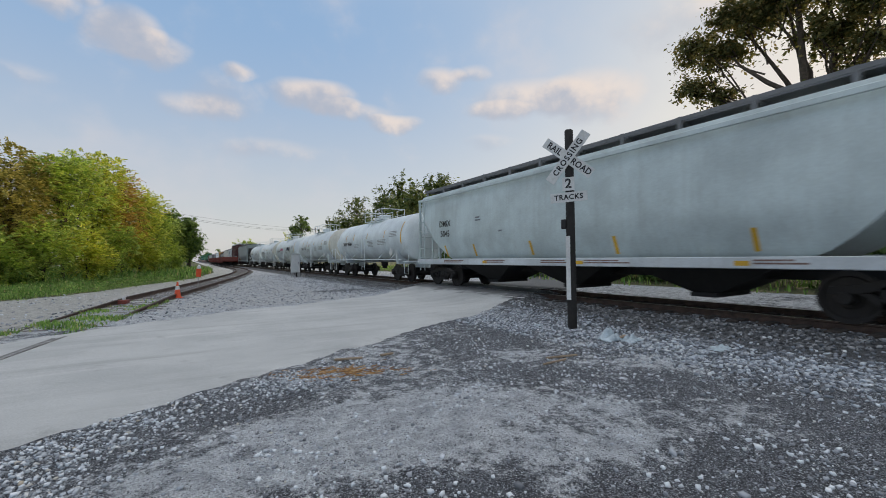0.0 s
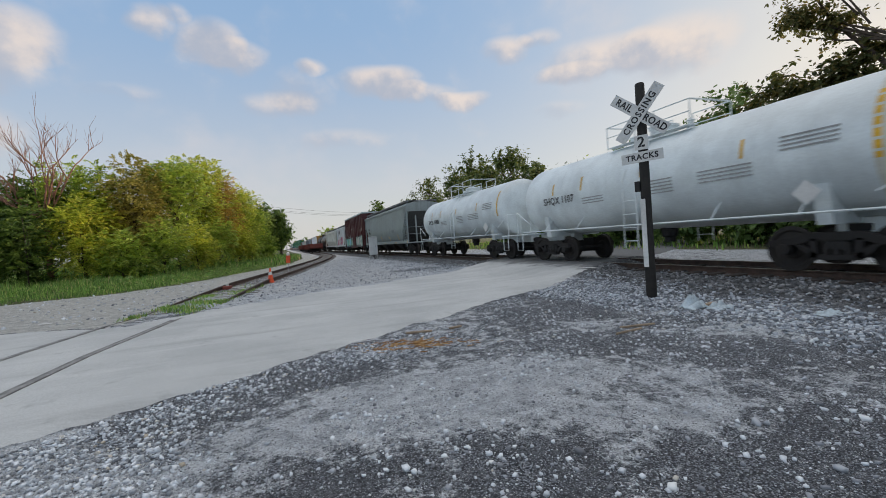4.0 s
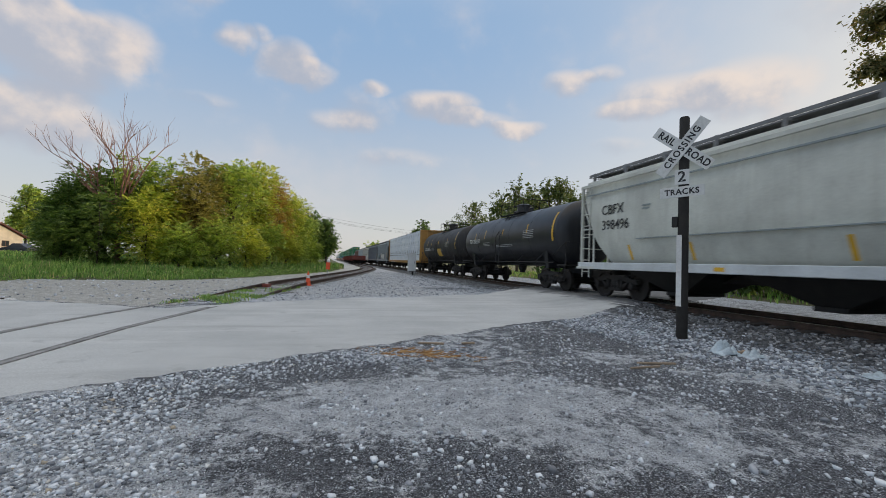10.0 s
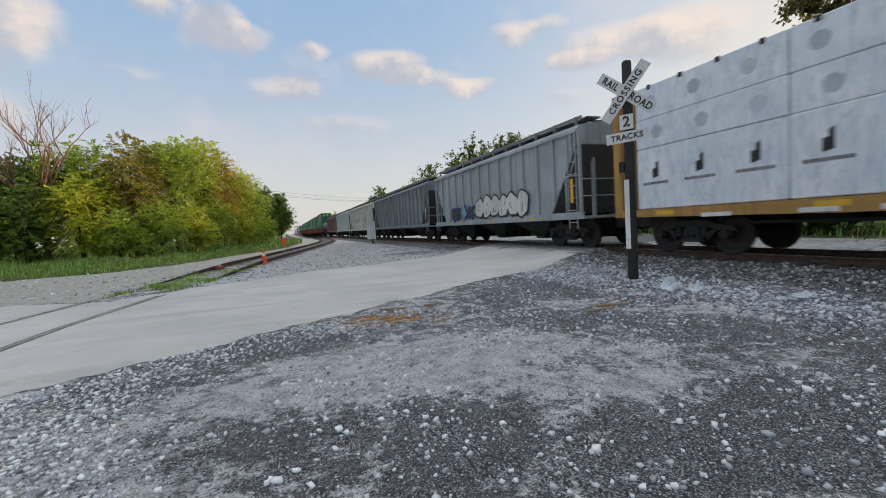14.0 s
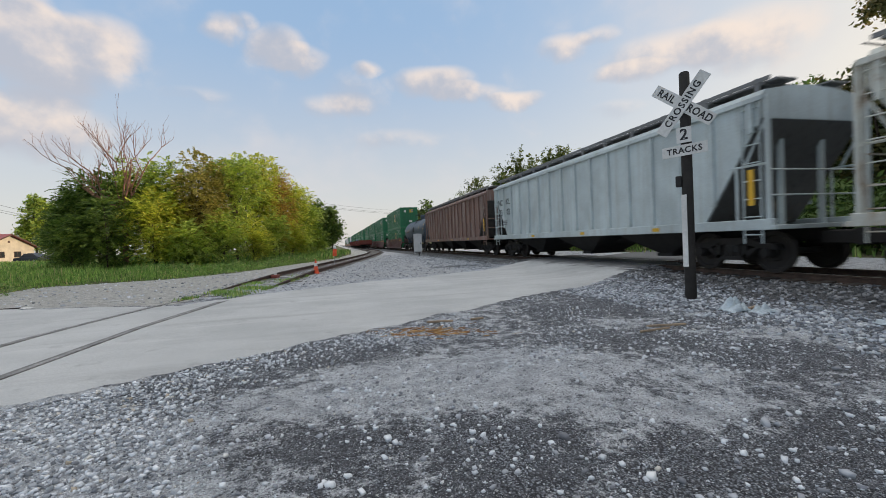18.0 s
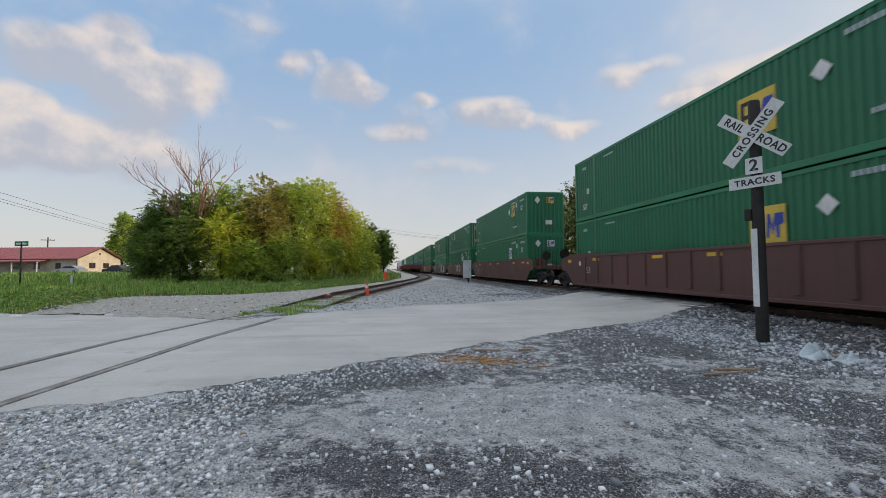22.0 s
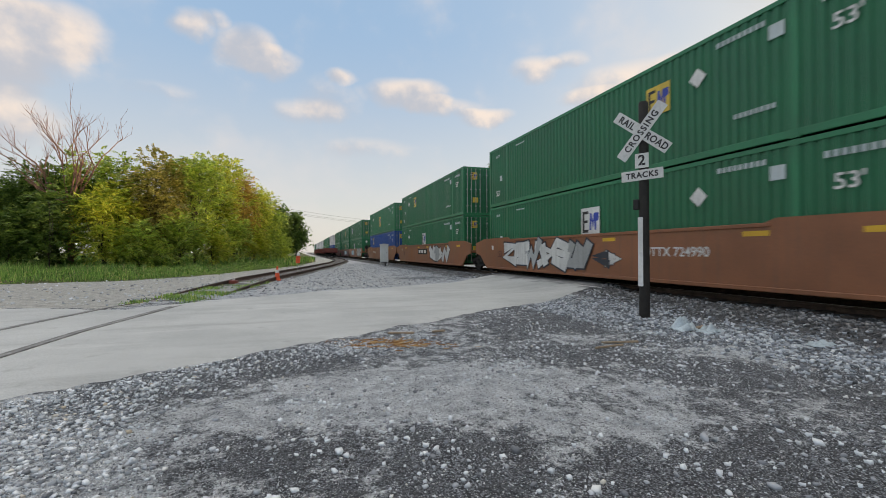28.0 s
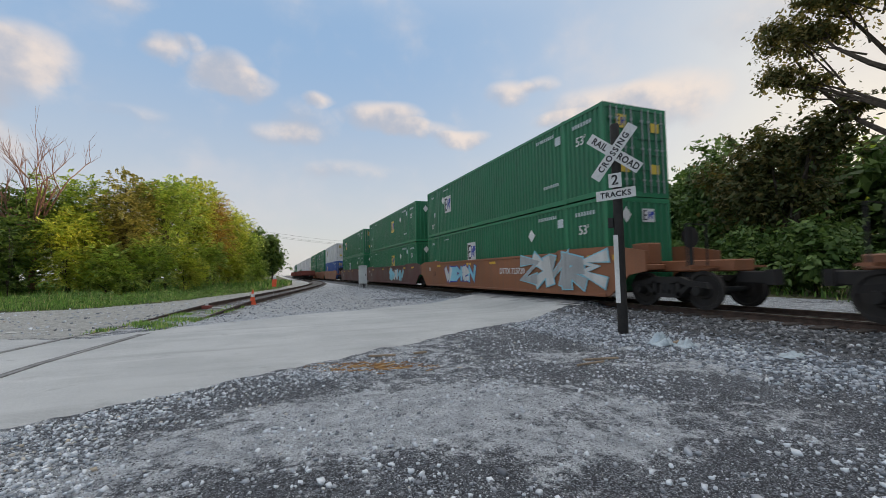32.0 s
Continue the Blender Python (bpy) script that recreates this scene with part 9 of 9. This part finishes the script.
def build_house():
    ob = thing("house", "low tan house with a dark red metal roof", "house", at=pose(-58.7, 90, 0.66, 0, 0, 82))
    # local: x runs along the gable end, y along the ridge
    W, D, e, r = 10.7, 30.0, 2.95, 5.1
    wall = Geo().prism([(0, -0.5), (W, -0.5), (W, e), (W / 2, r), (0, e)], "y", 0, D)
    part("wall", wall, MAT["brick"], ob)
    for s in (0, 1):
        x0, x1 = (-0.7, W / 2) if s == 0 else (W / 2, W + 0.7)
        z0, z1 = (e - 0.2, r + 0.12) if s == 0 else (r + 0.12, e - 0.2)
        rf = part("roof", Geo().prism([(x0, z0), (x1, z1), (x1, z1 + 0.12), (x0, z0 + 0.12)], "y", -0.6, D + 0.6), MAT["roof"], ob)
        sm = Geo()
        for k in range(40):
            y = -0.5 + k * (D + 1.0) / 39
            sm.prism([(x0, z0 + 0.12), (x1, z1 + 0.12), (x1, z1 + 0.16), (x0, z0 + 0.16)], "y", y, y + 0.04)
        part("roof_seam", sm, MAT["roof"], rf)
        part("bargeboard", Geo().prism([(x0, z0 - 0.1), (x1, z1 - 0.1), (x1, z1 + 0.12), (x0, z0 + 0.12)], "y", -0.68, -0.6), MAT["trim"], ob)
    for x in (3.6, 7.0):
        wn = part("window", Geo().box(x - 0.75, x + 0.75, -0.05, 0.02, 1.0, 2.1), MAT["trim"], ob)
        for q in (-0.36, 0.36):
            part("pane", Geo().box(x + q - 0.30, x + q + 0.30, -0.065, -0.05, 1.08, 2.02), MAT["glass"], wn)
    part("vent", Geo().box(W / 2 - 0.2, W / 2 + 0.2, -0.05, 0, 3.7, 4.1), MAT["trim"], ob)
    part("downpipe", Geo().box(-0.05, 0.12, -0.1, 0.0, 0, e), MAT["trim"], ob)
    part("porch_roof", Geo().prism([(-2.6, 2.25), (0, 2.7), (0, 2.8), (-2.6, 2.35)], "y", 5, D), MAT["roof"], ob)
    for k in range(6):
        part("porch_post", Geo().box(-2.5, -2.36, 5.2 + k * 4.7, 5.34 + k * 4.7, 0, 2.3), MAT["white"], ob)
        part("window", Geo().box(-0.04, 0.02, 7 + k * 4, 8.2 + k * 4, 0.9, 2.0), MAT["glass"], ob)
    part("door", Geo().box(-0.05, 0.02, 3.0, 4.0, 0, 2.05), MAT["trim"], ob)


def sedan(x, y, z, a, mat, label, tall=1.0):
    ob = thing("car", label, "car", at=pose(x, y, z, 0, 0, a))
    low = [(-2.3, 0.35), (2.3, 0.35), (2.35, 0.6), (2.2, 0.82), (1.2, 0.92), (-1.7, 0.95), (-2.3, 0.9)]
    part("body", Geo().prism(low, "x", -0.88, 0.88), mat, ob)
    up = [(1.3, 0.92), (0.45, 1.38 * tall), (-0.9, 1.42 * tall), (-1.9, 0.95)]
    part("cabin", Geo().prism(up, "x", -0.74, 0.74), mat, ob)
    gl = [(1.1, 0.96), (0.42, 1.32 * tall), (-0.85, 1.35 * tall), (-1.6, 0.98)]
    for sx in (-1, 1):
        part("side_window", Geo().prism(gl, "x", sx * 0.74, sx * 0.75), MAT["glass"], ob)
        part("headlight", Geo().cbox(sx * 0.7 - 0.12, sx * 0.7 + 0.12, 2.26, 2.36, 0.58, 0.74, 0.02), MAT["white"], ob)
        for yy in (-1.4, 1.45):
            wh = part("wheel", Geo().lathe([(-0.1, 0.2), (-0.1, 0.31), (0.1, 0.31), (0.1, 0.2)], (sx * 0.82, yy, 0.32), "x", 18), MAT["tyre"], ob)
            part("rim", Geo().lathe([(-0.105, 0.05), (-0.105, 0.2), (0.105, 0.2), (0.105, 0.05)], (sx * 0.82, yy, 0.32), "x", 14), MAT["galv"], wh)


def build_far_things():
    sedan(-53.6, 81, float(ground_height(-53.6, 81)) + 0.1, 78, MAT["silver"], "silver sedan parked before the house")
    sedan(-47.5, 83, float(ground_height(-47.5, 83)) + 0.1, 70, MAT["navy"], "dark hatchback parked beside the house", 1.08)
    sedan(23.9, -2.6, float(ground_height(23.9, -2.6)), 180, MAT["teal"], "dark teal car parked across the main line", 1.1)
    z = float(ground_height(-22.4, 30))
    ob = thing("street_sign", "green street name sign on a dark post", "street sign", at=pose(-22.4, 30, z, 0, 0, -18))
    part("post", Geo().tube([(0, 0, -0.2), (0, 0, 2.9)], 0.045, 8), MAT["dark"], ob)
    part("sign_blade", Geo().cbox(-0.52, 0.52, -0.015, 0.015, 2.62, 2.92, 0.004), MAT["street"], ob)
    part("lettering_bar", Geo().box(-0.40, 0.40, -0.02, -0.015, 2.71, 2.82), MAT["white"], ob)
    z = float(ground_height(-20.2, 31))
    mk = thing("marker_stake", "short white marker stake in the grass", "marker stake", at=Matrix.Translation((-20.2, 31, z)))
    part("stake", Geo().cbox(-0.05, 0.05, -0.03, 0.03, -0.1, 0.8, 0.01), MAT["white"], mk)
    for x, y, h, a in ((-78, 110, 9.0, 15), (-8.2, 112, 13.4, 30), (37, 150, 12.4, 10), (-26, 150, 12.5, 20), (-41.2, 22.6, 12.8, 60)):
        p = thing("utility_pole", "wooden utility pole with a crossarm", "utility pole", at=pose(x, y, 0, 0, 0, a))
        part("pole", Geo().tube([(0, 0, -0.5), (0, 0, h)], 0.16, 10, 0.11), MAT["bark"], p)
        part("crossarm", Geo().box(-1.3, 1.3, -0.06, 0.06, h - 0.75, h - 0.6), MAT["bark"], p)
        ins = Geo()
        for k in (-1.2, -0.5, 0.5, 1.2):
            ins.lathe([(h - 0.6, 0.03), (h - 0.45, 0.05), (h - 0.42, 0.02)], (k, 0, 0), "z", 8)
        part("insulator", ins, MAT["galv"], p)

    def cable(a, b, sag, label):
        g = Geo()
        pts = [Vector(a).lerp(Vector(b), k / 14) - Vector((0, 0, sag * 4 * (k / 14) * (1 - k / 14))) for k in range(15)]
        g.tube(pts, 0.022, 4)
        tagged(part("power_cable", g, MAT["wire"]), label, "power cable")

    for dz in (0, -0.75, -1.1):
        cable((-41.2, 22.6, 12.40 + dz), (-54.4, 107.4, 8.71 + dz), 0.0, "black overhead cable past the house")
        cable((-8.2, 112, 13.0 + dz), (37, 150, 12.0 + dz), 0.9, "black overhead cable across the line")
        cable((-8.2, 112, 13.0 + dz), (-26, 150, 12.0 + dz), 0.4, "black overhead cable above the trees")


build_sign()
build_cabinet()
build_cones()
build_litter()
build_house()
build_far_things()


def motions():
    """The train runs through at a steady pace."""
    for ob, y, *z in MOVING:
        up = RAIL_Z + (z[0] if z else 0.0)
        walk(ob, [(0, pose(TRACK_X, y, up)), (32, pose(TRACK_X, y - SPEED * 32, up))])


motions()
